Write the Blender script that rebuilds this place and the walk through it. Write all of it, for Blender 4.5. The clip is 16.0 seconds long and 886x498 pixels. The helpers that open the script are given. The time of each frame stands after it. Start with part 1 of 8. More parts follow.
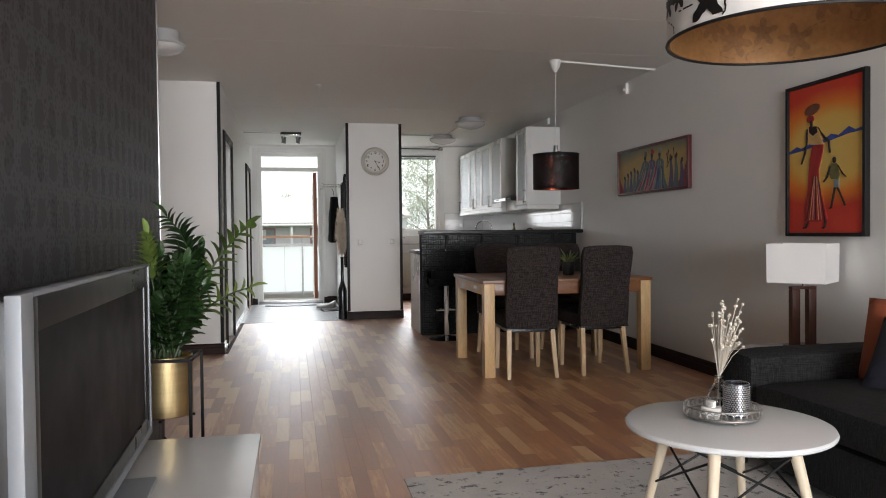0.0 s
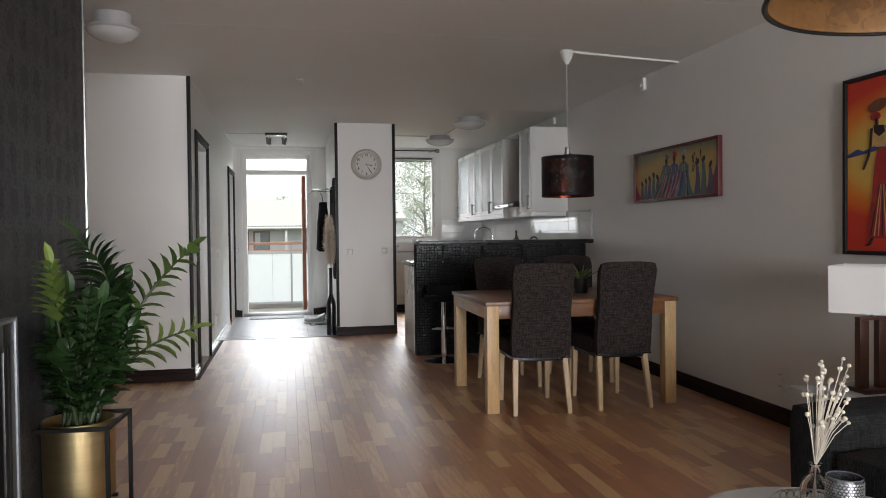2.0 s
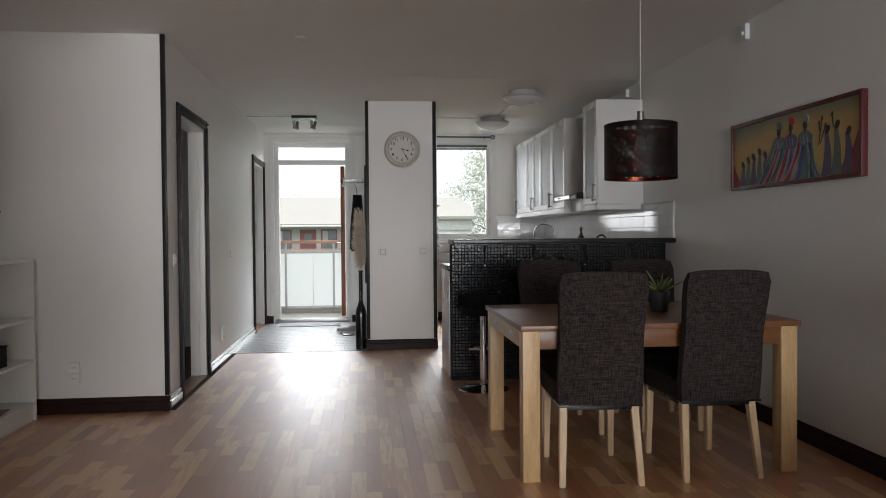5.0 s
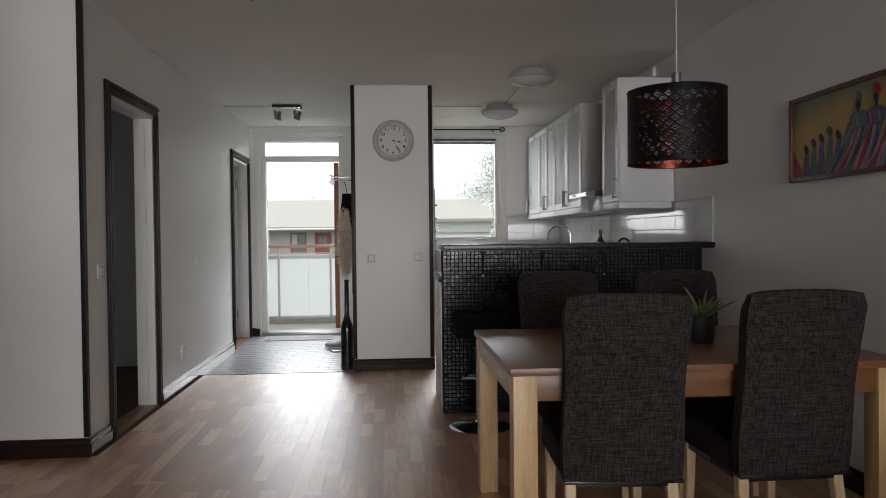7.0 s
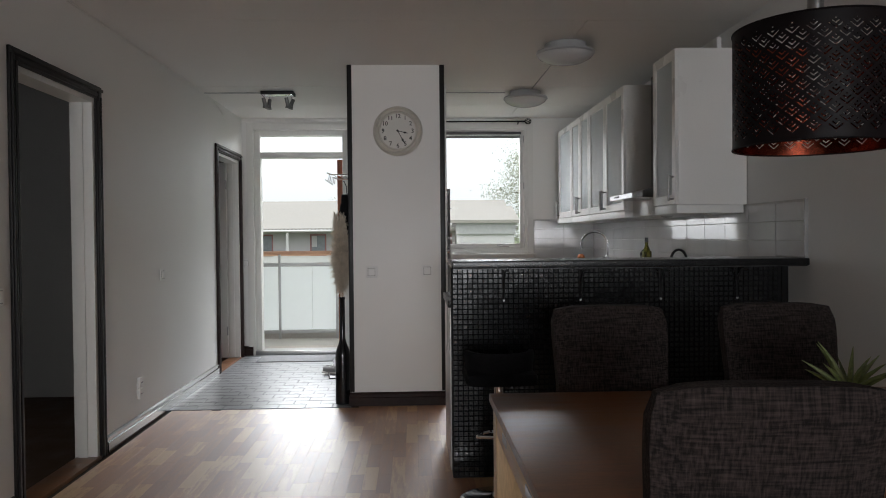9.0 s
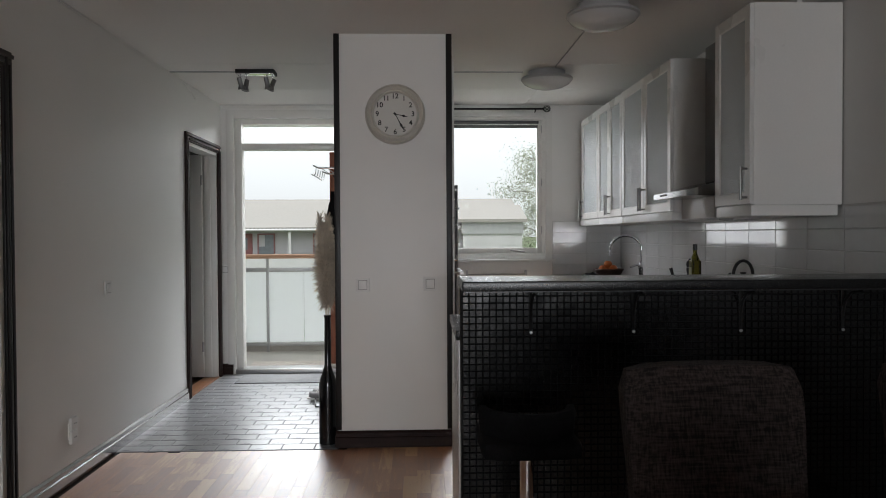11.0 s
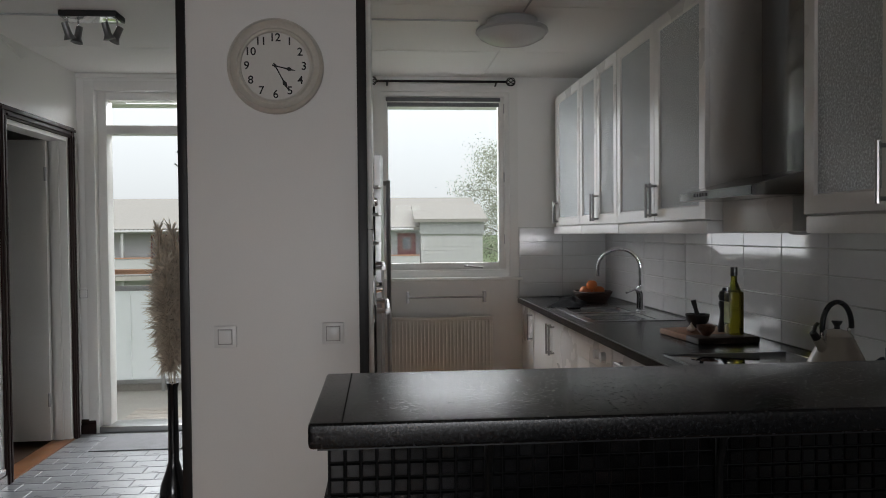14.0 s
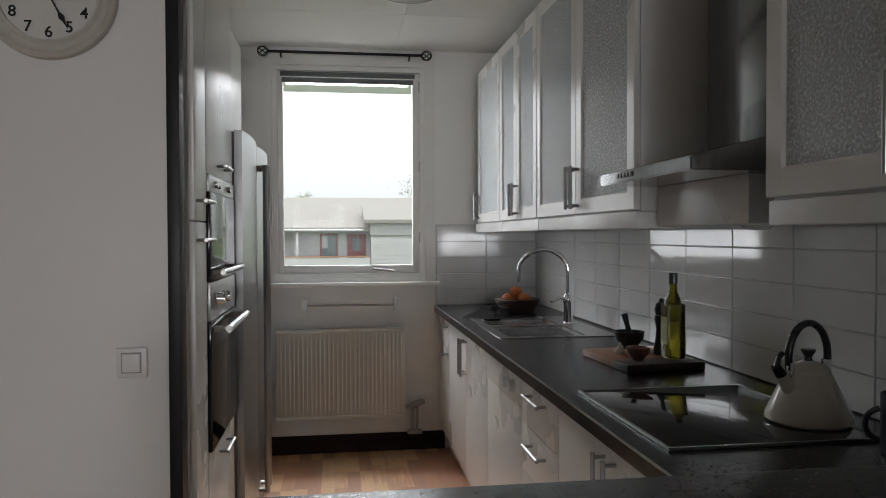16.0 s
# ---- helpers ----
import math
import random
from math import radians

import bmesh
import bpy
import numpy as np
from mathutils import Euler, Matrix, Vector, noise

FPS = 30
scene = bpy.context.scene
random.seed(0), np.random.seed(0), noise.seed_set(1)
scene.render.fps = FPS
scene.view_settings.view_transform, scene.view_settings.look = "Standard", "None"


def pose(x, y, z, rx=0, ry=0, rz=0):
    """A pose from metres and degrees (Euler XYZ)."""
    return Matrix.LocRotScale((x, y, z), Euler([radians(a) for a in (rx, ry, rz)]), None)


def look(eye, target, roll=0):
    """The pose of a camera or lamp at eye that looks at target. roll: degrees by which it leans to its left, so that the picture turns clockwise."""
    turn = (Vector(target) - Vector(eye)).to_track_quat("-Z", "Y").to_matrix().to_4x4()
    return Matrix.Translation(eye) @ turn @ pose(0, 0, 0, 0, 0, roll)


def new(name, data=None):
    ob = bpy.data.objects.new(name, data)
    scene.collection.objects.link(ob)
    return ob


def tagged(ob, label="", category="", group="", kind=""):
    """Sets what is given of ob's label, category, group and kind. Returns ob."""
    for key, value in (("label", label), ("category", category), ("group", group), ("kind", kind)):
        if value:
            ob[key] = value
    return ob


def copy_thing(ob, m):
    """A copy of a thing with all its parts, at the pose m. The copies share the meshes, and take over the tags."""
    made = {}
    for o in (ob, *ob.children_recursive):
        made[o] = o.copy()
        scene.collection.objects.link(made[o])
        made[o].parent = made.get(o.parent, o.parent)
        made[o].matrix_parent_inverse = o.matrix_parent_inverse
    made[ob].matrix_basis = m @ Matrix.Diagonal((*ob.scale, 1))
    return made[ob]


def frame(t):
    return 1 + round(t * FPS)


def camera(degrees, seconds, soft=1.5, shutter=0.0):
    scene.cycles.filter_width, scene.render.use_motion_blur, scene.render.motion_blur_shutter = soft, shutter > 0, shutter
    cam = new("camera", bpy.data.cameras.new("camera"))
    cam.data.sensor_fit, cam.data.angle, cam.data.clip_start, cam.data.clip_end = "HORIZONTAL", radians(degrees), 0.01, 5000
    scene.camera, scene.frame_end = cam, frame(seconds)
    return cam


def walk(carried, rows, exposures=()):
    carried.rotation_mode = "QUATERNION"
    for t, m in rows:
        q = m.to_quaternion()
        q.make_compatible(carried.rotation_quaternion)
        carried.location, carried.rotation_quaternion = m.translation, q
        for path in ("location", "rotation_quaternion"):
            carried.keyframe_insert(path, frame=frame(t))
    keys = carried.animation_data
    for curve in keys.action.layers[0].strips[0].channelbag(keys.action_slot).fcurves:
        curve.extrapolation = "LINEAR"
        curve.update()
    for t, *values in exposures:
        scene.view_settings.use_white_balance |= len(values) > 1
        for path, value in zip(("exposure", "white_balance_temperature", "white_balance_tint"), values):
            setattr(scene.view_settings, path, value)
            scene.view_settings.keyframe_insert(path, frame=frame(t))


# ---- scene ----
cam = camera(61.8, 16.0, 1.0)
PATH = [
    (0, (0.646, 0.491, 1.11), (1.044, 2.45, 1.064), -0.6),
    (0.5, (0.689, 0.653, 1.12), (1.094, 2.611, 1.076), -0.6),
    (1, (0.713, 0.822, 1.155), (1.123, 2.779, 1.111), -0.7),
    (1.5, (0.744, 0.989, 1.157), (1.157, 2.946, 1.114), -0.6),
    (2, (0.796, 1.195, 1.195), (1.201, 3.153, 1.153), -0.6),
    (2.5, (0.863, 1.369, 1.211), (1.218, 3.337, 1.167), -0.6),
    (3, (0.95, 1.609, 1.205), (1.25, 3.586, 1.162), -0.6),
    (3.5, (1.064, 1.82, 1.193), (1.338, 3.801, 1.149), -0.6),
    (4, (1.161, 2.047, 1.18), (1.415, 4.031, 1.136), -0.5),
    (6.5, (1.578, 3.191, 1.175), (1.727, 5.185, 1.135), -0.6),
    (7, (1.648, 3.453, 1.183), (1.794, 5.447, 1.147), -0.6),
    (7.5, (1.702, 3.727, 1.193), (1.841, 5.721, 1.159), -0.5),
    (8, (1.757, 4.032, 1.21), (1.886, 6.028, 1.174), -0.5),
    (8.5, (1.81, 4.287, 1.246), (1.925, 6.283, 1.206), -0.4),
    (9, (1.804, 4.53, 1.247), (1.884, 6.528, 1.213), -0.5),
    (11.5, (1.866, 5.76, 1.323), (1.93, 7.759, 1.282), -0.3),
    (12, (1.897, 6.047, 1.357), (1.969, 8.045, 1.312), -0.3),
    (12.5, (1.919, 6.323, 1.363), (2.005, 8.32, 1.318), -0.3),
    (13, (1.961, 6.609, 1.376), (2.085, 8.605, 1.329), -0.4),
    (13.5, (2.009, 6.851, 1.379), (2.163, 8.845, 1.34), -0.4),
    (14, (2.09, 7.101, 1.379), (2.259, 9.094, 1.337), -0.5),
    (14.5, (2.176, 7.293, 1.377), (2.399, 9.28, 1.334), -0.4),
    (15, (2.271, 7.494, 1.369), (2.548, 9.475, 1.328), -0.5),
    (15.5, (2.362, 7.647, 1.366), (2.646, 9.626, 1.326), -0.4),
    (16, (2.483, 7.803, 1.353), (2.765, 9.782, 1.315), -0.2),
]
walk(cam, [(t, look(eye, target, roll)) for t, eye, target, roll in PATH],
     [(0, 0.50), (2, 0.40), (4, 0.33), (6.5, 0.10), (9, -0.08), (11.5, -0.25), (13, -0.36), (14, -0.34), (15, -0.18), (16, -0.11)])

# ---- daylight ----
SKY_STRENGTH = 0.128
world = bpy.data.worlds.new("overcast_sky")
scene.world = world
world.use_nodes = True
wn, wl = world.node_tree.nodes, world.node_tree.links
sky = wn.new("ShaderNodeTexSky")
sky.sky_type = "NISHITA"
sky.sun_disc = False
sky.sun_elevation, sky.sun_rotation = radians(50), radians(200)
sky.air_density, sky.dust_density, sky.ozone_density = 1.0, 4.0, 0.6
# an even cloud cover, about three times as bright overhead as at the horizon
geo, split, rise = wn.new("ShaderNodeTexCoord"), wn.new("ShaderNodeSeparateXYZ"), wn.new("ShaderNodeMapRange")
wl.new(geo.outputs["Generated"], split.inputs[0])
wl.new(split.outputs["Z"], rise.inputs["Value"])
rise.inputs["From Min"].default_value, rise.inputs["From Max"].default_value = 0.0, 1.0
rise.inputs["To Min"].default_value, rise.inputs["To Max"].default_value = 1.0, 3.6
cloud = wn.new("ShaderNodeVectorMath")
cloud.operation = "SCALE"
cloud.inputs[0].default_value = (7.6, 8.0, 8.2)
wl.new(rise.outputs[0], cloud.inputs["Scale"])
haze = wn.new("ShaderNodeMix")
haze.data_type = "RGBA"
haze.inputs[0].default_value = 0.9
wl.new(sky.outputs[0], haze.inputs[6])
wl.new(cloud.outputs[0], haze.inputs[7])
wl.new(haze.outputs[2], wn["Background"].inputs[0])
wn["Background"].inputs[1].default_value = SKY_STRENGTH
sun = new("sun", bpy.data.lights.new("sun", "SUN"))
sun.data.energy, sun.data.angle, sun.data.color = 0.8, radians(20), (1.0, 0.96, 0.9)
sun.matrix_world = look((-8, -12, 30), (0, 8, 0))


def window_light(name, m, width, height, watts, color, spread=180):
    ob = new(name, bpy.data.lights.new(name, "AREA"))
    ob.data.shape, ob.data.size, ob.data.size_y = "RECTANGLE", width, height
    ob.data.energy, ob.data.color, ob.data.spread = watts, color, radians(spread)
    ob.matrix_world = m
    return ob


# the living room's window wall stands behind the start of the walk
window_light("living_window_daylight", look((1.9, -4.42, 1.4), (1.9, 3, 1.55)), 3.0, 1.75, 315, (0.955, 0.985, 1.03))
# sky light that falls through the balcony door and the kitchen window, under the roof overhang
window_light("balcony_door_daylight", look((0.62, 12.97, 2.486), (0.62, 11.97, 1.486)), 0.96, 0.22, 16, (0.955, 0.985, 1.03))
window_light("balcony_sky_daylight", look((0.62, 12.78, 1.45), (0.62, 12.164, 0.662)), 0.86, 1.5, 17, (0.955, 0.985, 1.03), 80)
window_light("kitchen_window_daylight", look((2.56, 12.97, 2.486), (2.56, 11.97, 1.486)), 0.84, 0.24, 31, (0.955, 0.985, 1.03))
window_light("kitchen_low_daylight", look((2.56, 12.8, 1.78), (2.56, 12.184, 0.992)), 0.8, 1.05, 5, (0.955, 0.985, 1.03), 80)
window_light("kitchen_sky_daylight", look((2.45, 12.85, 1.72), (3.2, 12.25, 1.47)), 0.8, 1.1, 4.2, (0.955, 0.985, 1.03), 88)

# ---- materials ----
def material(name, color, rough=0.5, metal=0.0, vary=0.12, scale=6.0, fine=90.0, bump=0.15, stretch=(1, 1, 1), depth=0.002, rand=0.0, island=0.0, spec=0.5, coat=0.0):
    """Colour with slow stains and fine grain in object space, and a fine relief."""
    mat = bpy.data.materials.new(name)
    mat.use_nodes = True
    n, l = mat.node_tree.nodes, mat.node_tree.links
    b = n["Principled BSDF"]
    b.inputs["Roughness"].default_value, b.inputs["Metallic"].default_value = rough, metal
    b.inputs["Specular IOR Level"].default_value, b.inputs["Coat Weight"].default_value = spec, coat
    b.inputs["Coat Roughness"].default_value = 0.12
    co = n.new("ShaderNodeTexCoord")
    mp = n.new("ShaderNodeMapping")
    mp.inputs["Scale"].default_value = stretch
    l.new(co.outputs["Object"], mp.inputs[0])
    big, small = n.new("ShaderNodeTexNoise"), n.new("ShaderNodeTexNoise")
    big.inputs["Scale"].default_value, small.inputs["Scale"].default_value = scale, fine
    big.inputs["Detail"].default_value, small.inputs["Detail"].default_value = 4, 3
    l.new(mp.outputs[0], big.inputs["Vector"]), l.new(mp.outputs[0], small.inputs["Vector"])
    add = n.new("ShaderNodeMath")
    add.operation = "MULTIPLY_ADD"
    add.inputs[1].default_value = 0.6
    l.new(small.outputs[0], add.inputs[0]), l.new(big.outputs[0], add.inputs[2])
    last = add.outputs[0]
    if rand or island:
        src = n.new("ShaderNodeObjectInfo").outputs["Random"] if rand else n.new("ShaderNodeNewGeometry").outputs["Random Per Island"]
        more = n.new("ShaderNodeMath")
        more.operation = "MULTIPLY_ADD"
        more.inputs[1].default_value = (rand or island)
        l.new(src, more.inputs[0]), l.new(last, more.inputs[2])
        low = n.new("ShaderNodeMath")
        low.operation = "SUBTRACT"
        low.inputs[1].default_value = (rand or island) / 2
        l.new(more.outputs[0], low.inputs[0])
        last = low.outputs[0]
    ramp = n.new("ShaderNodeValToRGB")
    e = ramp.color_ramp.elements
    e[0].position, e[1].position = 0.45, 1.0
    e[0].color = (*[max(0, c * (1 - vary)) for c in color], 1)
    e[1].color = (*[min(1, c * (1 + vary)) for c in color], 1)
    l.new(last, ramp.inputs[0])
    l.new(ramp.outputs[0], b.inputs["Base Color"])
    if bump:
        bp = n.new("ShaderNodeBump")
        bp.inputs["Strength"].default_value, bp.inputs["Distance"].default_value = bump, depth
        l.new(small.outputs[0], bp.inputs["Height"]), l.new(bp.outputs[0], b.inputs["Normal"])
    rr = n.new("ShaderNodeMapRange")
    rr.inputs["From Min"].default_value, rr.inputs["From Max"].default_value = 0.3, 0.7
    rr.inputs["To Min"].default_value, rr.inputs["To Max"].default_value = max(0.02, rough * 0.85), min(1, rough * 1.15)
    l.new(big.outputs[0], rr.inputs[0]), l.new(rr.outputs[0], b.inputs["Roughness"])
    return mat


def clear_glass(name, rough=0.0, tint=(1, 1, 1), ior=1.45):
    mat = bpy.data.materials.new(name)
    mat.use_nodes = True
    b = mat.node_tree.nodes["Principled BSDF"]
    b.inputs["Transmission Weight"].default_value, b.inputs["Roughness"].default_value, b.inputs["IOR"].default_value = 1, rough, ior
    b.inputs["Base Color"].default_value = (*tint, 1)
    return mat


M = {}
M["wall"] = material("white_wall_paint", (0.77, 0.76, 0.735), 0.42, vary=0.03, scale=1.2, fine=160, bump=0.12)
M["ceiling"] = material("white_ceiling_paint", (0.80, 0.785, 0.76), 0.7, vary=0.04, scale=0.7, fine=120, bump=0.1)
M["trim"] = material("dark_stained_wood", (0.022, 0.011, 0.0095), 0.42, vary=0.35, scale=8, fine=60, stretch=(1, 1, 1), bump=0.1, spec=0.15)
M["trim_black"] = material("black_lacquer_trim", (0.014, 0.012, 0.012), 0.4, vary=0.2, bump=0.05, spec=0.25)
M["white_wood"] = material("white_painted_wood", (0.72, 0.71, 0.68), 0.35, vary=0.03, scale=3, fine=60, bump=0.08)
M["lacquer"] = material("white_lacquer", (0.63, 0.65, 0.66), 0.22, vary=0.02, scale=2, bump=0.02)
M["birch"] = material("pale_birch_leg", (0.62, 0.45, 0.27), 0.45, vary=0.2, scale=5, fine=40, stretch=(12, 12, 1), bump=0.05)
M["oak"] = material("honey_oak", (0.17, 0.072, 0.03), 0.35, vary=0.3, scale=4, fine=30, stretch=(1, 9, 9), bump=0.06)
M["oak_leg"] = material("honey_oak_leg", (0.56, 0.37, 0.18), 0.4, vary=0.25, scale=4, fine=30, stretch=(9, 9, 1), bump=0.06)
M["steel"] = material("brushed_steel", (0.38, 0.38, 0.38), 0.33, 1.0, vary=0.04, scale=3, fine=60, stretch=(1, 1, 6), bump=0.008)
M["chrome"] = material("polished_chrome", (0.75, 0.75, 0.76), 0.08, 1.0, vary=0.04, bump=0)
M["brass"] = material("brushed_brass", (0.52, 0.41, 0.22), 0.4, 1.0, vary=0.12, scale=3, fine=150, stretch=(1, 1, 20), bump=0.03)
M["black_metal"] = material("black_powder_coat", (0.010, 0.010, 0.010), 0.45, 0.0, vary=0.2, bump=0.1, spec=0.25)
M["black_plastic"] = material("black_plastic", (0.012, 0.012, 0.013), 0.3, vary=0.1, bump=0.02)
M["glass"] = clear_glass("clear_glass")
M["pane"] = clear_glass("window_pane_glass", ior=1.12)
M["counter"] = material("black_speckled_laminate", (0.007, 0.007, 0.0075), 0.25, vary=0.8, scale=180, fine=600, bump=0.004, spec=0.33)
speckle = M["counter"].node_tree
vo, vr, vm = speckle.nodes.new("ShaderNodeTexVoronoi"), speckle.nodes.new("ShaderNodeValToRGB"), speckle.nodes.new("ShaderNodeMix")
vo.inputs["Scale"].default_value, vm.data_type = 70, "RGBA"
vr.color_ramp.elements[0].position, vr.color_ramp.elements[0].color = 0.06, (1, 1, 1, 1)
vr.color_ramp.elements[1].position, vr.color_ramp.elements[1].color = 0.11, (0, 0, 0, 1)
speckle.links.new([q for q in speckle.nodes if q.bl_idname == "ShaderNodeTexCoord"][0].outputs["Object"], vo.inputs["Vector"])
speckle.links.new(vo.outputs["Distance"], vr.inputs[0])
speckle.links.new(vr.outputs[0], vm.inputs[0])
speckle.links.new([q for q in speckle.nodes if q.bl_idname == "ShaderNodeValToRGB"][0].outputs[0], vm.inputs[6])
vm.inputs[7].default_value = (0.02, 0.02, 0.02, 1)
speckle.links.new(vm.outputs[2], speckle.nodes["Principled BSDF"].inputs["Base Color"])
M["grout"] = material("dark_grout", (0.003, 0.003, 0.003), 0.9, vary=0.2)
M["mosaic"] = material("black_glass_mosaic", (0.005, 0.005, 0.0055), 0.2, vary=0.7, scale=25, fine=120, bump=0.03, island=0.6, spec=0.38)
M["mosaic_single"] = material("black_glass_mosaic_piece", (0.005, 0.005, 0.0055), 0.2, vary=0.7, scale=25, fine=120, bump=0.03, rand=0.6, spec=0.38)

# ---- building blocks ----
def box(bm, x0, y0, z0, x1, y1, z1, bevel=0.0, segments=2):
    """A box, with rounded edges where bevel is given."""
    geo = bmesh.ops.create_cube(bm, size=1)
    vs = geo["verts"]
    for v in vs:
        v.co = Vector((x0 + (v.co.x + 0.5) * (x1 - x0), y0 + (v.co.y + 0.5) * (y1 - y0), z0 + (v.co.z + 0.5) * (z1 - z0)))
    if bevel:
        es = list({e for v in vs for e in v.link_edges})
        bmesh.ops.bevel(bm, geom=es, offset=bevel, segments=segments, affect="EDGES", profile=0.6)
    return bm


def cyl(bm, p0, p1, r0, r1=None, seg=16, caps=True):
    """A rod or cone from p0 to p1."""
    p0, p1 = Vector(p0), Vector(p1)
    d = p1 - p0
    m = Matrix.Translation((p0 + p1) / 2) @ d.to_track_quat("Z", "Y").to_matrix().to_4x4()
    bmesh.ops.create_cone(bm, cap_ends=caps, segments=seg, radius1=r0, radius2=r0 if r1 is None else r1, depth=d.length, matrix=m)
    return bm


def lathe(bm, profile, seg=32, center=(0, 0, 0)):
    """Turn a profile of (radius, height) round the z axis."""
    cx, cy, cz = center
    rings = []
    for r, z in profile:
        if r < 1e-5:
            rings.append([bm.verts.new((cx, cy, cz + z))])
        else:
            rings.append([bm.verts.new((cx + r * math.cos(a), cy + r * math.sin(a), cz + z)) for a in [2 * math.pi * i / seg for i in range(seg)]])
    for a, b in zip(rings, rings[1:]):
        for i in range(seg):
            j = (i + 1) % seg
            q = [a[i % len(a)], a[j % len(a)], b[j % len(b)], b[i % len(b)]]
            q = list(dict.fromkeys(q))
            if len(q) > 2:
                bm.faces.new(q)
    return bm


def tube(bm, pts, r, seg=8):
    """A round bar through points."""
    pts = [Vector(p) for p in pts]
    rings = []
    side = None
    for i, p in enumerate(pts):
        d = (pts[min(i + 1, len(pts) - 1)] - pts[max(i - 1, 0)]).normalized()
        if side is None:
            side = d.orthogonal().normalized()
        side = (side - d * side.dot(d)).normalized()
        up = d.cross(side)
        rr = r[i] if isinstance(r, (list, tuple)) else r
        rings.append([bm.verts.new(p + (side * math.cos(a) + up * math.sin(a)) * rr) for a in [2 * math.pi * k / seg for k in range(seg)]])
    for a, b in zip(rings, rings[1:]):
        for k in range(seg):
            bm.faces.new((a[k], a[(k + 1) % seg], b[(k + 1) % seg], b[k]))
    bm.faces.new(rings[0][::-1]), bm.faces.new(rings[-1])
    return bm


def arc(center, r, a0, a1, n, u=(1, 0, 0), v=(0, 0, 1)):
    c, u, v = Vector(center), Vector(u), Vector(v)
    return [c + (u * math.cos(a) + v * math.sin(a)) * r for a in [radians(a0 + (a1 - a0) * i / n) for i in range(n + 1)]]


def mesh_of(name, bm, mats, smooth=True):
    bmesh.ops.recalc_face_normals(bm, faces=bm.faces)
    me = bpy.data.meshes.new(name)
    bm.to_mesh(me)
    bm.free()
    for m in mats if isinstance(mats, (list, tuple)) else [mats]:
        me.materials.append(m)
    if smooth:
        me.shade_smooth()
        me.set_sharp_from_angle(angle=radians(32))
    return me


def part(name, bm, mat, parent=None, label=""):
    """Link a bmesh as one mesh object under a thing or part."""
    ob = new(name, mesh_of(name, bm, mat))
    ob.parent = parent
    if label:
        tagged(ob, label)
    return ob


def thing(name, at, rz, label, category, group="", kind=""):
    ob = new(name)
    ob.empty_display_size = 0.1
    ob.matrix_basis = pose(*at, 0, 0, rz)
    return tagged(ob, label, category, group, kind)


def solid(name, bm, mat, label, category, kind="structure", group=""):
    """A thing that is a single mesh."""
    return tagged(new(name, mesh_of(name, bm, mat)), label, category, group, kind)


def B(*args, bevel=0.0):
    return box(bmesh.new(), *args, bevel=bevel)

# ---- setting ----
H = 2.51
M["dark_paper"] = material("black_damask_wallpaper", (0.022, 0.021, 0.023), 0.38, vary=0.3, scale=9, fine=220, bump=0.25, spec=0.35)


def damask(mat):
    """A staggered motif of dull bars among dotted rosettes, on a slightly glossy ground."""
    n, l = mat.node_tree.nodes, mat.node_tree.links
    b = n["Principled BSDF"]

    def calc(op, a, c, c2=None):
        m = n.new("ShaderNodeMath")
        m.operation = op
        for i, q in enumerate((a, c, c2)):
            if q is None:
                continue
            if isinstance(q, (int, float)):
                m.inputs[i].default_value = q
            else:
                l.new(q, m.inputs[i])
        return m.outputs[0]

    co, sp = n.new("ShaderNodeTexCoord"), n.new("ShaderNodeSeparateXYZ")
    l.new(co.outputs["Object"], sp.inputs[0])
    warp = n.new("ShaderNodeTexNoise")
    warp.inputs["Scale"].default_value, warp.inputs["Detail"].default_value = 14, 3
    l.new(co.outputs["Object"], warp.inputs["Vector"])
    wy = calc("COSINE", calc("MULTIPLY", calc("MULTIPLY_ADD", warp.outputs[0], 0.06, sp.outputs[1]), math.pi / 0.11), 0.0)
    wz = calc("COSINE", calc("MULTIPLY", sp.outputs[2], math.pi / 0.13), 0.0)
    bars = calc("GREATER_THAN", calc("MULTIPLY", calc("MULTIPLY", wy, wy), calc("MULTIPLY", wy, wz)), 0.36)
    rings = n.new("ShaderNodeTexVoronoi")
    rings.inputs["Scale"].default_value, rings.inputs["Randomness"].default_value = 60, 0.6
    l.new(co.outputs["Object"], rings.inputs["Vector"])
    lace = calc("MULTIPLY", calc("GREATER_THAN", rings.outputs["Distance"], 0.42), calc("GREATER_THAN", calc("MULTIPLY", wy, wz), -0.55))
    cloud = n.new("ShaderNodeTexNoise")
    cloud.inputs["Scale"].default_value, cloud.inputs["Detail"].default_value = 5, 5
    l.new(co.outputs["Object"], cloud.inputs["Vector"])
    v = calc("ADD", calc("MULTIPLY", bars, -0.22), calc("MULTIPLY", lace, 0.35))
    v = calc("ADD", v, cloud.outputs[0])
    rp = n.new("ShaderNodeValToRGB")
    e = rp.color_ramp.elements
    e[0].position, e[0].color = 0.1, (0.012, 0.0115, 0.013, 1)
    e[1].position, e[1].color = 0.95, (0.042, 0.041, 0.046, 1)
    l.new(v, rp.inputs[0])
    l.new(rp.outputs[0], b.inputs["Base Color"])
    l.new(calc("ADD", calc("MULTIPLY", bars, 0.07), calc("SUBTRACT", 0.52, calc("MULTIPLY", lace, 0.06))), b.inputs["Roughness"])


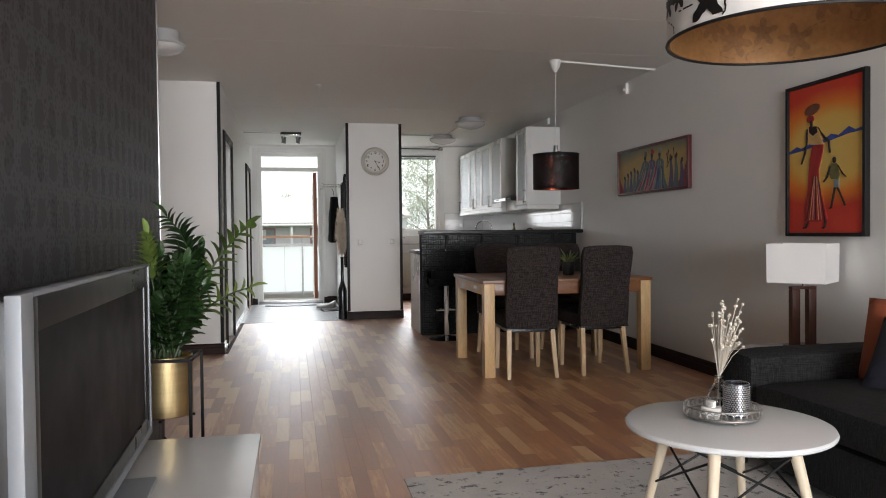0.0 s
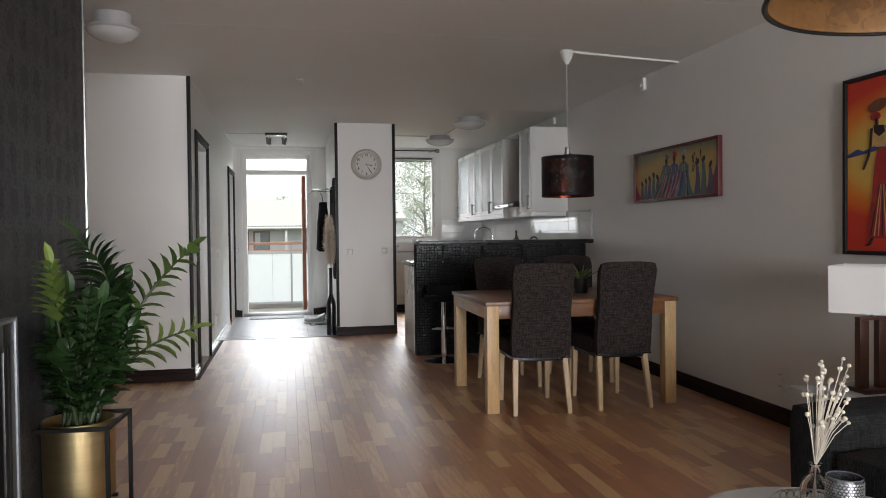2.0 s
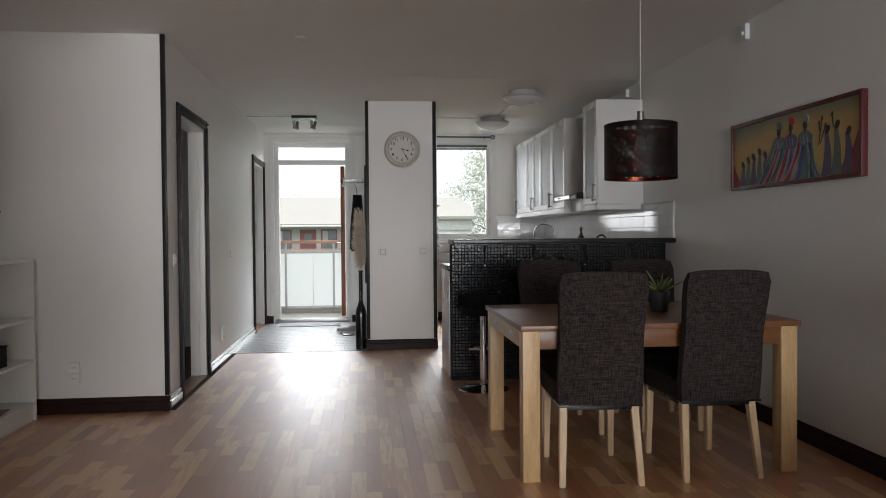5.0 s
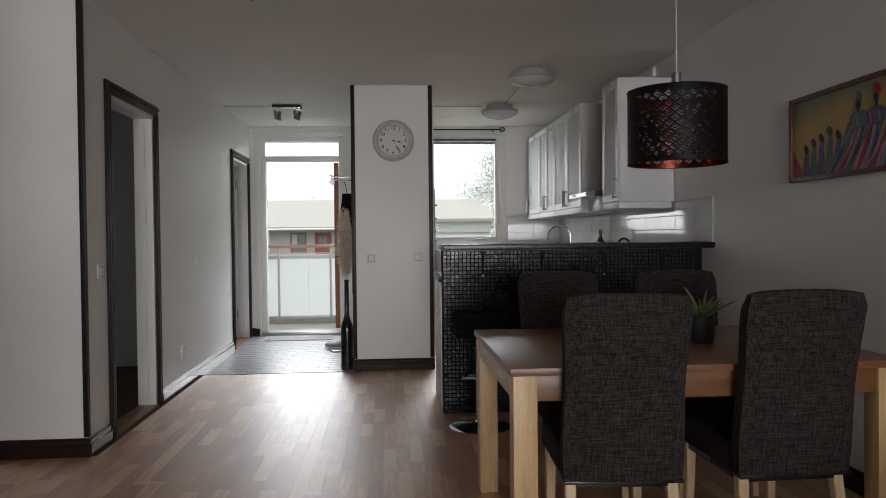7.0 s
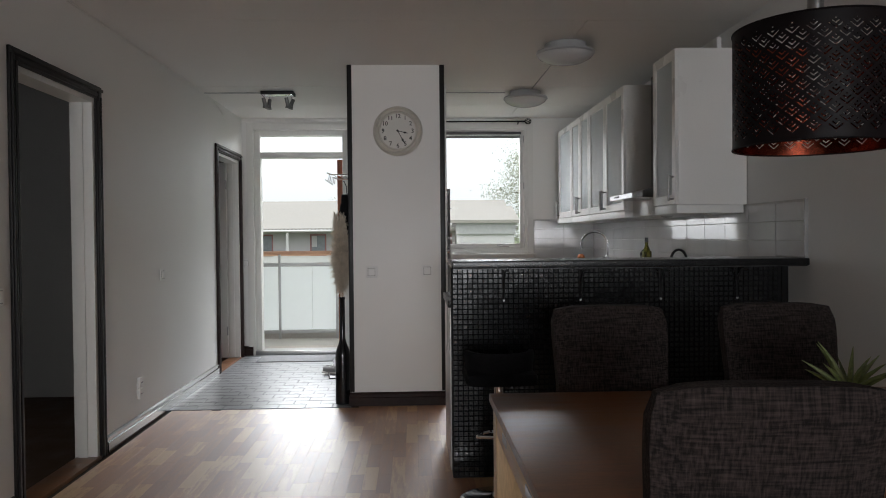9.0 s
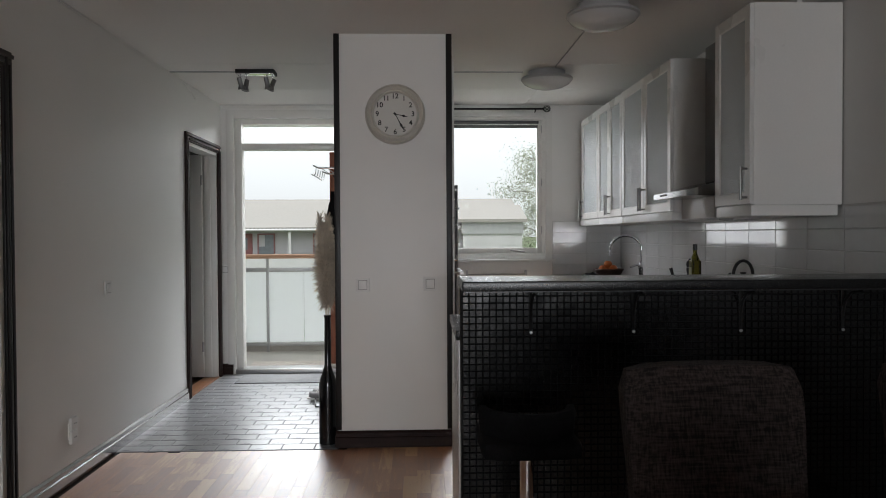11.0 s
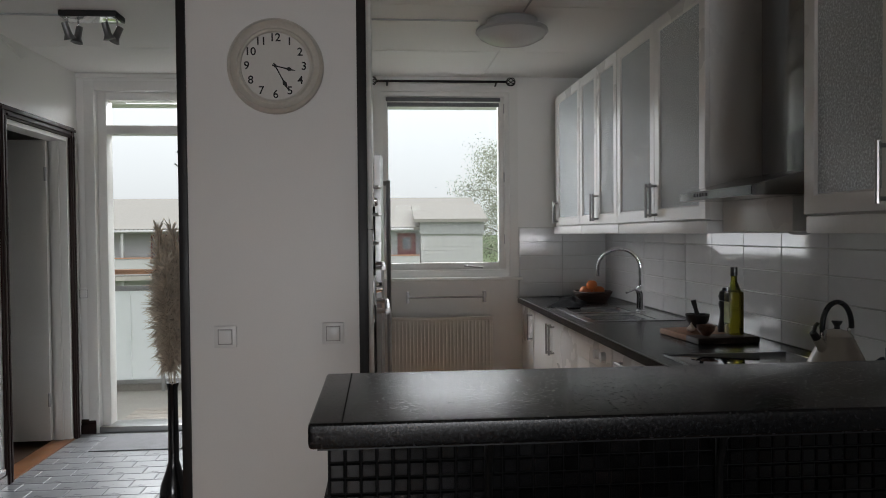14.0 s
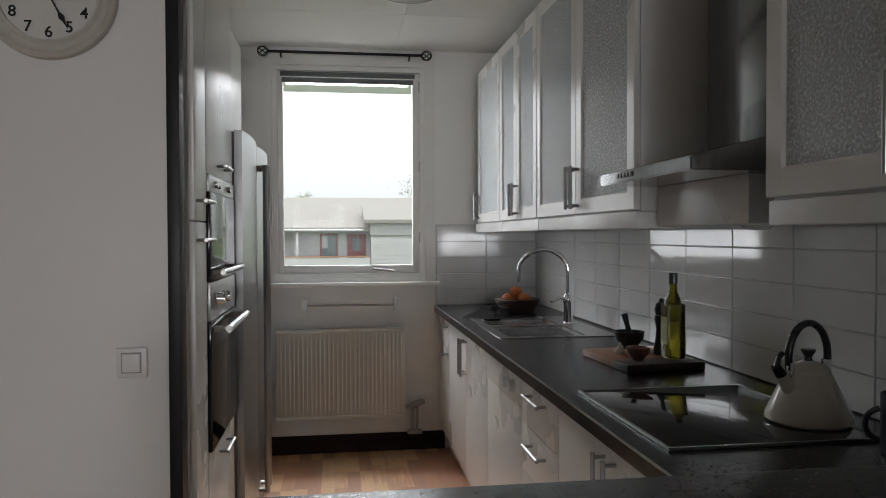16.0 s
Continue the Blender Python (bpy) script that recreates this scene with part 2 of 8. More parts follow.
damask(M["dark_paper"])
M["blind_grey"] = material("dark_grey_blind", (0.10, 0.10, 0.105), 0.5, 0.3, vary=0.1)
# grey base colour stands in for the dimness of the unlit side rooms
M["room_dim"] = material("dimmed_room_wall", (0.30, 0.29, 0.28), 0.7, vary=0.05)
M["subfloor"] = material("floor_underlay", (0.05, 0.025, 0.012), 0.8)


def boxes(*rows):
    bm = bmesh.new()
    for r in rows:
        box(bm, *r)
    return bm


solid("wall_right", B(3.76, -4.4, -0.1, 3.9, 12.75, H), M["wall"], "white painted wall with two framed paintings", "wall")
solid("wall_tv", B(-0.12, -4.4, 0, 0, 4.38, H), M["dark_paper"], "accent wall with black damask wallpaper", "wall")
solid("wall_alcove_side", B(-1.22, 4.27, 0, -0.12, 4.38, H), M["wall"], "white painted alcove wall", "wall")
solid("wall_alcove", B(-1.22, 4.38, 0, -1.09, 7.72, H), M["wall"], "white painted alcove wall behind a shelf", "wall")
solid("wall_front", B(-1.09, 7.6, 0, -0.12, 7.72, H), M["wall"], "white painted wall with dark baseboard", "wall")
D1, D2, DH = (7.98, 8.82), (11.44, 12.30), 2.05
solid("wall_hall", boxes((-0.12, 7.6, 0, 0, D1[0], H), (-0.12, D1[0], DH, 0, D1[1], H), (-0.12, D1[1], 0, 0, D2[0], H),
                         (-0.12, D2[0], DH, 0, D2[1], H), (-0.12, D2[1], 0, 0, 12.45, H)), M["wall"], "white painted hall wall with two doorways", "wall")
BX0, BX1, WX0, WX1, WZ0, WZ1 = 0.12, 1.115, 2.09, 3.03, 1.09, 2.40
solid("wall_end", boxes((-0.12, 12.45, -0.1, BX0, 12.75, H), (BX0, 12.45, 2.39, BX1, 12.75, H), (BX0, 12.45, -0.1, BX1, 12.75, 0.0), (BX1, 12.45, -0.1, WX0, 12.75, H),
                        (WX0, 12.45, -0.1, WX1, 12.75, WZ0), (WX0, 12.45, WZ1, WX1, 12.75, H), (WX1, 12.45, -0.1, 3.76, 12.75, H)), M["wall"],
      "white outer wall with balcony door and kitchen window", "wall")
solid("wall_partition", boxes((1.34, 10.0, 0, 2.03, 10.1, H), (1.34, 10.1, 0, 1.43, 12.45, H)), M["wall"], "white partition wall with a clock", "wall")
solid("wall_back", boxes((-0.12, -4.55, 0, 0.35, -4.4, H), (0.35, -4.55, 0, 3.45, -4.4, 0.5), (0.35, -4.55, 2.3, 3.45, -4.4, H), (3.45, -4.55, 0, 3.9, -4.4, H)), M["wall"],
      "white outer wall with a wide window", "wall")
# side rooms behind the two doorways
solid("wall_bathroom", boxes((-1.75, 7.72, 0, -1.65, 10.6, H), (-1.65, 10.5, 0, -0.12, 10.6, H)), M["room_dim"], "wall of an unlit room, dimness put into its grey colour", "wall")
solid("wall_closet", boxes((-1.75, 10.6, 0, -1.65, 12.75, H), (-1.65, 12.65, 0, -0.12, 12.75, H)), M["room_dim"], "wall of an unlit closet, dimness put into its grey colour", "wall")
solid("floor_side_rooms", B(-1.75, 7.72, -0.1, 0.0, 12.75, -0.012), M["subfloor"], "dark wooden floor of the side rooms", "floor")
solid("floor", boxes((-1.22, -4.55, -0.1, 3.76, 7.6, -0.012), (0.0, 7.6, -0.1, 3.76, 12.45, -0.012)), M["subfloor"], "wooden underfloor below the parquet", "floor")

# ceiling boards with open seams
bm = bmesh.new()
G = 0.0025
ys = [-4.55, -2.1, 0.3, 2.7, 5.09, 6.03, 8.87, 10.78, 11.7, 12.75]
for a, b in zip(ys, ys[1:]):
    cuts = [-1.75, 2.84, 3.9] if a > 8 else [-1.75, 3.9]
    for c, d in zip(cuts, cuts[1:]):
        box(bm, c + G, a + G, H, d - G, b - G, H + 0.03)
box(bm, -1.75, -4.55, H + 0.006, 3.9, 12.75, H + 0.14)
solid("ceiling", bm, M["ceiling"], "white painted ceiling boards with fine seams", "ceiling")


# baseboards: dark along the rooms, moulded profile
def baseboard(name, p0, p1, normal, height=0.10, mat=None):
    p0, p1, nrm = Vector((*p0, 0)), Vector((*p1, 0)), Vector((*normal, 0))
    prof = [(0.0, 0.0), (0.020, 0.0), (0.020, height * 0.60), (0.012, height * 0.64), (0.012, height * 0.78), (0.014, height * 0.80), (0.014, height * 0.88), (0.005, height), (0.0, height)]
    bm = bmesh.new()
    ends = []
    for p in (p0, p1):
        ends.append([bm.verts.new(p + nrm * (d + 0.0015) + Vector((0, 0, z + 0.001))) for d, z in prof])
    k = len(prof)
    for i in range(k):
        bm.faces.new((ends[0][i], ends[0][(i + 1) % k], ends[1][(i + 1) % k], ends[1][i]))
    bm.faces.new(ends[0]), bm.faces.new(ends[1][::-1])
    return solid(name, bm, mat or M["trim"], "moulded baseboard along the wall", "baseboard")


baseboard("baseboard_right", (3.76, -4.4), (3.76, 8.3), (-1, 0))
baseboard("baseboard_front", (-1.09, 7.6), (0.015, 7.6), (0, -1))
baseboard("baseboard_partition", (1.325, 10.0), (2.045, 10.0), (0, -1))
baseboard("baseboard_alcove", (-1.09, 4.38), (-1.09, 7.58), (1, 0))
baseboard("baseboard_tv", (0, -4.4), (0, 4.38), (1, 0))
M["trim_gloss"] = material("glossy_brown_baseboard", (0.07, 0.05, 0.045), 0.2, vary=0.25, scale=8, spec=0.9, coat=1.0)
M["trim_gloss"].node_tree.nodes["Principled BSDF"].inputs["Coat IOR"].default_value = 2.2
baseboard("baseboard_hall_near", (0, 7.6), (0, 7.90), (1, 0), mat=M["trim_gloss"])
baseboard("baseboard_hall", (0, 8.90), (0, 11.36), (1, 0), mat=M["trim_gloss"])
baseboard("baseboard_entry", (0.0, 12.45), (0.10, 12.45), (0, -1))
baseboard("baseboard_entry_side", (1.13, 12.45), (1.34, 12.45), (0, -1))
baseboard("baseboard_kitchen", (2.03, 12.45), (3.15, 12.45), (0, -1), 0.11)
baseboard("baseboard_coats", (1.34, 10.0), (1.34, 12.45), (-1, 0))


# dark corner strips
def strip(name, x0, y0, x1, y1, z0=0.0, z1=H, mat=None):
    solid(name, box(bmesh.new(), x0, y0, z0, x1, y1, z1 - 0.001, 0.003), mat or M["trim_black"], "narrow dark corner strip on the wall edge", "trim")


strip("trim_corner_hall", -0.018, 7.588, 0.012, 7.6, 0.106)
strip("trim_corner_hall_side", 0.0, 7.6, 0.012, 7.615, 0.107)
strip("trim_corner_partition", 1.328, 9.988, 1.362, 10.0, 0.106)
strip("trim_corner_partition_side", 1.328, 10.0, 1.34, 10.03, 0.106)
strip("trim_corner_kitchen", 2.006, 9.988, 2.042, 10.0, 0.106)
strip("trim_corner_kitchen_side", 2.03, 10.0, 2.042, 10.06, 0.0)
strip("trim_tv_wall", -0.03, 4.38, 0.006, 4.392, 0.0, H, M["steel"])
strip("trim_ceiling_end", -0.0, 12.432, 1.34, 12.45, H - 0.03, H, M["white_wood"])


# doorways in the hall: jamb lining, moulded casing, threshold
def doorway(index, y0, y1, casing):
    w = 0.068
    d = thing("door_%d" % index, (0, (y0 + y1) / 2, 0), 0, "doorway with moulded dark-edged casing and white lining", "door", kind="structure")
    h = (y1 - y0) / 2
    for nm, a, b in (("casing_side", -h - w, -h + 0.004), ("casing_side", h - 0.004, h + w)):
        bm = box(bmesh.new(), 0.0015, a, 0, 0.016, b, DH + w, 0.003)
        box(bm, 0.003, a + 0.012, 0, 0.024, a + 0.03, DH + w - 0.012, 0.003)
        box(bm, 0.003, b - 0.03, 0, 0.024, b - 0.014, DH + 0.01, 0.003)
        part(nm, bm, casing, d)
    bm = box(bmesh.new(), 0.0025, -h - w, DH - 0.004, 0.0165, h + w, DH + w + 0.001, 0.003)
    box(bm, 0.003, -h - w, DH + w - 0.03, 0.027, h + w, DH + w - 0.012, 0.003)
    box(bm, 0.003, -h, DH + 0.01, 0.025, h, DH + 0.026, 0.003)
    part("casing_top", bm, casing, d)
    for a, b in ((-h, -h + 0.03), (h - 0.03, h)):
        bm = box(bmesh.new(), -0.125, a, 0, 0.0, b, DH, 0.002)
        s = 1 if a < 0 else -1
        inner = b if a < 0 else a
        box(bm, -0.10, min(inner, inner + 0.012 * s), 0, -0.05, max(inner, inner + 0.012 * s), DH - 0.03, 0.002)
        part("lining_side", bm, M["white_wood"], d)
    part("lining_top", box(bmesh.new(), -0.124, -h + 0.03, DH - 0.03, -0.001, h - 0.03, DH), M["white_wood"], d)
    part("threshold", box(bmesh.new(), -0.12, -h, -0.01, 0.012, h, 0.012, 0.004), M["oak"], d, "worn oak threshold")
    return d


d1 = doorway(1, *D1, M["trim_black"])
part("strike_plate", box(bmesh.new(), -0.09, 0.386, 0.98, -0.06, 0.391, 1.10), M["steel"], d1, "steel strike plate")
d2 = doorway(2, *D2, M["trim"])
leaf = part("door_leaf", box(bmesh.new(), -0.90, 0.34, 0.02, -0.11, 0.38, 2.02, 0.003), M["white_wood"], d2, "open flush door leaf, cream white")
for z in (0.25, 1.75):
    part("hinge", cyl(bmesh.new(), (-0.112, 0.335, z), (-0.112, 0.335, z + 0.09), 0.008), M["steel"], leaf)

# balcony door: frame with a transom light, and the leaf standing open outwards
bd = thing("door_3", (0, 12.5, 0), 0, "white balcony door frame with a glazed transom, door standing open", "door", kind="structure")
for x0, x1 in ((BX0, 0.18), (1.055, BX1)):
    part("frame_side", box(bmesh.new(), x0, 0.0, 0.0, x1, 0.12, 2.39, 0.004), M["white_wood"], bd)
part("frame_top", box(bmesh.new(), 0.18, 0.0, 2.335, 1.055, 0.12, 2.39, 0.004), M["white_wood"], bd)
part("transom_bar", box(bmesh.new(), 0.18, 0.0, 2.10, 1.055, 0.12, 2.16, 0.004), M["white_wood"], bd)
pane = part("pane", box(bmesh.new(), 0.18, 0.06, 2.16, 1.055, 0.066, 2.335), M["pane"], bd)
pane.visible_shadow = False
part("sill", box(bmesh.new(), BX0, -0.06, 0.0, BX1, 0.14, 0.045, 0.006), M["steel"], bd, "worn grey metal sill")
for nm, r in (("casing", (0.05, -0.062, 0.0, 0.12, -0.048, 2.46)), ("casing", (1.115, -0.062, 0.0, 1.185, -0.048, 2.46)), ("casing", (0.12, -0.0625, 2.39, 1.115, -0.0485, 2.4605))):
    part(nm, box(bmesh.new(), *r, 0.004), M["white_wood"], bd)
M["teak"] = material("red_brown_teak", (0.23, 0.07, 0.03), 0.45, vary=0.25, scale=5, fine=40, stretch=(12, 12, 1))
bl = part("door_leaf", box(bmesh.new(), 0.985, 0.12, 0.06, 1.04, 0.23, 2.09, 0.004), M["teak"], bd, "red-brown teak edge of the open leaf")
bm = box(bmesh.new(), 0.987, 0.23, 0.06, 1.038, 0.85, 0.20)
box(bm, 0.987, 0.23, 1.98, 1.038, 0.85, 2.09), box(bm, 0.987, 0.85, 0.06, 1.038, 0.95, 2.09)
part("leaf_frame", bm, M["white_wood"], bl)
pp = part("leaf_pane", box(bmesh.new(), 1.01, 0.23, 0.2, 1.016, 0.85, 1.98), M["pane"], bl)
pp.visible_shadow = False
part("leaf_handle", tube(bmesh.new(), [(0.985, 0.17, 1.05), (0.94, 0.17, 1.05), (0.935, 0.29, 1.05)], 0.008), M["steel"], bl)

# kitchen window
kw = thing("window_1", (0, 12.45, 0), 0, "white kitchen window with a single sash over a radiator", "window", kind="structure")
part("casing", boxes((2.02, -0.016, 1.04, 2.09, -0.0015, 2.46), (3.03, -0.016, 1.04, 3.095, -0.0015, 2.46), (2.09, -0.0165, 2.40, 3.03, -0.002, 2.461)), M["white_wood"], kw)
part("window_frame", boxes((2.09, 0.0, 1.09, 2.12, 0.12, 2.40), (3.0, 0.0, 1.09, 3.03, 0.12, 2.40), (2.12, 0.0, 2.37, 3.0, 0.12, 2.40), (2.12, 0.0, 1.09, 3.0, 0.12, 1.115)), M["white_wood"], kw)
bm = bmesh.new()
for r in ((2.12, 0.02, 1.115, 2.155, 0.07, 2.37), (2.955, 0.02, 1.115, 3.0, 0.07, 2.37), (2.155, 0.02, 2.33, 2.955, 0.07, 2.37), (2.155, 0.02, 1.115, 2.955, 0.07, 1.165)):
    box(bm, *r, 0.004)
sash = part("sash", bm, M["white_wood"], kw)
pane = part("pane", box(bmesh.new(), 2.155, 0.045, 1.165, 2.955, 0.051, 2.33), M["pane"], sash)
pane.visible_shadow = False
part("window_sill", box(bmesh.new(), 2.03, -0.055, 1.035, 3.12, -0.001, 1.06, 0.006), M["white_wood"], kw)
bm = box(bmesh.new(), 2.70, -0.01, 1.135, 2.73, 0.02, 1.15, 0.002)
tube(bm, [(2.715, -0.01, 1.142), (2.715, -0.03, 1.142), (2.83, -0.03, 1.13)], 0.007)
part("sash_handle", bm, M["steel"], kw)
for z in (1.3, 1.75, 2.25):
    part("hinge", cyl(bmesh.new(), (3.0, 0.012, z), (3.0, 0.012, z + 0.07), 0.007), M["steel"], kw)
bm = box(bmesh.new(), 2.14, -0.005, 2.335, 2.97, 0.02, 2.36, 0.003)
for i in range(5):
    box(bm, 2.15, -0.004, 2.32 - 0.006 * i, 2.96, 0.018, 2.323 - 0.006 * i)
part("blind", bm, M["blind_grey"], kw, "raised grey metal blind")

# living room window behind the start
lw = thing("window_2", (0, -4.48, 0), 0, "wide white living room window", "window", kind="structure")
bm = boxes((0.35, 0, 0.5, 0.41, 0.06, 2.3), (3.39, 0, 0.5, 3.45, 0.06, 2.3), (0.41, 0, 0.5, 3.39, 0.06, 0.56), (0.41, 0, 2.24, 3.39, 0.06, 2.3), (1.87, 0, 0.56, 1.93, 0.06, 2.24))
part("window_frame", bm, M["white_wood"], lw)

# ---- living room ----
def tweed(name, low, middle, high, coarse=1.0):
    """Woven cloth: crossed streaks of dark and pale yarn."""
    mat = bpy.data.materials.new(name)
    mat.use_nodes = True
    n, l = mat.node_tree.nodes, mat.node_tree.links
    co = n.new("ShaderNodeTexCoord")
    out = []
    for sc in ((210 / coarse, 210 / coarse, 16 / coarse), (16 / coarse, 210 / coarse, 210 / coarse)):
        mp, nz = n.new("ShaderNodeMapping"), n.new("ShaderNodeTexNoise")
        mp.inputs["Scale"].default_value = sc
        nz.inputs["Scale"].default_value, nz.inputs["Detail"].default_value = 1.0, 2
        l.new(co.outputs["Object"], mp.inputs[0]), l.new(mp.outputs[0], nz.inputs["Vector"])
        out.append(nz.outputs[0])
    mx = n.new("ShaderNodeMath")
    mx.operation = "ADD"
    l.new(out[0], mx.inputs[0]), l.new(out[1], mx.inputs[1])
    rp = n.new("ShaderNodeValToRGB")
    e = rp.color_ramp.elements
    e[0].position, e[0].color = 0.80, (*low, 1)
    e[1].position, e[1].color = 1.25, (*high, 1)
    md = e.new(1.0)
    md.color = (*middle, 1)
    hf = n.new("ShaderNodeMath")
    hf.operation = "MULTIPLY"
    hf.inputs[1].default_value = 1.0
    l.new(mx.outputs[0], hf.inputs[0])
    e[0].position, md.position, e[-1].position = 0.40, 0.5, 0.64
    hf.inputs[1].default_value = 0.5
    l.new(hf.outputs[0], rp.inputs[0])
    b = n["Principled BSDF"]
    b.inputs["Roughness"].default_value, b.inputs["Specular IOR Level"].default_value = 0.9, 0.2
    l.new(rp.outputs[0], b.inputs["Base Color"])
    bp = n.new("ShaderNodeBump")
    bp.inputs["Strength"].default_value, bp.inputs["Distance"].default_value = 0.6, 0.003
    l.new(mx.outputs[0], bp.inputs["Height"]), l.new(bp.outputs[0], b.inputs["Normal"])
    return mat


M["sofa"] = tweed("charcoal_woven_fabric", (0.007, 0.007, 0.0075), (0.017, 0.017, 0.018), (0.062, 0.061, 0.062), 1.0)
M["rug"] = material("pale_grey_rug", (0.52, 0.50, 0.48), 0.95, vary=0.12, scale=6, fine=200, bump=0.6, depth=0.004)
M["silver"] = material("silver_plastic", (0.20, 0.215, 0.235), 0.45, 0.2, vary=0.05, bump=0.03)
M["screen"] = material("dark_glass_screen", (0.009, 0.008, 0.009), 0.42, vary=0.1, bump=0, spec=0.05)
M["pale_leg"] = material("pale_beech_leg", (0.66, 0.56, 0.42), 0.45, vary=0.12, scale=5, stretch=(8, 8, 1))
M["walnut"] = material("dark_walnut", (0.06, 0.02, 0.012), 0.35, vary=0.35, scale=5, fine=30, stretch=(10, 10, 1))
M["shade_white"] = material("white_fabric_shade", (0.78, 0.77, 0.75), 0.8, vary=0.03, fine=400, bump=0.2)
M["gold_inside"] = material("copper_gold_foil", (0.26, 0.135, 0.048), 0.5, 0.35, vary=0.25, scale=9, fine=60, bump=0.05)
M["leaf"] = material("glossy_green_leaf", (0.020, 0.046, 0.013), 0.3, vary=0.45, scale=4, fine=50, bump=0.05, island=0.5)
M["leaf_new"] = material("young_green_leaf", (0.14, 0.20, 0.045), 0.35, vary=0.3, scale=4, fine=50, bump=0.05, island=0.4)
M["leaf_mid"] = material("fresh_green_leaf", (0.07, 0.115, 0.025), 0.32, vary=0.4, scale=4, fine=50, bump=0.05, island=0.5)
M["stalk"] = material("green_stalk", (0.032, 0.05, 0.018), 0.5, vary=0.3, scale=10)
M["soil"] = material("dark_potting_soil", (0.02, 0.014, 0.01), 0.95, vary=0.5, scale=30, bump=1.0, depth=0.01)
M["dried"] = material("dried_cream_flowers", (0.58, 0.53, 0.45), 0.8, vary=0.15, scale=20)
M["wax"] = material("white_wax", (0.8, 0.79, 0.76), 0.5, vary=0.03)
M["mesh_grey"] = material("smoked_silver_glass", (0.20, 0.21, 0.24), 0.25, 0.8, vary=0.25, scale=20, bump=0.1)
M["pewter"] = material("pewter_filigree", (0.42, 0.41, 0.40), 0.35, 0.9, vary=0.3, scale=25, bump=0.2)
M["orange_cloth"] = material("rust_orange_velvet", (0.30, 0.075, 0.03), 0.8, vary=0.2, fine=200, bump=0.3)
M["navy_cloth"] = material("dark_navy_velvet", (0.005, 0.006, 0.014), 0.85, vary=0.4, fine=200, bump=0.3)

# television bench
tb = thing("tv_bench", (0.28, 2.1, 0), 0, "low glossy white television bench on the parquet", "bench")
part("top", box(bmesh.new(), -0.24, -1.0, 0.405, 0.25, 0.98, 0.43, 0.004), M["lacquer"], tb)
part("body", box(bmesh.new(), -0.23, -0.98, 0.06, 0.225, 0.965, 0.405, 0.002), M["lacquer"], tb)
for y0, y1 in ((-0.975, -0.335), (-0.33, 0.31), (0.315, 0.96)):
    part("drawer_front", box(bmesh.new(), 0.226, y0, 0.07, 0.244, y1, 0.398, 0.003), M["lacquer"], tb)
part("plinth", box(bmesh.new(), -0.2, -0.95, 0.001, 0.19, 0.93, 0.06), M["white_wood"], tb)

# television
tv = thing("television", (0.193, 2.40, 0.432), 1.5, "flat silver-framed television standing on the bench", "television")
bm = box(bmesh.new(), -0.075, -0.625, 0.04, 0.0, 0.625, 0.577, 0.012)
part("body", bm, M["black_plastic"], tv)
bm = bmesh.new()
for r in ((-0.012, -0.63, 0.035, 0.014, -0.565, 0.585), (-0.012, 0.614, 0.035, 0.014, 0.63, 0.585), (-0.012, -0.565, 0.576, 0.014, 0.614, 0.585), (-0.012, -0.565, 0.035, 0.014, 0.614, 0.06)):
    box(bm, *r, 0.004)
part("bezel", bm, M["silver"], tv, "silver bezel")
bm = bmesh.new()
for r in ((0.0, -0.564, 0.06, 0.010, -0.53, 0.575), (0.0, 0.545, 0.06, 0.010, 0.613, 0.575), (0.0, -0.53, 0.515, 0.010, 0.545, 0.575), (0.0, -0.53, 0.06, 0.010, 0.545, 0.10)):
    box(bm, *r, 0.002)
part("inner_frame", bm, M["black_plastic"], tv, "black inner frame")
part("screen", box(bmesh.new(), -0.002, -0.531, 0.098, 0.005, 0.546, 0.517), M["screen"], tv, "switched-off dark screen")
part("speaker_slot", box(bmesh.new(), 0.0085, 0.565, 0.09, 0.013, 0.578, 0.53, 0.002), M["grout"], tv)
part("foot", box(bmesh.new(), -0.13, -0.30, 0.0, 0.085, 0.23, 0.014, 0.005, 3), M["silver"], tv)
part("neck", box(bmesh.new(), -0.06, -0.12, 0.0142, -0.015, 0.12, 0.045, 0.004), M["black_plastic"], tv)

# plant: stand, brass pot and leafy stalks
ps = thing("plant_stand", (0.110, 3.815, 0), -4, "square black metal plant stand", "stand")
for sx in (-0.135, 0.115):
    for sy in (-0.125, 0.125):
        part("leg", box(bmesh.new(), sx, sy, 0.001, sx + 0.012, sy + 0.012, 0.595), M["black_metal"], ps)
bm = boxes((-0.123, -0.125, 0.583, 0.115, -0.113, 0.595), (-0.123, 0.125, 0.583, 0.115, 0.137, 0.595), (-0.135, -0.113, 0.583, -0.123, 0.125, 0.595), (0.115, -0.113, 0.583, 0.127, 0.125, 0.595))
part("top_rail", bm, M["black_metal"], ps)
bm = boxes((-0.123, -0.006, 0.335, 0.115, 0.006, 0.345), (-0.006, -0.113, 0.3351, 0.006, 0.125, 0.3449), (-0.006, -0.125, 0.335, 0.006, -0.113, 0.345))
part("cross_bar", bm, M["black_metal"], ps)
pot = thing("potted_plant", (0.107, 3.815, 0.345), 0, "glossy green zz plant in a brushed brass pot on a stand", "plant")
part("pot", lathe(bmesh.new(), [(0.0, 0.0), (0.105, 0.0), (0.109, 0.004), (0.112, 0.252), (0.108, 0.254), (0.104, 0.252), (0.103, 0.21), (0.0, 0.21)], 48), M["brass"], pot, "brushed brass pot")
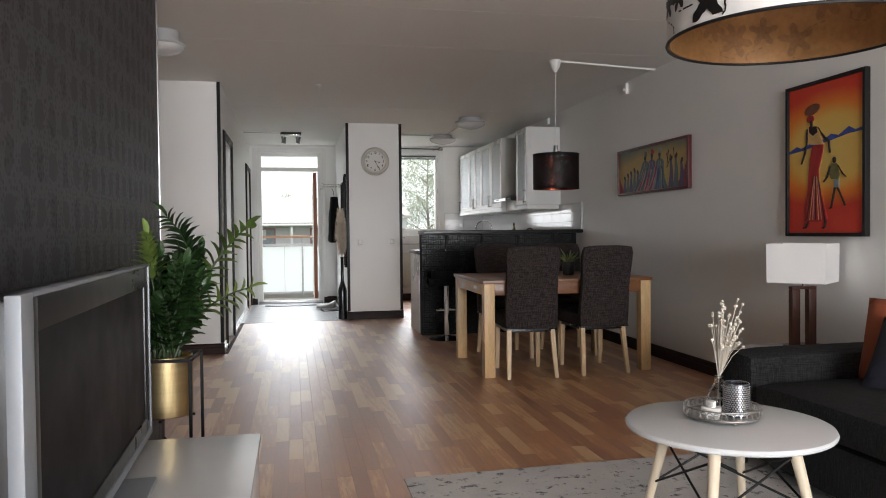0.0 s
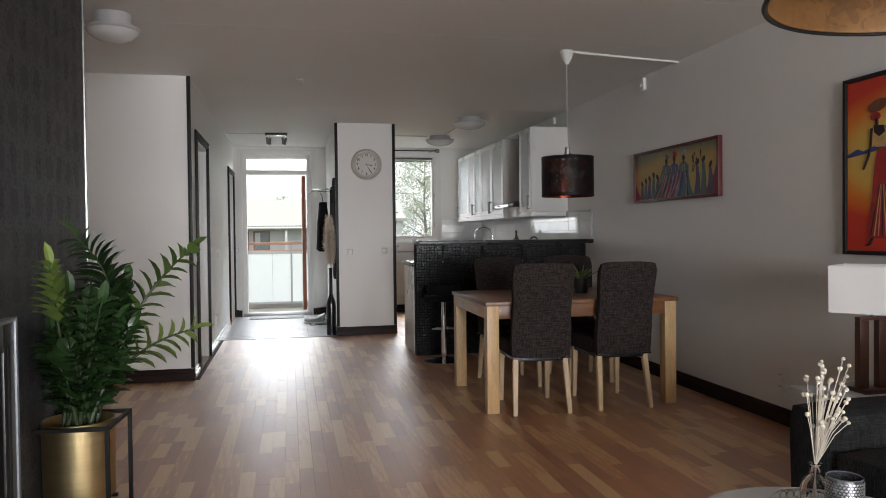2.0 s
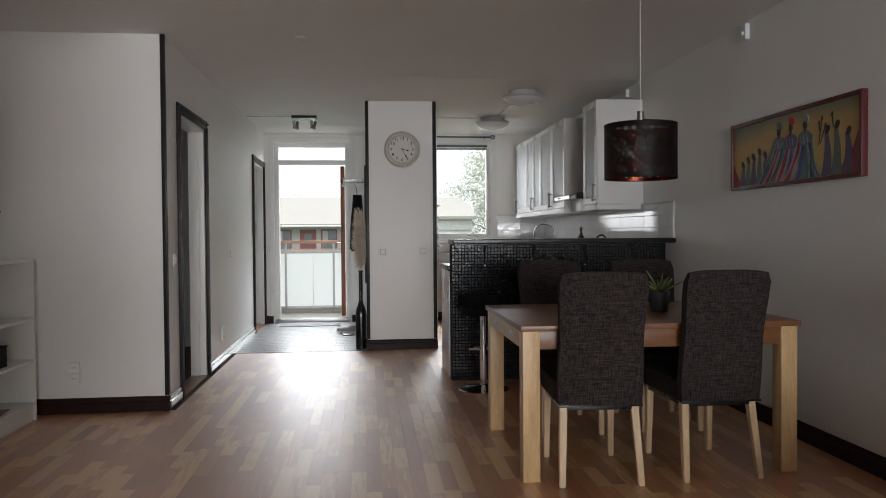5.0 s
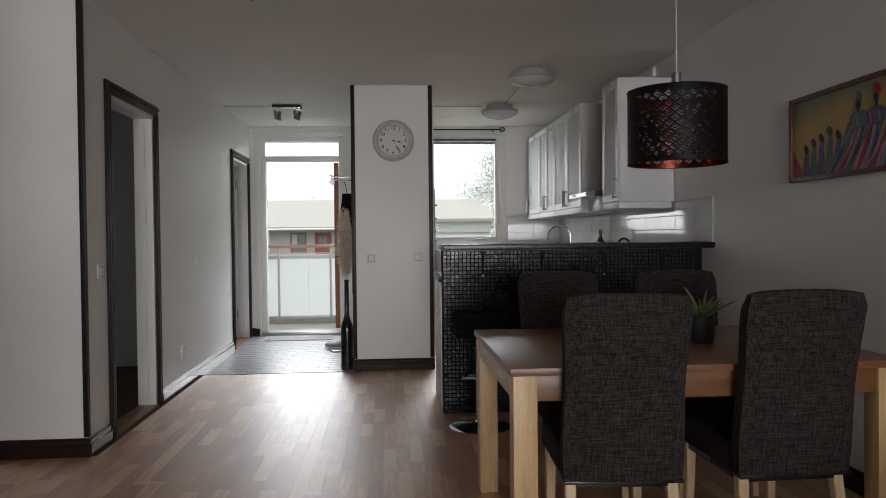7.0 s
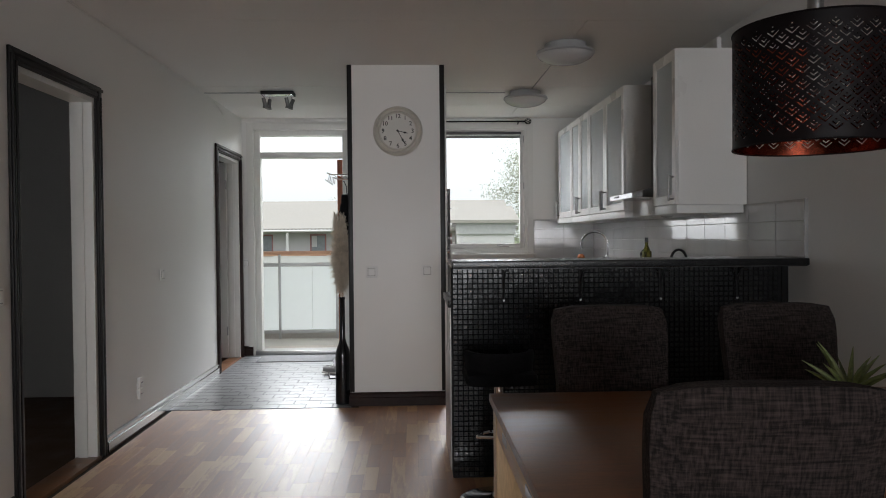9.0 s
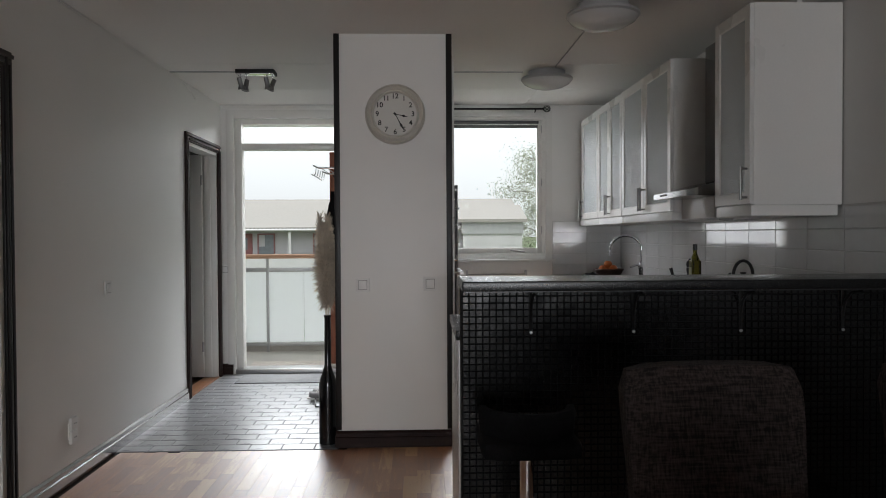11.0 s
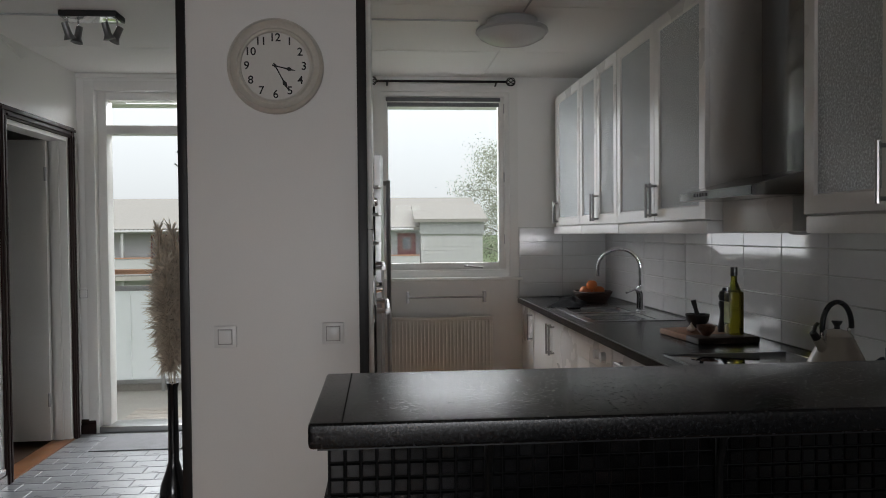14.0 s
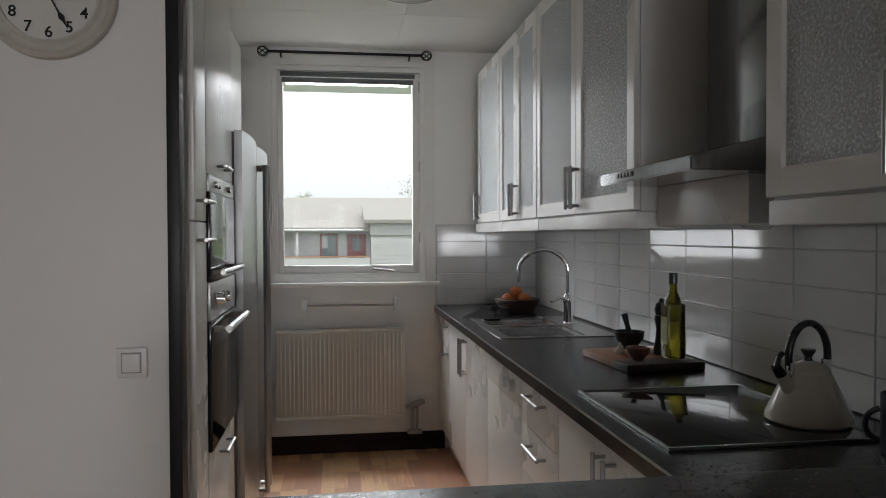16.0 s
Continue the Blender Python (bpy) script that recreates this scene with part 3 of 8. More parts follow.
part("soil", lathe(bmesh.new(), [(0.102, 0.212), (0.06, 0.222), (0.0, 0.225)], 24), M["soil"], pot)


def leaf_blade(bm, base, along, normal, length, width):
    """A pointed, gently folded leaf."""
    along, normal = along.normalized(), normal.normalized()
    side = along.cross(normal).normalized()
    normal = side.cross(along).normalized()
    rows = []
    for u, w, lift in ((0.0, 0.15, 0.0), (0.2, 0.82, 0.03), (0.5, 1.0, 0.03), (0.8, 0.78, -0.03), (1.0, 0.1, -0.11)):
        c = base + along * length * u + normal * length * lift
        rows.append((c - side * width / 2 * w + normal * width * 0.16 * w, c, c + side * width / 2 * w + normal * width * 0.16 * w))
    vs = [[bm.verts.new(p) for p in r] for r in rows]
    for a, b in zip(vs, vs[1:]):
        bm.faces.new((a[0], a[1], b[1], b[0])), bm.faces.new((a[1], a[2], b[2], b[1]))


rng = random.Random(11)


def zz_stalk(tip, bend, n, size, mat, start=0.25):
    """One arching stalk with leaflets on both sides."""
    base = Vector((rng.uniform(-0.05, 0.05), rng.uniform(-0.05, 0.05), 0.215))
    tip = Vector(tip)
    mid = base.lerp(tip, 0.5) + Vector(bend)
    pts = [base * (1 - u) ** 2 + mid * 2 * u * (1 - u) + tip * u * u for u in [i / 14 for i in range(15)]]
    st = part("stalk", tube(bmesh.new(), pts, [0.008 - 0.0055 * i / 14 for i in range(15)], 7), M["stalk"], pot)
    bm = bmesh.new()
    n = int(n * 1.5)
    phase = rng.uniform(0, math.pi)
    for k in range(n):
        u = start + (1 - start) * (k + 0.5) / n
        i = min(13, int(u * 14))
        p = pts[i].lerp(pts[i + 1], u * 14 - i)
        d = (pts[i + 1] - pts[i]).normalized()
        out = d.orthogonal().normalized()
        out = (Matrix.Rotation(phase + rng.uniform(-0.5, 0.5) + (math.pi if k % 2 else 0), 3, d) @ out)
        s = 0.88 * size * (0.75 + 0.5 * math.sin(math.pi * min(1, u * 1.05))) * rng.uniform(0.85, 1.15)
        leaf_blade(bm, p, out + d * 0.75, d, s, s * 0.74)
    leaf_blade(bm, pts[-1], (pts[-1] - pts[-2]) + Vector((0, 0, 0.002)), Vector((0.3, -0.4, 1)), size * 0.9, size * 0.36)
    me = mesh_of("leaves", bm, mat)
    ob = new("leaves", me)
    ob.parent = st


dark, young = M["leaf"], M["leaf_new"]
zz_stalk((0.02, -0.02, 0.84), (0.21, 0.02, 0.10), 26, 0.10, dark, 0.3)
zz_stalk((0.345, 0.10, 0.80), (-0.05, 0.0, 0.12), 13, 0.085, M["leaf_mid"], 0.4)
zz_stalk((0.355, 0.02, 0.53), (-0.02, 0.0, 0.12), 9, 0.085, young, 0.45)
zz_stalk((-0.05, -0.10, 0.76), (-0.01, -0.02, 0.05), 12, 0.085, young, 0.6)
for i in range(18):
    a = i * 2.4 + rng.uniform(-0.3, 0.3)
    r = rng.uniform(0.08, 0.19)
    zz_stalk((r * math.cos(a) * 0.9 + 0.03, r * math.sin(a), rng.uniform(0.42, 0.68)), (0.02 * math.cos(a), 0.02 * math.sin(a), 0.08), 15, 0.088, dark, 0.10)

# rug
bm = bmesh.new()
n = 60
grid = [[bm.verts.new((1.12 + 1.9 * i / n, 1.2 + 2.56 * j / n + 0.02 * (1.12 + 1.9 * i / n - 1.12), 0.008 + 0.002 * noise.noise((i * 0.5, j * 0.5, 0)))) for j in range(n + 1)] for i in range(n + 1)]
for i in range(n):
    for j in range(n):
        bm.faces.new((grid[i][j], grid[i + 1][j], grid[i + 1][j + 1], grid[i][j + 1]))
ring = [e for e in bm.edges if len(e.link_faces) == 1]
ret = bmesh.ops.extrude_edge_only(bm, edges=ring)
for v in ret["geom"]:
    if isinstance(v, bmesh.types.BMVert):
        v.co.z = 0.0005
rug = solid("rug", bm, M["rug"], "pale grey rug with scattered dark flecks on the parquet", "rug", kind="")
nt = M["rug"].node_tree
vor, lt = nt.nodes.new("ShaderNodeTexNoise"), nt.nodes.new("ShaderNodeValToRGB")
vor.inputs["Scale"].default_value, vor.inputs["Detail"].default_value, vor.inputs["Roughness"].default_value = 16, 6, 0.75
lt.color_ramp.elements[0].position, lt.color_ramp.elements[1].position = 0.56, 0.62
mixr = nt.nodes.new("ShaderNodeMix")
mixr.data_type = "RGBA"
ramp0 = [x for x in nt.nodes if x.bl_idname == "ShaderNodeValToRGB" and x != lt][0]
tc = [x for x in nt.nodes if x.bl_idname == "ShaderNodeTexCoord"][0]
nt.links.new(tc.outputs["Object"], vor.inputs["Vector"])
nt.links.new(vor.outputs[0], lt.inputs[0])
nt.links.new(lt.outputs[0], mixr.inputs[0])
nt.links.new(ramp0.outputs[0], mixr.inputs[6])
mixr.inputs[7].default_value = (0.10, 0.10, 0.11, 1)
nt.links.new(mixr.outputs[2], nt.nodes["Principled BSDF"].inputs["Base Color"])

# sofa
sf = thing("sofa", (3.2, 2.2, 0), 0, "dark charcoal fabric sofa along the wall", "sofa")


def cushion_box(x0, y0, z0, x1, y1, z1, r=0.05, puff=0.0):
    bm = box(bmesh.new(), x0, y0, z0, x1, y1, z1)
    bmesh.ops.subdivide_edges(bm, edges=bm.edges[:], cuts=5, use_grid_fill=True)
    c = Vector(((x0 + x1) / 2, (y0 + y1) / 2, (z0 + z1) / 2))
    hs = Vector(((x1 - x0) / 2, (y1 - y0) / 2, (z1 - z0) / 2))
    for v in bm.verts:
        d = v.co - c
        inner = Vector([max(-h + r, min(h - r, q)) for q, h in zip(d, hs)])
        off = d - inner
        if off.length > 1e-6:
            # round the outer shell
            k = Vector([abs(o) for o in off])
            m = max(k)
            off = off.normalized() * min(r, m)
        v.co = c + inner + off
        if puff:
            u = (1 - (d.x / hs.x) ** 2) * (1 - (d.y / hs.y) ** 2)
            v.co.z += puff * max(0, u) * (1 if d.z > 0 else 0)
        v.co += Vector((noise.noise(v.co * 5), noise.noise(v.co * 5 + Vector((7, 0, 0))), noise.noise(v.co * 5 + Vector((0, 9, 0))))) * 0.004
    return bm


part("base", cushion_box(-0.52, -1.2, 0.06, 0.5, 1.27, 0.27, 0.03), M["sofa"], sf)
part("armrest", cushion_box(-0.54, 1.275, 0.06, 0.52, 1.52, 0.54, 0.05), M["sofa"], sf)
part("armrest", cushion_box(-0.54, -1.45, 0.06, 0.52, -1.205, 0.535, 0.05), M["sofa"], sf)
part("backrest", cushion_box(0.28, -1.2, 0.27, 0.52, 1.27, 0.70, 0.05), M["sofa"], sf)
part("seat_cushion", cushion_box(-0.54, 0.03, 0.272, 0.28, 1.268, 0.425, 0.045, 0.02), M["sofa"], sf)
part("seat_cushion", cushion_box(-0.54, -1.2, 0.272, 0.28, 0.025, 0.425, 0.045, 0.02), M["sofa"], sf)
for x in (-0.48, 0.42):
    for y in (-1.35, 1.42):
        part("foot", cyl(bmesh.new(), (x, y, 0.001), (x, y, 0.065), 0.022, 0.028), M["black_plastic"], sf)


def pillow(name, at, size, thick, rot, mat, label):
    bm = bmesh.new()
    n = 12
    for s in (1, -1):
        g = []
        for i in range(n + 1):
            row = []
            for j in range(n + 1):
                u, v = 2 * i / n - 1, 2 * j / n - 1
                h = thick * (max(0, (1 - u ** 4) * (1 - v ** 4)) ** 0.6)
                q = 1 - 0.06 * (abs(u) ** 3 * (1 - abs(v)) + abs(v) ** 3 * (1 - abs(u))) * 0.5
                row.append(bm.verts.new((u * size * q, v * size * q, s * h + 0.006 * noise.noise((u * 2, v * 2, s)))))
            g.append(row)
        for i in range(n):
            for j in range(n):
                bm.faces.new((g[i][j], g[i + 1][j], g[i + 1][j + 1], g[i][j + 1]))
    bmesh.ops.remove_doubles(bm, verts=bm.verts[:], dist=0.012)
    ob = solid(name, bm, mat, label, "cushion", kind="", group="cushions on the sofa")
    ob.matrix_basis = pose(*at, *rot)
    return ob


pillow("cushion", (3.34, 3.31, 0.575), 0.21, 0.08, (75, 0, -72), M["orange_cloth"], "rust orange velvet cushion leaning on the sofa")
pillow("cushion", (3.22, 3.10, 0.57), 0.20, 0.075, (44, 0, -60), M["navy_cloth"], "dark navy velvet cushion leaning on the sofa")

# coffee table
ct = thing("coffee_table", (2.10, 2.775, 0), 0, "round white coffee table with splayed beech legs", "table")
part("tabletop", lathe(bmesh.new(), [(0.0, 0.425), (0.332, 0.425), (0.339, 0.430), (0.341, 0.437), (0.337, 0.445), (0.33, 0.447), (0.0, 0.447)], 72), M["lacquer"], ct, "white lacquered round top")
feet = []
for a in (47, 137, 227, 317):
    c, s = math.cos(radians(a)), math.sin(radians(a))
    top, bot = Vector((0.20 * c, 0.20 * s, 0.425)), Vector((0.30 * c, 0.30 * s, 0.0105))
    part("leg", cyl(bmesh.new(), bot, top, 0.012, 0.021, 20), M["pale_leg"], ct)
    feet.append((top.lerp(bot, 0.14), top.lerp(bot, 0.55)))
for i in range(4):
    for k in (0, 1):
        a, b = feet[i][k], feet[(i + 1) % 4][1 - k]
        part("brace", tube(bmesh.new(), [a, b], 0.0042, 8), M["black_metal"], ct, "thin black metal brace")

# tray with a vase, candle holder and tumbler
tray = thing("tray", (2.115, 2.83, 0.448), 0, "round pewter filigree tray on the coffee table", "tray")
part("plate", lathe(bmesh.new(), [(0.0, 0.010), (0.125, 0.010), (0.128, 0.013), (0.125, 0.015), (0.0, 0.014)], 48), M["pewter"], tray)
for z in (0.016, 0.045):
    bm = bmesh.new()
    bmesh.ops.create_circle(bm, segments=4, radius=0.001)
    bm.clear()
    pts = arc((0, 0, z), 0.128, 0, 360, 48, (1, 0, 0), (0, 1, 0))
    part("rim", tube(bm, pts, 0.0028, 6), M["pewter"], tray)
bm = bmesh.new()
for i in range(36):
    a = 2 * math.pi * i / 36
    c = Vector((0.128 * math.cos(a), 0.128 * math.sin(a), 0.0305))
    tng = Vector((-math.sin(a), math.cos(a), 0))
    tube(bm, [c + (tng * math.cos(t) + Vector((0, 0, 1)) * math.sin(t)) * 0.0105 for t in [2 * math.pi * k / 10 for k in range(11)]], 0.0016, 4)
part("filigree", bm, M["pewter"], tray)
for a in (20, 140, 260):
    part("foot", lathe(bmesh.new(), [(0, 0.0), (0.006, 0.003), (0.006, 0.009), (0, 0.010)], 12, (0.11 * math.cos(radians(a)), 0.11 * math.sin(radians(a)), 0)), M["pewter"], tray)
vase = thing("bottle_vase", (2.135, 2.885, 0.463), 0, "clear glass bottle vase holding dried flowers", "vase")
part("glass_body", lathe(bmesh.new(), [(0.0, 0.0), (0.034, 0.0), (0.037, 0.006), (0.037, 0.05), (0.03, 0.075), (0.015, 0.092), (0.013, 0.115), (0.017, 0.12), (0.013, 0.121), (0.010, 0.115), (0.012, 0.09), (0.027, 0.072), (0.034, 0.05), (0.034, 0.008), (0.0, 0.005)], 32), M["glass"], vase)
rng2 = random.Random(5)
bq = thing("dried_flowers", (2.135, 2.885, 0.463), 0, "cream dried flowers with small round heads", "flowers")
bms, bmh = bmesh.new(), bmesh.new()
for i in range(48):
    a, r = rng2.uniform(0, 6.28), rng2.uniform(0.006, 0.047)
    h = rng2.uniform(0.24, 0.41) - r * 0.7
    ex = 0.045 if i % 2 else 0.012
    tip = Vector((r * math.cos(a) + ex, r * math.sin(a) * 0.8 - ex * 0.5, h))
    base = Vector((tip.x * -0.12, tip.y * -0.12, 0.02))
    neck = Vector((tip.x * 0.06, tip.y * 0.06, 0.12))
    tube(bms, [base, neck, neck.lerp(tip, 0.55) + Vector((0, 0, 0.015)), tip], 0.0011, 5)
    for k in range(rng2.choice((1, 1, 2))):
        o = tip + Vector((rng2.uniform(-0.008, 0.008), rng2.uniform(-0.008, 0.008), rng2.uniform(-0.012, 0.002))) * k
        rr = rng2.uniform(0.0045, 0.0068)
        bmesh.ops.create_icosphere(bmh, subdivisions=2, radius=rr, matrix=Matrix.Translation(o))
part("stem_bundle", bms, M["dried"], bq)
tagged(part("bloom", bmh, M["dried"], bq), kind="stuff")
ch = thing("candle_holder", (2.075, 2.835, 0.463), 0, "white ceramic and glass tealight holder on the tray", "candle holder")
part("dish", lathe(bmesh.new(), [(0, 0), (0.033, 0), (0.035, 0.004), (0.034, 0.024), (0.030, 0.026), (0.0, 0.026)], 32), M["wax"], ch)
part("candle", lathe(bmesh.new(), [(0, 0.026), (0.017, 0.026), (0.017, 0.046), (0.014, 0.047), (0.0, 0.045)], 24), M["wax"], ch)
part("glass_ring", lathe(bmesh.new(), [(0.024, 0.026), (0.027, 0.05), (0.026, 0.05), (0.023, 0.026)], 24), M["glass"], ch)
tm = thing("tumbler", (2.148, 2.795, 0.463), 0, "smoked silver tumbler with a woven diamond pattern", "tumbler")
part("shell", lathe(bmesh.new(), [(0, 0), (0.036, 0), (0.038, 0.003), (0.039, 0.098), (0.037, 0.1), (0.035, 0.098), (0.034, 0.005), (0, 0.005)], 40), M["mesh_grey"], tm)
bm = bmesh.new()
for j in range(14):
    for i in range(30):
        a = 2 * math.pi * (i + 0.5 * (j % 2)) / 30
        p = Vector((0.0388 * math.cos(a), 0.0388 * math.sin(a), 0.008 + j * 0.0063))
        m4 = Matrix.Translation(p) @ Matrix.Rotation(a, 4, "Z") @ Matrix.Diagonal((0.4, 1.0, 0.85, 1))
        bmesh.ops.create_icosphere(bm, subdivisions=1, radius=0.0034, matrix=m4)
part("knob_pattern", bm, M["pewter"], tm)
tm.scale = (1.12, 1.12, 1.15)

# side table and table lamp
st = thing("side_table", (3.48, 4.18, 0), 0, "small white side table behind the sofa", "table")
part("tabletop", box(bmesh.new(), -0.26, -0.26, 0.398, 0.25, 0.26, 0.42, 0.004), M["lacquer"], st)
for x in (-0.22, 0.18):
    for y in (-0.22, 0.18):
        part("leg", box(bmesh.new(), x, y, 0.001, x + 0.04, y + 0.04, 0.398, 0.003), M["lacquer"], st)
tl = thing("table_lamp", (3.50, 4.22, 0.421), 0, "table lamp with square white shade on dark walnut posts", "lamp")
part("foot", box(bmesh.new(), -0.085, -0.06, 0.0, 0.085, 0.06, 0.02, 0.003), M["walnut"], tl)
for x in (-0.08, 0.025):
    part("post", box(bmesh.new(), x, -0.018, 0.02, x + 0.05, 0.018, 0.342, 0.003), M["walnut"], tl)
part("top_bar", box(bmesh.new(), -0.08, -0.018, 0.3425, 0.075, 0.018, 0.358, 0.002), M["walnut"], tl)
part("rod", cyl(bmesh.new(), (0, 0, 0.3585), (0, 0, 0.445), 0.007), M["chrome"], tl)
bm = bmesh.new()
S2, ang = 0.155, radians(38)
prof = [(S2 * 0.985, 0.382), (S2, 0.602), (S2 - 0.003, 0.602), (S2 * 0.985 - 0.003, 0.382)]
rings = [[bm.verts.new((h * math.cos(ang + math.pi / 4 + k * math.pi / 2) * 1.414, h * math.sin(ang + math.pi / 4 + k * math.pi / 2) * 1.414, z)) for k in range(4)] for h, z in prof]
for a, b in zip(rings, rings[1:] + rings[:1]):
    for k in range(4):
        bm.faces.new((a[k], a[(k + 1) % 4], b[(k + 1) % 4], b[k]))
part("shade", bm, M["shade_white"], tl, "square white fabric shade")
part("shade_ring", tube(bmesh.new(), [(-0.15, 0, 0.445), (0.15, 0, 0.445)], 0.003), M["chrome"], tl)

# large pendant with printed shade
bp = thing("pendant_lamp", (2.08, 2.42, 0), 0, "large white drum pendant printed with black flowers, copper inside", "lamp")
R0, Z0, Z1 = 0.345, 1.667, 1.985
part("shade", lathe(bmesh.new(), [(R0, Z0), (R0, Z1), (R0 - 0.003, Z1), (R0 - 0.003, Z0)] + [(R0, Z0)], 96), M["shade_white"], bp, "white fabric drum shade")
part("lining", lathe(bmesh.new(), [(R0 - 0.005, Z0 + 0.002), (R0 - 0.005, Z1 - 0.002), (R0 - 0.008, Z1 - 0.002), (R0 - 0.008, Z0 + 0.002), (R0 - 0.005, Z0 + 0.002)], 96), M["gold_inside"], bp, "copper gold inner lining")
part("lower_rim", tube(bmesh.new(), arc((0, 0, Z0), R0, 0, 360, 96, (1, 0, 0), (0, 1, 0)), 0.005, 8), M["trim_black"], bp, "dark rim band")
rng3 = random.Random(21)
bm = bmesh.new()


def on_drum(u, z, r=R0 + 0.0022):
    return Vector((r * math.cos(u / R0), r * math.sin(u / R0), z))


def petal(bm, u, z, a, ln, wd):
    q = []
    for s in range(9):
        t = s / 8
        for sg in ((1,) if s in (0, 8) else (1, -1)):
            w = wd * math.sin(math.pi * t) ** 0.8 * sg * (1 + 0.25 * math.sin(9 * t))
            q.append((t, sg, u + ln * t * math.cos(a) - w * math.sin(a), z + ln * t * math.sin(a) + w * math.cos(a)))
    edge = [p for p in q if p[1] == 1] + [p for p in reversed(q) if p[1] == -1]
    edge = [p for p in edge if Z0 + 0.008 < p[3] < Z1 - 0.006]
    if len(edge) > 3:
        bm.faces.new([bm.verts.new(on_drum(p[2], p[3])) for p in edge])


for i in range(22):
    u, z = i * 2 * math.pi * R0 / 22 + rng3.uniform(-0.02, 0.02), rng3.uniform(Z0 + 0.05, Z1 - 0.04)
    n = rng3.choice((5, 6))
    s = rng3.uniform(0.045, 0.075)
    for k in range(n):
        petal(bm, u, z, k * 6.28 / n + rng3.random() * 0.4, s, s * 0.25)
    tail = [(u + 0.012 * k + 0.02 * math.sin(k * 0.7), z - s + 0.012 * k * math.cos(i)) for k in range(7)]
    for p, q in zip(tail, tail[1:]):
        petal(bm, *p, math.atan2(q[1] - p[1], q[0] - p[0]), 0.018, 0.003)
inner = bm.copy()
for v in inner.verts:
    v.co.x, v.co.y = v.co.x * (R0 - 0.0095) / (R0 + 0.0022), v.co.y * (R0 - 0.0095) / (R0 + 0.0022)
M["gold_shadow"] = material("brown_print_on_foil", (0.19, 0.096, 0.035), 0.55, 0.2, vary=0.3, scale=9)
tagged(part("lining_print", inner, M["gold_shadow"], bp, "print showing faintly through the lining"), kind="stuff")
tagged(part("flower_print", bm, M["trim_black"], bp, "black printed flowers"), kind="stuff")
bm = bmesh.new()
for k in range(3):
    a = 2 * math.pi * k / 3
    tube(bm, [(0, 0, Z1 - 0.03), ((R0 - 0.01) * math.cos(a), (R0 - 0.01) * math.sin(a), Z1 - 0.01)], 0.003, 6)
part("spider", bm, M["chrome"], bp)
part("bulb_socket", cyl(bmesh.new(), (0, 0, Z1 - 0.10), (0, 0, Z1), 0.02), M["wax"], bp)
part("cord", cyl(bmesh.new(), (0, 0, Z1), (0, 0, H - 0.05), 0.003), M["wax"], bp)
part("ceiling_cup", lathe(bmesh.new(), [(0.0, H - 0.07), (0.03, H - 0.06), (0.045, H - 0.002), (0, H - 0.002)], 24), M["wax"], bp)


# paintings on the right wall
def canvas_material(name, stops, scale, centre, aspect, grain):
    mat = bpy.data.materials.new(name)
    mat.use_nodes = True
    n, l = mat.node_tree.nodes, mat.node_tree.links
    co, mp, nz, ad, ln, rp = (n.new("ShaderNode" + k) for k in ("TexCoord", "Mapping", "TexNoise", "VectorMath", "VectorMath", "ValToRGB"))
    mp.inputs["Location"].default_value = [-c * a for c, a in zip(centre, aspect)]
    mp.inputs["Scale"].default_value = aspect
    nz.inputs["Scale"].default_value, nz.inputs["Detail"].default_value = grain, 5
    l.new(co.outputs["Object"], mp.inputs[0]), l.new(co.outputs["Object"], nz.inputs["Vector"])
    ad.operation, ln.operation = "MULTIPLY_ADD", "LENGTH"
    ad.inputs[1].default_value = (scale, scale, scale)
    l.new(nz.outputs["Color"], ad.inputs[0]), l.new(mp.outputs[0], ad.inputs[2])
    l.new(ad.outputs[0], ln.inputs[0]), l.new(ln.outputs["Value"], rp.inputs[0])
    e = rp.color_ramp.elements
    while len(e) < len(stops):
        e.new(0.5)
    for el, (p, c) in zip(e, stops):
        el.position, el.color = p, (*c, 1)
    l.new(rp.outputs[0], n["Principled BSDF"].inputs["Base Color"])
    n["Principled BSDF"].inputs["Roughness"].default_value = 0.5
    return mat


def painting(name, y0, y1, z0, z1, fw, frame_mat, canvas, label):
    p = thing(name, (3.758, (y0 + y1) / 2, z0), 0, label, "painting")
    w, h = (y1 - y0) / 2, z1 - z0
    for r in ((-0.035, -w, 0, 0.0, -w + fw, h), (-0.035, w - fw, 0, 0.0, w, h), (-0.0345, -w + fw, 0, 0.0, w - fw, fw), (-0.0345, -w + fw, h - fw, 0.0, w - fw, h)):
        part("frame", box(bmesh.new(), *r, 0.004), frame_mat, p)
    part("canvas", box(bmesh.new(), -0.02, -w + fw, fw, -0.002, w - fw, h - fw), canvas, p)
    return p


def flat_shape(parent, name, pts, mat, x=-0.0235):
    """A painted shape laid on the canvas; points are across and up."""
    bm = bmesh.new()
    vs = [bm.verts.new((x, a, b)) for a, b in pts]
    bm.faces.new(vs)
    ret = bmesh.ops.extrude_face_region(bm, geom=bm.faces[:])
    for v in ret["geom"]:
        if isinstance(v, bmesh.types.BMVert):
            v.co.x = -0.0199
    bmesh.ops.triangulate(bm, faces=bm.faces[:])
    return part(name, bm, mat, parent)


def blob(cx, cz, a, b, n=16, tilt=0.0):
    c, s = math.cos(tilt), math.sin(tilt)
    return [(cx + a * math.cos(t) * c - b * math.sin(t) * s, cz + a * math.cos(t) * s + b * math.sin(t) * c) for t in [2 * math.pi * i / n for i in range(n)]]


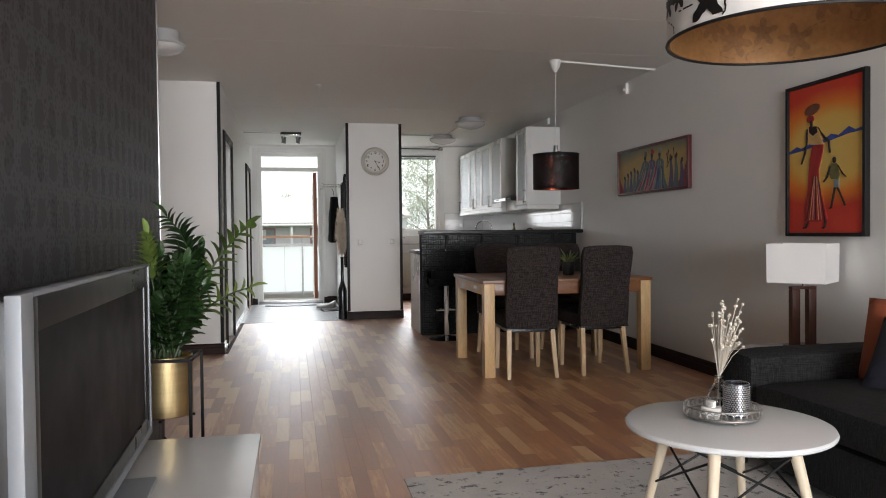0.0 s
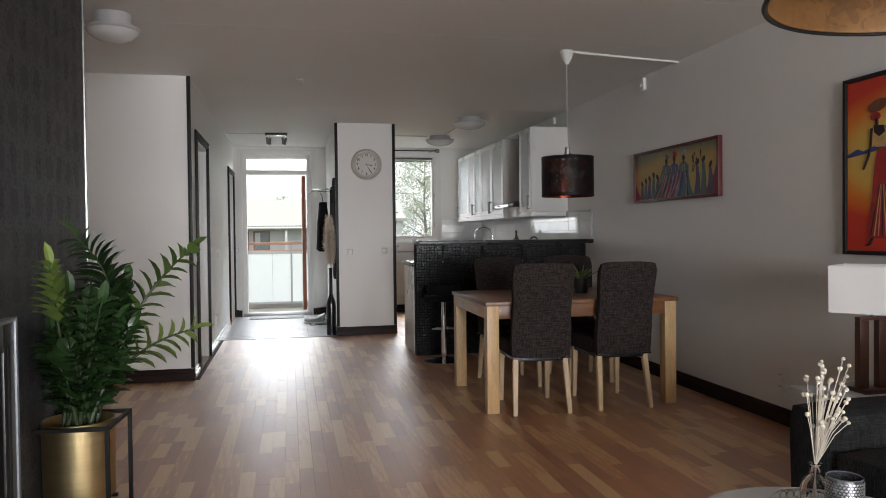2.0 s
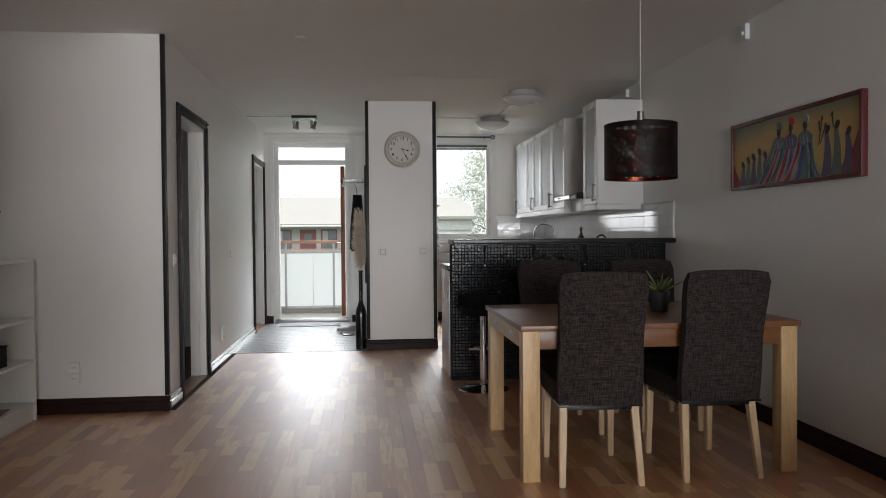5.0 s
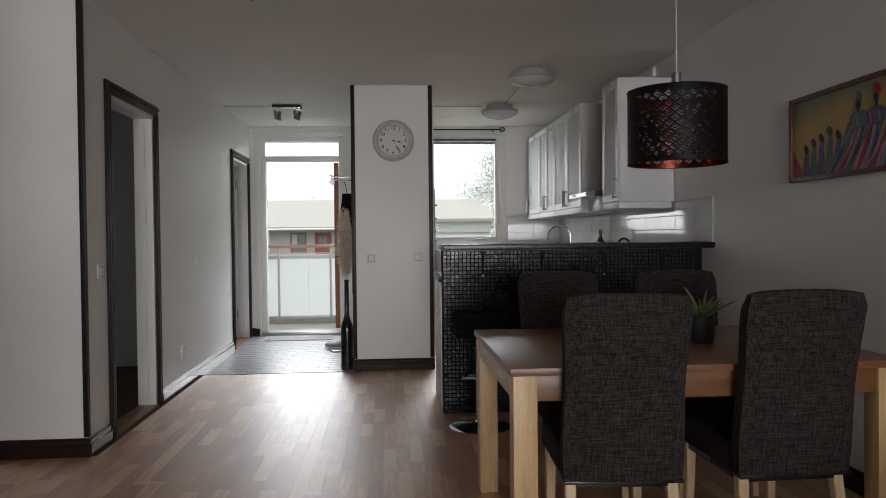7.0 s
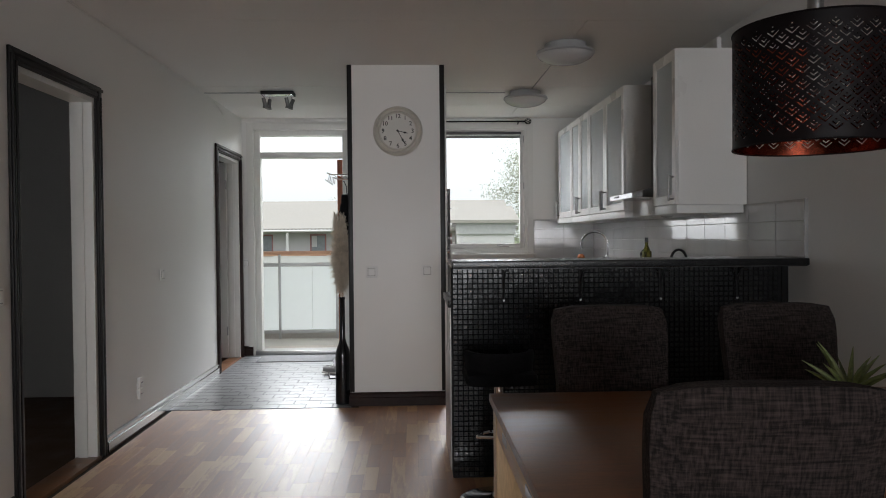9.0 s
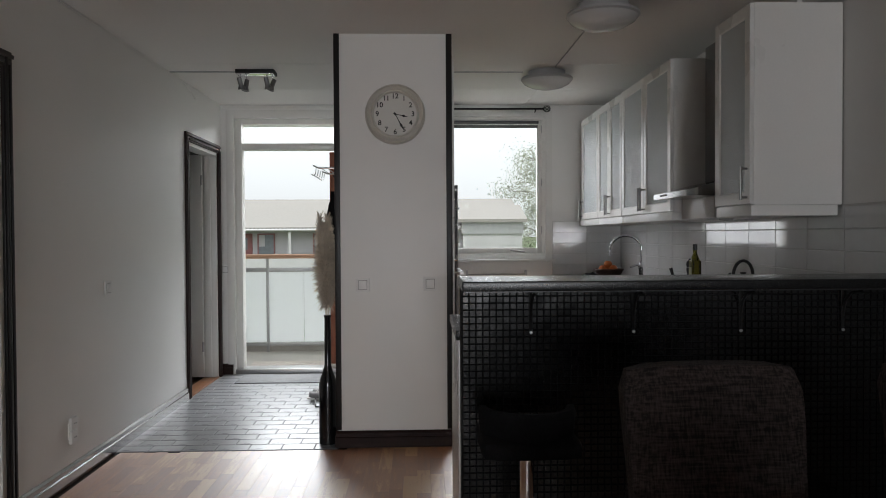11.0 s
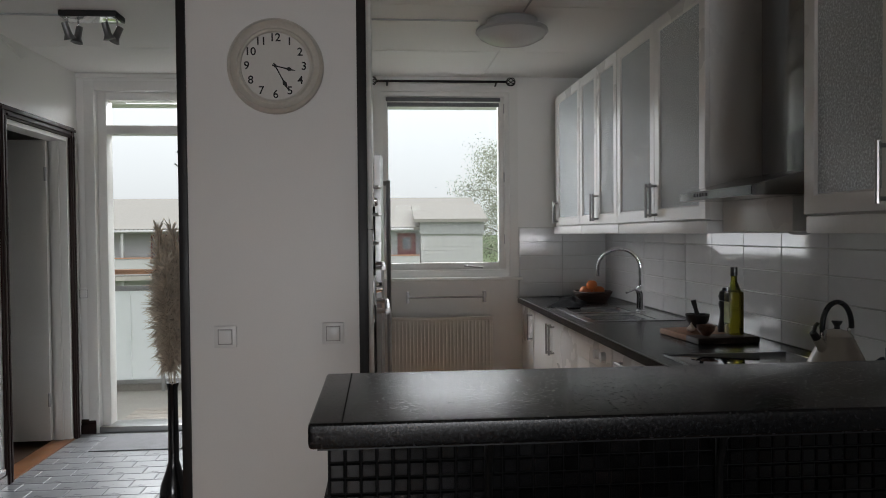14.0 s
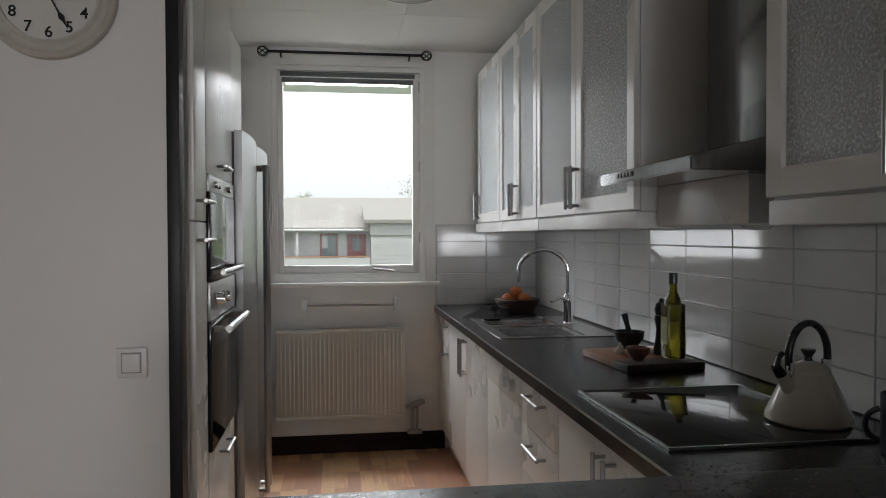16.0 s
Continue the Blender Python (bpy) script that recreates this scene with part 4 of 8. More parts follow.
def flat_paint(name, color):
    return material(name, color, 0.55, vary=0.35, scale=18, fine=90, bump=0.1)


M["p_black"], M["p_red"], M["p_blue"], M["p_cream"] = flat_paint("paint_black", (0.02, 0.012, 0.012)), flat_paint("paint_crimson", (0.30, 0.02, 0.02)), flat_paint("paint_blue", (0.03, 0.06, 0.26)), flat_paint("paint_cream", (0.55, 0.35, 0.13))
M["p_slate"] = flat_paint("paint_slate_green", (0.09, 0.12, 0.11))
M["p_brown"] = flat_paint("paint_brown", (0.16, 0.06, 0.03))
M["p_grey"], M["p_pink"], M["p_green"] = flat_paint("paint_slate", (0.20, 0.23, 0.24)), flat_paint("paint_rose", (0.44, 0.20, 0.20)), flat_paint("paint_olive", (0.13, 0.12, 0.04))
art_canvas = canvas_material("sunset_canvas", [(0.0, (0.66, 0.47, 0.13)), (0.40, (0.70, 0.45, 0.10)), (0.56, (0.70, 0.20, 0.02)), (0.74, (0.56, 0.04, 0.018))], 0.14, (0, 0.03, 0.55), (0, 1.25, 2.1), 4)
art = painting("painting", 4.01, 4.68, 1.06, 1.992, 0.022, M["trim_black"], art_canvas, "tall painting of slender shapes at sunset, black frame")
flat_shape(art, "ridge", [(0.31, 0.53), (0.24, 0.555), (0.2, 0.54), (0.10, 0.565), (0.0, 0.575), (-0.06, 0.60), (-0.12, 0.585), (-0.2, 0.625), (-0.25, 0.60), (-0.312, 0.612), (-0.312, 0.59), (-0.2, 0.585), (0.0, 0.555), (0.15, 0.53), (0.31, 0.515)], M["p_blue"], -0.0225)
flat_shape(art, "tall_shape", [(0.10, 0.545), (0.002, 0.55), (0.01, 0.50), (0.045, 0.40), (0.04, 0.30), (0.0, 0.19), (-0.03, 0.10), (0.06, 0.085), (0.165, 0.09), (0.16, 0.17), (0.14, 0.28), (0.132, 0.38), (0.12, 0.46)], M["p_red"], -0.0245)
for k in range(7):
    o = 0.15 - 0.026 * k
    flat_shape(art, "stripe", [(o, 0.10), (o - 0.007, 0.10), (0.085 - 0.006 * k, 0.36), (0.088 - 0.006 * k, 0.36)], M[("p_black", "p_cream", "p_pink")[k % 3]], -0.0252)
flat_shape(art, "upper_shape", [(0.115, 0.555), (0.0, 0.545), (0.03, 0.60), (0.055, 0.66), (0.13, 0.665), (0.135, 0.60)], M["p_cream"], -0.0255)
flat_shape(art, "dark_patch", [(0.125, 0.665), (0.06, 0.66), (0.05, 0.625), (0.09, 0.605), (0.125, 0.63)], M["p_black"], -0.0262)
flat_shape(art, "round_shape", blob(0.117, 0.71, 0.032, 0.022), M["p_red"], -0.025)
flat_shape(art, "disc_shape", blob(0.10, 0.765, 0.066, 0.030, 18, -0.2), M["p_brown"], -0.0262)
for pts in ([(0.135, 0.655), (0.148, 0.65), (0.155, 0.56), (0.165, 0.52), (0.20, 0.445), (0.194, 0.443), (0.157, 0.51), (0.145, 0.56)], [(0.055, 0.655), (0.045, 0.65), (0.0, 0.58), (-0.035, 0.555), (-0.048, 0.49), (-0.056, 0.49), (-0.046, 0.565), (-0.006, 0.592)], [(0.112, 0.70), (0.10, 0.70), (0.10, 0.65), (0.116, 0.65)], [(0.14, 0.09), (0.128, 0.09), (0.15, 0.05), (0.18, 0.045), (0.178, 0.053), (0.158, 0.058)], [(-0.01, 0.10), (-0.022, 0.10), (-0.018, 0.055), (0.01, 0.045), (0.012, 0.052), (-0.008, 0.06)]):
    flat_shape(art, "thin_stroke", pts, M["p_black"], -0.027)
flat_shape(art, "small_shape", [(-0.065, 0.425), (-0.105, 0.425), (-0.128, 0.36), (-0.12, 0.33), (-0.06, 0.335), (-0.045, 0.37)], M["p_green"], -0.0245)
flat_shape(art, "small_shape", [(-0.085, 0.335), (-0.122, 0.335), (-0.122, 0.28), (-0.083, 0.285)], M["p_grey"], -0.0242)
for pts in ([(-0.085, 0.285), (-0.098, 0.285), (-0.08, 0.22), (-0.065, 0.165), (-0.045, 0.16), (-0.046, 0.167), (-0.058, 0.172), (-0.07, 0.225)], [(-0.105, 0.285), (-0.118, 0.285), (-0.155, 0.22), (-0.178, 0.18), (-0.168, 0.175), (-0.145, 0.222)], [(-0.06, 0.415), (-0.048, 0.41), (-0.02, 0.35), (0.005, 0.325), (0.0, 0.32), (-0.03, 0.345)], [(-0.11, 0.415), (-0.12, 0.41), (-0.15, 0.36), (-0.178, 0.34), (-0.176, 0.347), (-0.145, 0.368)], blob(-0.086, 0.445, 0.013, 0.018, 12)):
    flat_shape(art, "thin_stroke", pts, M["p_black"], -0.0262)
wide_canvas = canvas_material("dusky_canvas", [(0.0, (0.52, 0.35, 0.10)), (0.46, (0.44, 0.29, 0.09)), (0.62, (0.20, 0.19, 0.10)), (0.78, (0.10, 0.12, 0.09)), (1.0, (0.10, 0.10, 0.08))], 0.16, (0, 0.0, 0.19), (0, 0.55, 2.6), 5)
wp = painting("painting", 5.862, 7.16, 1.437, 1.862, 0.022, material("dark_red_frame", (0.085, 0.014, 0.014), 0.35, vary=0.25), wide_canvas, "wide painting of robed shapes, dark red frame")
M["p_teal"], M["p_violet"] = flat_paint("paint_teal", (0.07, 0.14, 0.17)), flat_paint("paint_violet", (0.09, 0.07, 0.12))
M["p_crimson_glow"] = flat_paint("paint_dusk_crimson", (0.26, 0.035, 0.05))
# dusk glow in the two lower corners
flat_shape(wp, "corner_glow", [(0.627, 0.022), (0.627, 0.17), (0.60, 0.12), (0.56, 0.07), (0.50, 0.022)], M["p_crimson_glow"], -0.0206)
flat_shape(wp, "corner_glow", [(-0.38, 0.022), (-0.48, 0.07), (-0.56, 0.14), (-0.60, 0.22), (-0.627, 0.27), (-0.627, 0.022)], M["p_crimson_glow"], -0.0206)


def robe(c, top, w0, foot0, foot1, tints, x):
    """A robe of flowing painted bands that fall from the shoulders and sweep along the hem."""
    n = len(tints)
    for j, tint in enumerate(tints):
        edges = []
        for side in (j / n, (j + 1) / n):
            a, b = c + w0 - 2 * w0 * side, foot0 + (foot1 - foot0) * side
            edges.append([(a + (b - a) * t ** 1.5 + 0.008 * math.sin(6 * t + 1.3 * j), top + (0.0245 - top) * t + 0.006 * math.sin(5 * t + j) * (t < 1)) for t in (0, 0.15, 0.3, 0.45, 0.6, 0.8, 1.0)])
        flat_shape(wp, "robe_band", edges[0] + edges[1][::-1], M[tint], x - 0.00004 * j)


def bowed_shape(c, top, lean, w, tint, x):
    """A dark bowed form with a drooping tip."""
    pts = []
    for t in (0, 0.2, 0.4, 0.6, 0.75, 0.88, 1.0):
        pts.append((c + w * (1 - 0.65 * t) + lean * 0.4 * math.sin(3.1 * t), 0.0245 + (top - 0.0245) * t))
    back = []
    for t in (1.0, 0.88, 0.75, 0.6, 0.4, 0.2, 0):
        back.append((c - w * (1 - 0.65 * t) + lean * 0.4 * math.sin(3.1 * t), 0.0245 + (top - 0.0245) * t * 0.985))
    flat_shape(wp, "bowed_form", pts + back, M[tint], x)
    flat_shape(wp, "round_shape", blob(c + lean * 0.35, top + 0.006, 0.017, 0.026, 12, 0.6 if lean < 0 else -0.6), M["p_black"], x - 0.0004)


for k, (c, top) in enumerate(((0.50, 0.15), (0.435, 0.175), (0.37, 0.19), (0.30, 0.215), (0.235, 0.19))):
    bowed_shape(c, top, 0.03, 0.036, ("p_violet", "p_slate", "p_violet", "p_slate", "p_violet")[k], -0.0212 - 0.0002 * k)
for k, (c, top) in enumerate(((-0.52, 0.23), (-0.43, 0.275), (-0.35, 0.26))):
    bowed_shape(c, top, -0.035, 0.042, ("p_violet", "p_slate", "p_violet")[k], -0.0212 - 0.0002 * k)
for a0, z0, a1, z1 in ((-0.285, 0.19, -0.315, 0.33), (-0.30, 0.20, -0.345, 0.29), (-0.30, 0.24, -0.29, 0.31), (-0.41, 0.27, -0.40, 0.34)):
    flat_shape(wp, "twig_stroke", [(a0 + 0.002, z0), (a0 - 0.002, z0), (a1 - 0.004, z1), (a1 + 0.004, z1)], M["p_black"], -0.0222)
    flat_shape(wp, "leaf_dab", blob(a1, z1, 0.007, 0.014, 10, 0.3), M["p_black"], -0.0224)
weave = ("p_teal", "p_slate", "p_grey", "p_black", "p_teal", "p_slate", "p_pink", "p_red", "p_violet", "p_pink", "p_grey", "p_violet", "p_blue", "p_teal")
for k, (c, hh, f0, f1) in enumerate(((0.096, 0.325, 0.36, 0.14), (-0.026, 0.335, 0.20, -0.08), (-0.165, 0.33, 0.06, -0.30))):
    robe(c, 0.255, 0.062, f0, f1, weave[3 * k:] + weave[:3 * k], -0.0225 - 0.001 * k)
    flat_shape(wp, "shoulder_shape", blob(c, 0.245, 0.062, 0.042, 16), M[("p_slate", "p_violet", "p_slate")[k]], -0.0250 - 0.0002 * k)
    for q in range(3):
        flat_shape(wp, "shoulder_stripe", [(c + 0.045 - 0.03 * q, 0.262), (c + 0.038 - 0.03 * q, 0.262), (c + 0.028 - 0.03 * q, 0.215), (c + 0.035 - 0.03 * q, 0.215)], M[("p_grey", "p_pink", "p_teal")[(q + k) % 3]], -0.0256)
    flat_shape(wp, "neck_stroke", [(c + 0.007, 0.275), (c + 0.006, hh - 0.01), (c - 0.006, hh - 0.01), (c - 0.007, 0.275)], M["p_black"], -0.0256)
    flat_shape(wp, "round_shape", blob(c, hh - 0.012, 0.016, 0.024, 12), M["p_black"], -0.0258)
    flat_shape(wp, "cap_shape", blob(c - 0.012, hh + 0.022, 0.027, 0.02, 14, 0.8), M[("p_slate", "p_red", "p_grey")[k]], -0.0262)


# sockets and switches
M["plate"] = material("white_switch_plastic", (0.78, 0.775, 0.76), 0.3, vary=0.02, bump=0.01)
M["plate_gap"] = material("grey_switch_gap", (0.36, 0.35, 0.34), 0.5, vary=0.05)


def wall_plate(name, at, rz, kind, label):
    """A white plate that faces -y before it is turned; kind is socket or single."""
    p = thing(name, at, rz, label, name.replace("_", " "))
    part("plate", box(bmesh.new(), -0.042, -0.011, -0.042, 0.042, -0.001, 0.042, 0.004), M["plate"], p)
    if kind == "single":
        part("gap", box(bmesh.new(), -0.0275, -0.0125, -0.0295, 0.0275, -0.0095, 0.0295), M["plate_gap"], p)
        part("rocker", box(bmesh.new(), -0.024, -0.017, -0.026, 0.024, -0.010, 0.026, 0.003), M["plate"], p)
    else:
        for z in (-0.036, 0.036):
            part("socket_face", box(bmesh.new(), -0.036, -0.022, z - 0.033, 0.036, -0.003, z + 0.033, 0.006), M["plate"], p)
            for s in (-0.009, 0.009):
                part("socket_hole", cyl(bmesh.new(), (s, -0.0235, z), (s, -0.0215, z), 0.0035, seg=10), M["grout"], p)
    return p


wall_plate("wall_socket", (3.759, 5.216, 0.27), -90, "socket", "white double wall socket above the baseboard")
wall_plate("wall_socket", (-0.595, 7.599, 0.27), 0, "socket", "white double wall socket above the baseboard")
wall_plate("wall_socket", (0.001, 9.43, 0.275), 90, "socket", "white double wall socket in the hall")
wall_plate("light_switch", (0.001, 9.90, 0.99), 90, "single", "white light switch on the hall wall")
wall_plate("light_switch", (0.001, 7.80, 1.0), 90, "single", "white light switch beside the doorway")
wall_plate("light_switch", (1.495, 9.999, 0.99), 0, "single", "white light switch on the partition wall")
wall_plate("light_switch", (1.905, 9.999, 0.995), 0, "single", "white light switch on the partition wall beside the kitchen")
wall_plate("light_switch", (0.03, 12.449, 0.98), 0, "single", "white light switch beside the balcony door")
jb = thing("junction_box", (3.759, 7.01, 2.44), -90, "small white cable junction box high on the wall", "junction box")
part("cover", box(bmesh.new(), -0.03, -0.03, -0.05, 0.03, -0.001, 0.05, 0.004), M["plate"], jb)
part("plug", cyl(bmesh.new(), (0, -0.03, -0.01), (0, -0.045, -0.01), 0.012), M["plate"], jb)
jb = thing("junction_box", (3.759, 9.18, 2.455), -90, "small white cable junction box high on the wall", "junction box")
part("cover", box(bmesh.new(), -0.035, -0.03, -0.035, 0.035, -0.001, 0.035, 0.004), M["plate"], jb)

# ---- dining area ----
M["tweed"] = tweed("grey_tweed_slipcover", (0.013, 0.010, 0.0097), (0.041, 0.0305, 0.0285), (0.125, 0.094, 0.085))

dt = thing("dining_table", (2.733, 6.385, 0), 0, "honey oak dining table with a drawer in its end", "table")
TX, TY = 0.69, 0.515
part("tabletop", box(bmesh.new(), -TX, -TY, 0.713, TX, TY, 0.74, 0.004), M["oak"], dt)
for x in (-TX + 0.012, TX - 0.094):
    for y in (-TY + 0.012, TY - 0.094):
        part("leg", box(bmesh.new(), x, y, 0.001, x + 0.082, y + 0.082, 0.713, 0.004), M["oak_leg"], dt)
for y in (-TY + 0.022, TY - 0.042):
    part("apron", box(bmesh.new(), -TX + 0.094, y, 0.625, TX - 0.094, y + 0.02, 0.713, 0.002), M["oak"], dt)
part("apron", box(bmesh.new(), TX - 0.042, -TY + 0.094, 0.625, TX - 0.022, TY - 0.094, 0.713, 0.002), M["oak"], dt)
M["oak_across"] = material("honey_oak_across", (0.50, 0.30, 0.13), 0.4, vary=0.25, scale=4, fine=30, stretch=(9, 1, 9), bump=0.06)
dr = part("drawer_front", box(bmesh.new(), -TX + 0.014, -TY + 0.098, 0.627, -TX + 0.034, TY - 0.098, 0.709, 0.003), M["oak_across"], dt)
for y in (-0.22, 0.22):
    part("recessed_handle", box(bmesh.new(), -TX + 0.0115, y - 0.04, 0.655, -TX + 0.0145, y + 0.04, 0.68, 0.001), M["steel"], dr, "recessed steel handle")


def dining_chair():
    """Faces +y; origin on the floor under the seat's centre."""
    c = thing("dining_chair", (0, 0, 0), 0, "high-backed dining chair in grey tweed slipcover, pale legs", "chair", "chairs round the table")
    # back, leaning slightly and gently bowed
    bm = bmesh.new()
    n, m = 8, 14
    shell = []
    for s, dy in ((-1, -0.285), (1, -0.215)):
        g = []
        for j in range(m + 1):
            row = []
            for i in range(n + 1):
                u, v = 2 * i / n - 1, j / m
                w = 0.195 + 0.006 * v - 0.010 * (v > 0.97) + 0.004 * math.sin(v * 9)
                z = 0.375 + v * 0.62 - 0.012 * abs(u) ** 4 * (v > 0.9)
                y = dy - 0.09 * v ** 1.4 + 0.012 * (1 - u * u) * s * 0.6 - (0.012 * s if j in (m,) else 0) - s * 0.010 * (abs(u) > 0.99)
                row.append(bm.verts.new((u * w, y + 0.002 * noise.noise((u * 3, v * 6, s)), z)))
            g.append(row)
        for j in range(m):
            for i in range(n):
                bm.faces.new((g[j][i], g[j][i + 1], g[j + 1][i + 1], g[j + 1][i]))
        shell.append(g)
    a, b = shell
    for j in range(m):
        for i in (0, n):
            bm.faces.new((a[j][i], a[j + 1][i], b[j + 1][i], b[j][i]))
    for i in range(n):
        for j in (0, m):
            bm.faces.new((a[j][i], a[j][i + 1], b[j][i + 1], b[j][i]))
    part("backrest", bm, M["tweed"], c)
    bm = cushion_box(-0.20, -0.225, 0.365, 0.20, 0.235, 0.475, 0.03, 0.012)
    part("seat", bm, M["tweed"], c)
    part("seat_frame", box(bmesh.new(), -0.18, -0.255, 0.345, 0.18, 0.20, 0.366, 0.004), M["black_plastic"], c, "black seat frame")
    part("hem", box(bmesh.new(), -0.197, -0.288, 0.366, 0.197, -0.226, 0.378, 0.004), M["black_plastic"], c, "black hem under the cover")
    for x, y, tx, ty in ((-0.168, -0.235, -0.185, -0.295), (0.168, -0.235, 0.185, -0.295), (-0.165, 0.165, -0.17, 0.175), (0.165, 0.165, 0.17, 0.175)):
        bm = bmesh.new()
        lo = [bm.verts.new((tx + a * 0.014, ty + b * 0.015, 0.001)) for a, b in ((-1, -1), (1, -1), (1, 1), (-1, 1))]
        hi = [bm.verts.new((x + a * 0.018, y + b * 0.020, 0.366)) for a, b in ((-1, -1), (1, -1), (1, 1), (-1, 1))]
        for k in range(4):
            bm.faces.new((lo[k], lo[(k + 1) % 4], hi[(k + 1) % 4], hi[k]))
        bm.faces.new(lo), bm.faces.new(hi)
        bmesh.ops.bevel(bm, geom=bm.edges[:], offset=0.003, segments=2, affect="EDGES")
        part("leg", bm, M["birch"], c, "pale birch leg")
    return c


chair = dining_chair()
chair.matrix_basis = pose(2.42, 6.09, 0, 0, 0, -3)
copy_thing(chair, pose(2.985, 6.10, 0, 0, 0, 2))
copy_thing(chair, pose(2.505, 6.82, 0, 0, 0, 181))
copy_thing(chair, pose(3.11, 6.83, 0, 0, 0, 179))

# aloe in a dark pot on the table
al = thing("potted_plant", (2.915, 6.375, 0.741), 0, "small spiky succulent in a dark grey pot", "plant")
part("pot", lathe(bmesh.new(), [(0, 0), (0.042, 0), (0.045, 0.004), (0.056, 0.105), (0.054, 0.11), (0.05, 0.105), (0.049, 0.09), (0, 0.09)], 32), material("dark_grey_pot", (0.03, 0.03, 0.033), 0.5, vary=0.15), al, "dark grey ceramic pot")
part("soil", lathe(bmesh.new(), [(0.049, 0.092), (0, 0.096)], 20), M["soil"], al)
M["aloe"] = material("striped_succulent_leaf", (0.16, 0.20, 0.07), 0.4, vary=0.5, scale=30, fine=90, stretch=(1, 1, 4), island=0.4)
rng5 = random.Random(8)
for i in range(16):
    a = i * 2.399
    el = 0.25 + 0.8 * (i / 16)
    ln = rng5.uniform(0.10, 0.15)
    d = Vector((math.cos(a) * math.sin(el), math.sin(a) * math.sin(el), math.cos(el)))
    pts = [Vector((0, 0, 0.09)) + d * ln * u + Vector((math.cos(a), math.sin(a), -0.3)) * 0.03 * u * u for u in (0, 0.3, 0.6, 0.85, 1.0)]
    part("spike_leaf", tube(bmesh.new(), pts, [0.009, 0.008, 0.006, 0.003, 0.0006], 6), M["aloe"], al)

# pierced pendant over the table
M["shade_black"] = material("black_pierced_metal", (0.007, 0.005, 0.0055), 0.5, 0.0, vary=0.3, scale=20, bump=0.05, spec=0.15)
M["copper_inside"] = material("polished_copper_inside", (0.30, 0.065, 0.035), 0.25, 1.0, vary=0.2, scale=12, bump=0.03)
pl = thing("pendant_lamp", (2.78, 6.29, 0), 0, "black pierced metal drum pendant with copper inside", "lamp")
R1, A0, A1 = 0.188, 1.455, 1.738
EDGE = 0.013
UP = A1 - A0 - 2 * EDGE


def pierced_skin(r, up, across, cell):
    """A drum skin cut with rows of nested chevrons: a lattice on the diagonals, each diamond split in 10 x 10."""
    verts, faces, seen = [], [], {}

    def corner(p, q):
        if (p, q) not in seen:
            u, z = (p + q) / 20 / across, (p - q) / 20 * cell
            z = min(max(z, 0.0), up)
            seen[(p, q)] = len(verts)
            verts.append((r * math.cos(2 * math.pi * u), r * math.sin(2 * math.pi * u), A0 + EDGE + z))
        return seen[(p, q)]

    rows = int(up / cell + 0.5)
    for d in range(-1, 2 * rows + 1):
        for n in range(across):
            # the diamond whose lowest corner stands at height d * cell / 2
            p0, q0 = 10 * (n + d // 2 + d % 2), 10 * (n - d // 2)
            for i in range(10):
                for j in range(10):
                    low, high = min(i, j), max(i, j)
                    whole = 0 <= d <= 2 * rows - 2
                    if whole and low in (1, 4, 7) and high <= 7:
                        continue
                    quad = (corner(p0 + i, q0 - j), corner(p0 + i + 1, q0 - j), corner(p0 + i + 1, q0 - j - 1), corner(p0 + i, q0 - j - 1))
                    hs = [verts[k][2] for k in quad]
                    if max(hs) - min(hs) > 1e-6:
                        faces.append(quad)
    bm = bmesh.new()
    vs = [bm.verts.new(v) for v in verts]
    for f in faces:
        bm.faces.new([vs[k] for k in f])
    bmesh.ops.remove_doubles(bm, verts=bm.verts[:], dist=1e-5)
    for z0, z1 in ((A0, A0 + EDGE), (A0 + EDGE + up, A1)):
        lathe(bm, [(r, z0), (r, z1)], 108)
    return bm


part("shade_liner", pierced_skin(R1 - 0.0022, UP, 27, UP / 7), M["copper_inside"], pl, "copper lining")
part("shade", pierced_skin(R1, UP, 27, UP / 7), M["shade_black"], pl, "black drum shade pierced with chevrons")
part("upper_rim", tube(bmesh.new(), arc((0, 0, A1), R1, 0, 360, 72, (1, 0, 0), (0, 1, 0)), 0.0025, 6), M["shade_black"], pl)
part("lower_rim", tube(bmesh.new(), arc((0, 0, A0), R1, 0, 360, 72, (1, 0, 0), (0, 1, 0)), 0.0025, 6), M["shade_black"], pl)
bm = bmesh.new()
for k in range(3):
    a = 2 * math.pi * k / 3 + 0.4
    tube(bm, [(0, 0, A1 + 0.02), (0.09 * math.cos(a), 0.09 * math.sin(a), A1 + 0.018), (R1 * math.cos(a), R1 * math.sin(a), A1)], 0.003, 6)
part("spider", bm, M["black_metal"], pl)
part("socket_cap", lathe(bmesh.new(), [(0, A1 + 0.075), (0.018, A1 + 0.073), (0.02, A1 + 0.03), (0.024, A1 + 0.03), (0.024, A1 + 0.005), (0.018, A1 - 0.06), (0, A1 - 0.06)], 24), M["steel"], pl, "steel socket cap")
part("bulb", lathe(bmesh.new(), [(0, A1 - 0.15), (0.02, A1 - 0.145), (0.03, A1 - 0.115), (0.02, A1 - 0.08), (0.013, A1 - 0.06)], 20), M["wax"], pl)
part("cord", cyl(bmesh.new(), (0, 0, A1 + 0.07), (0, 0, H - 0.07), 0.0022, seg=8), M["wax"], pl)
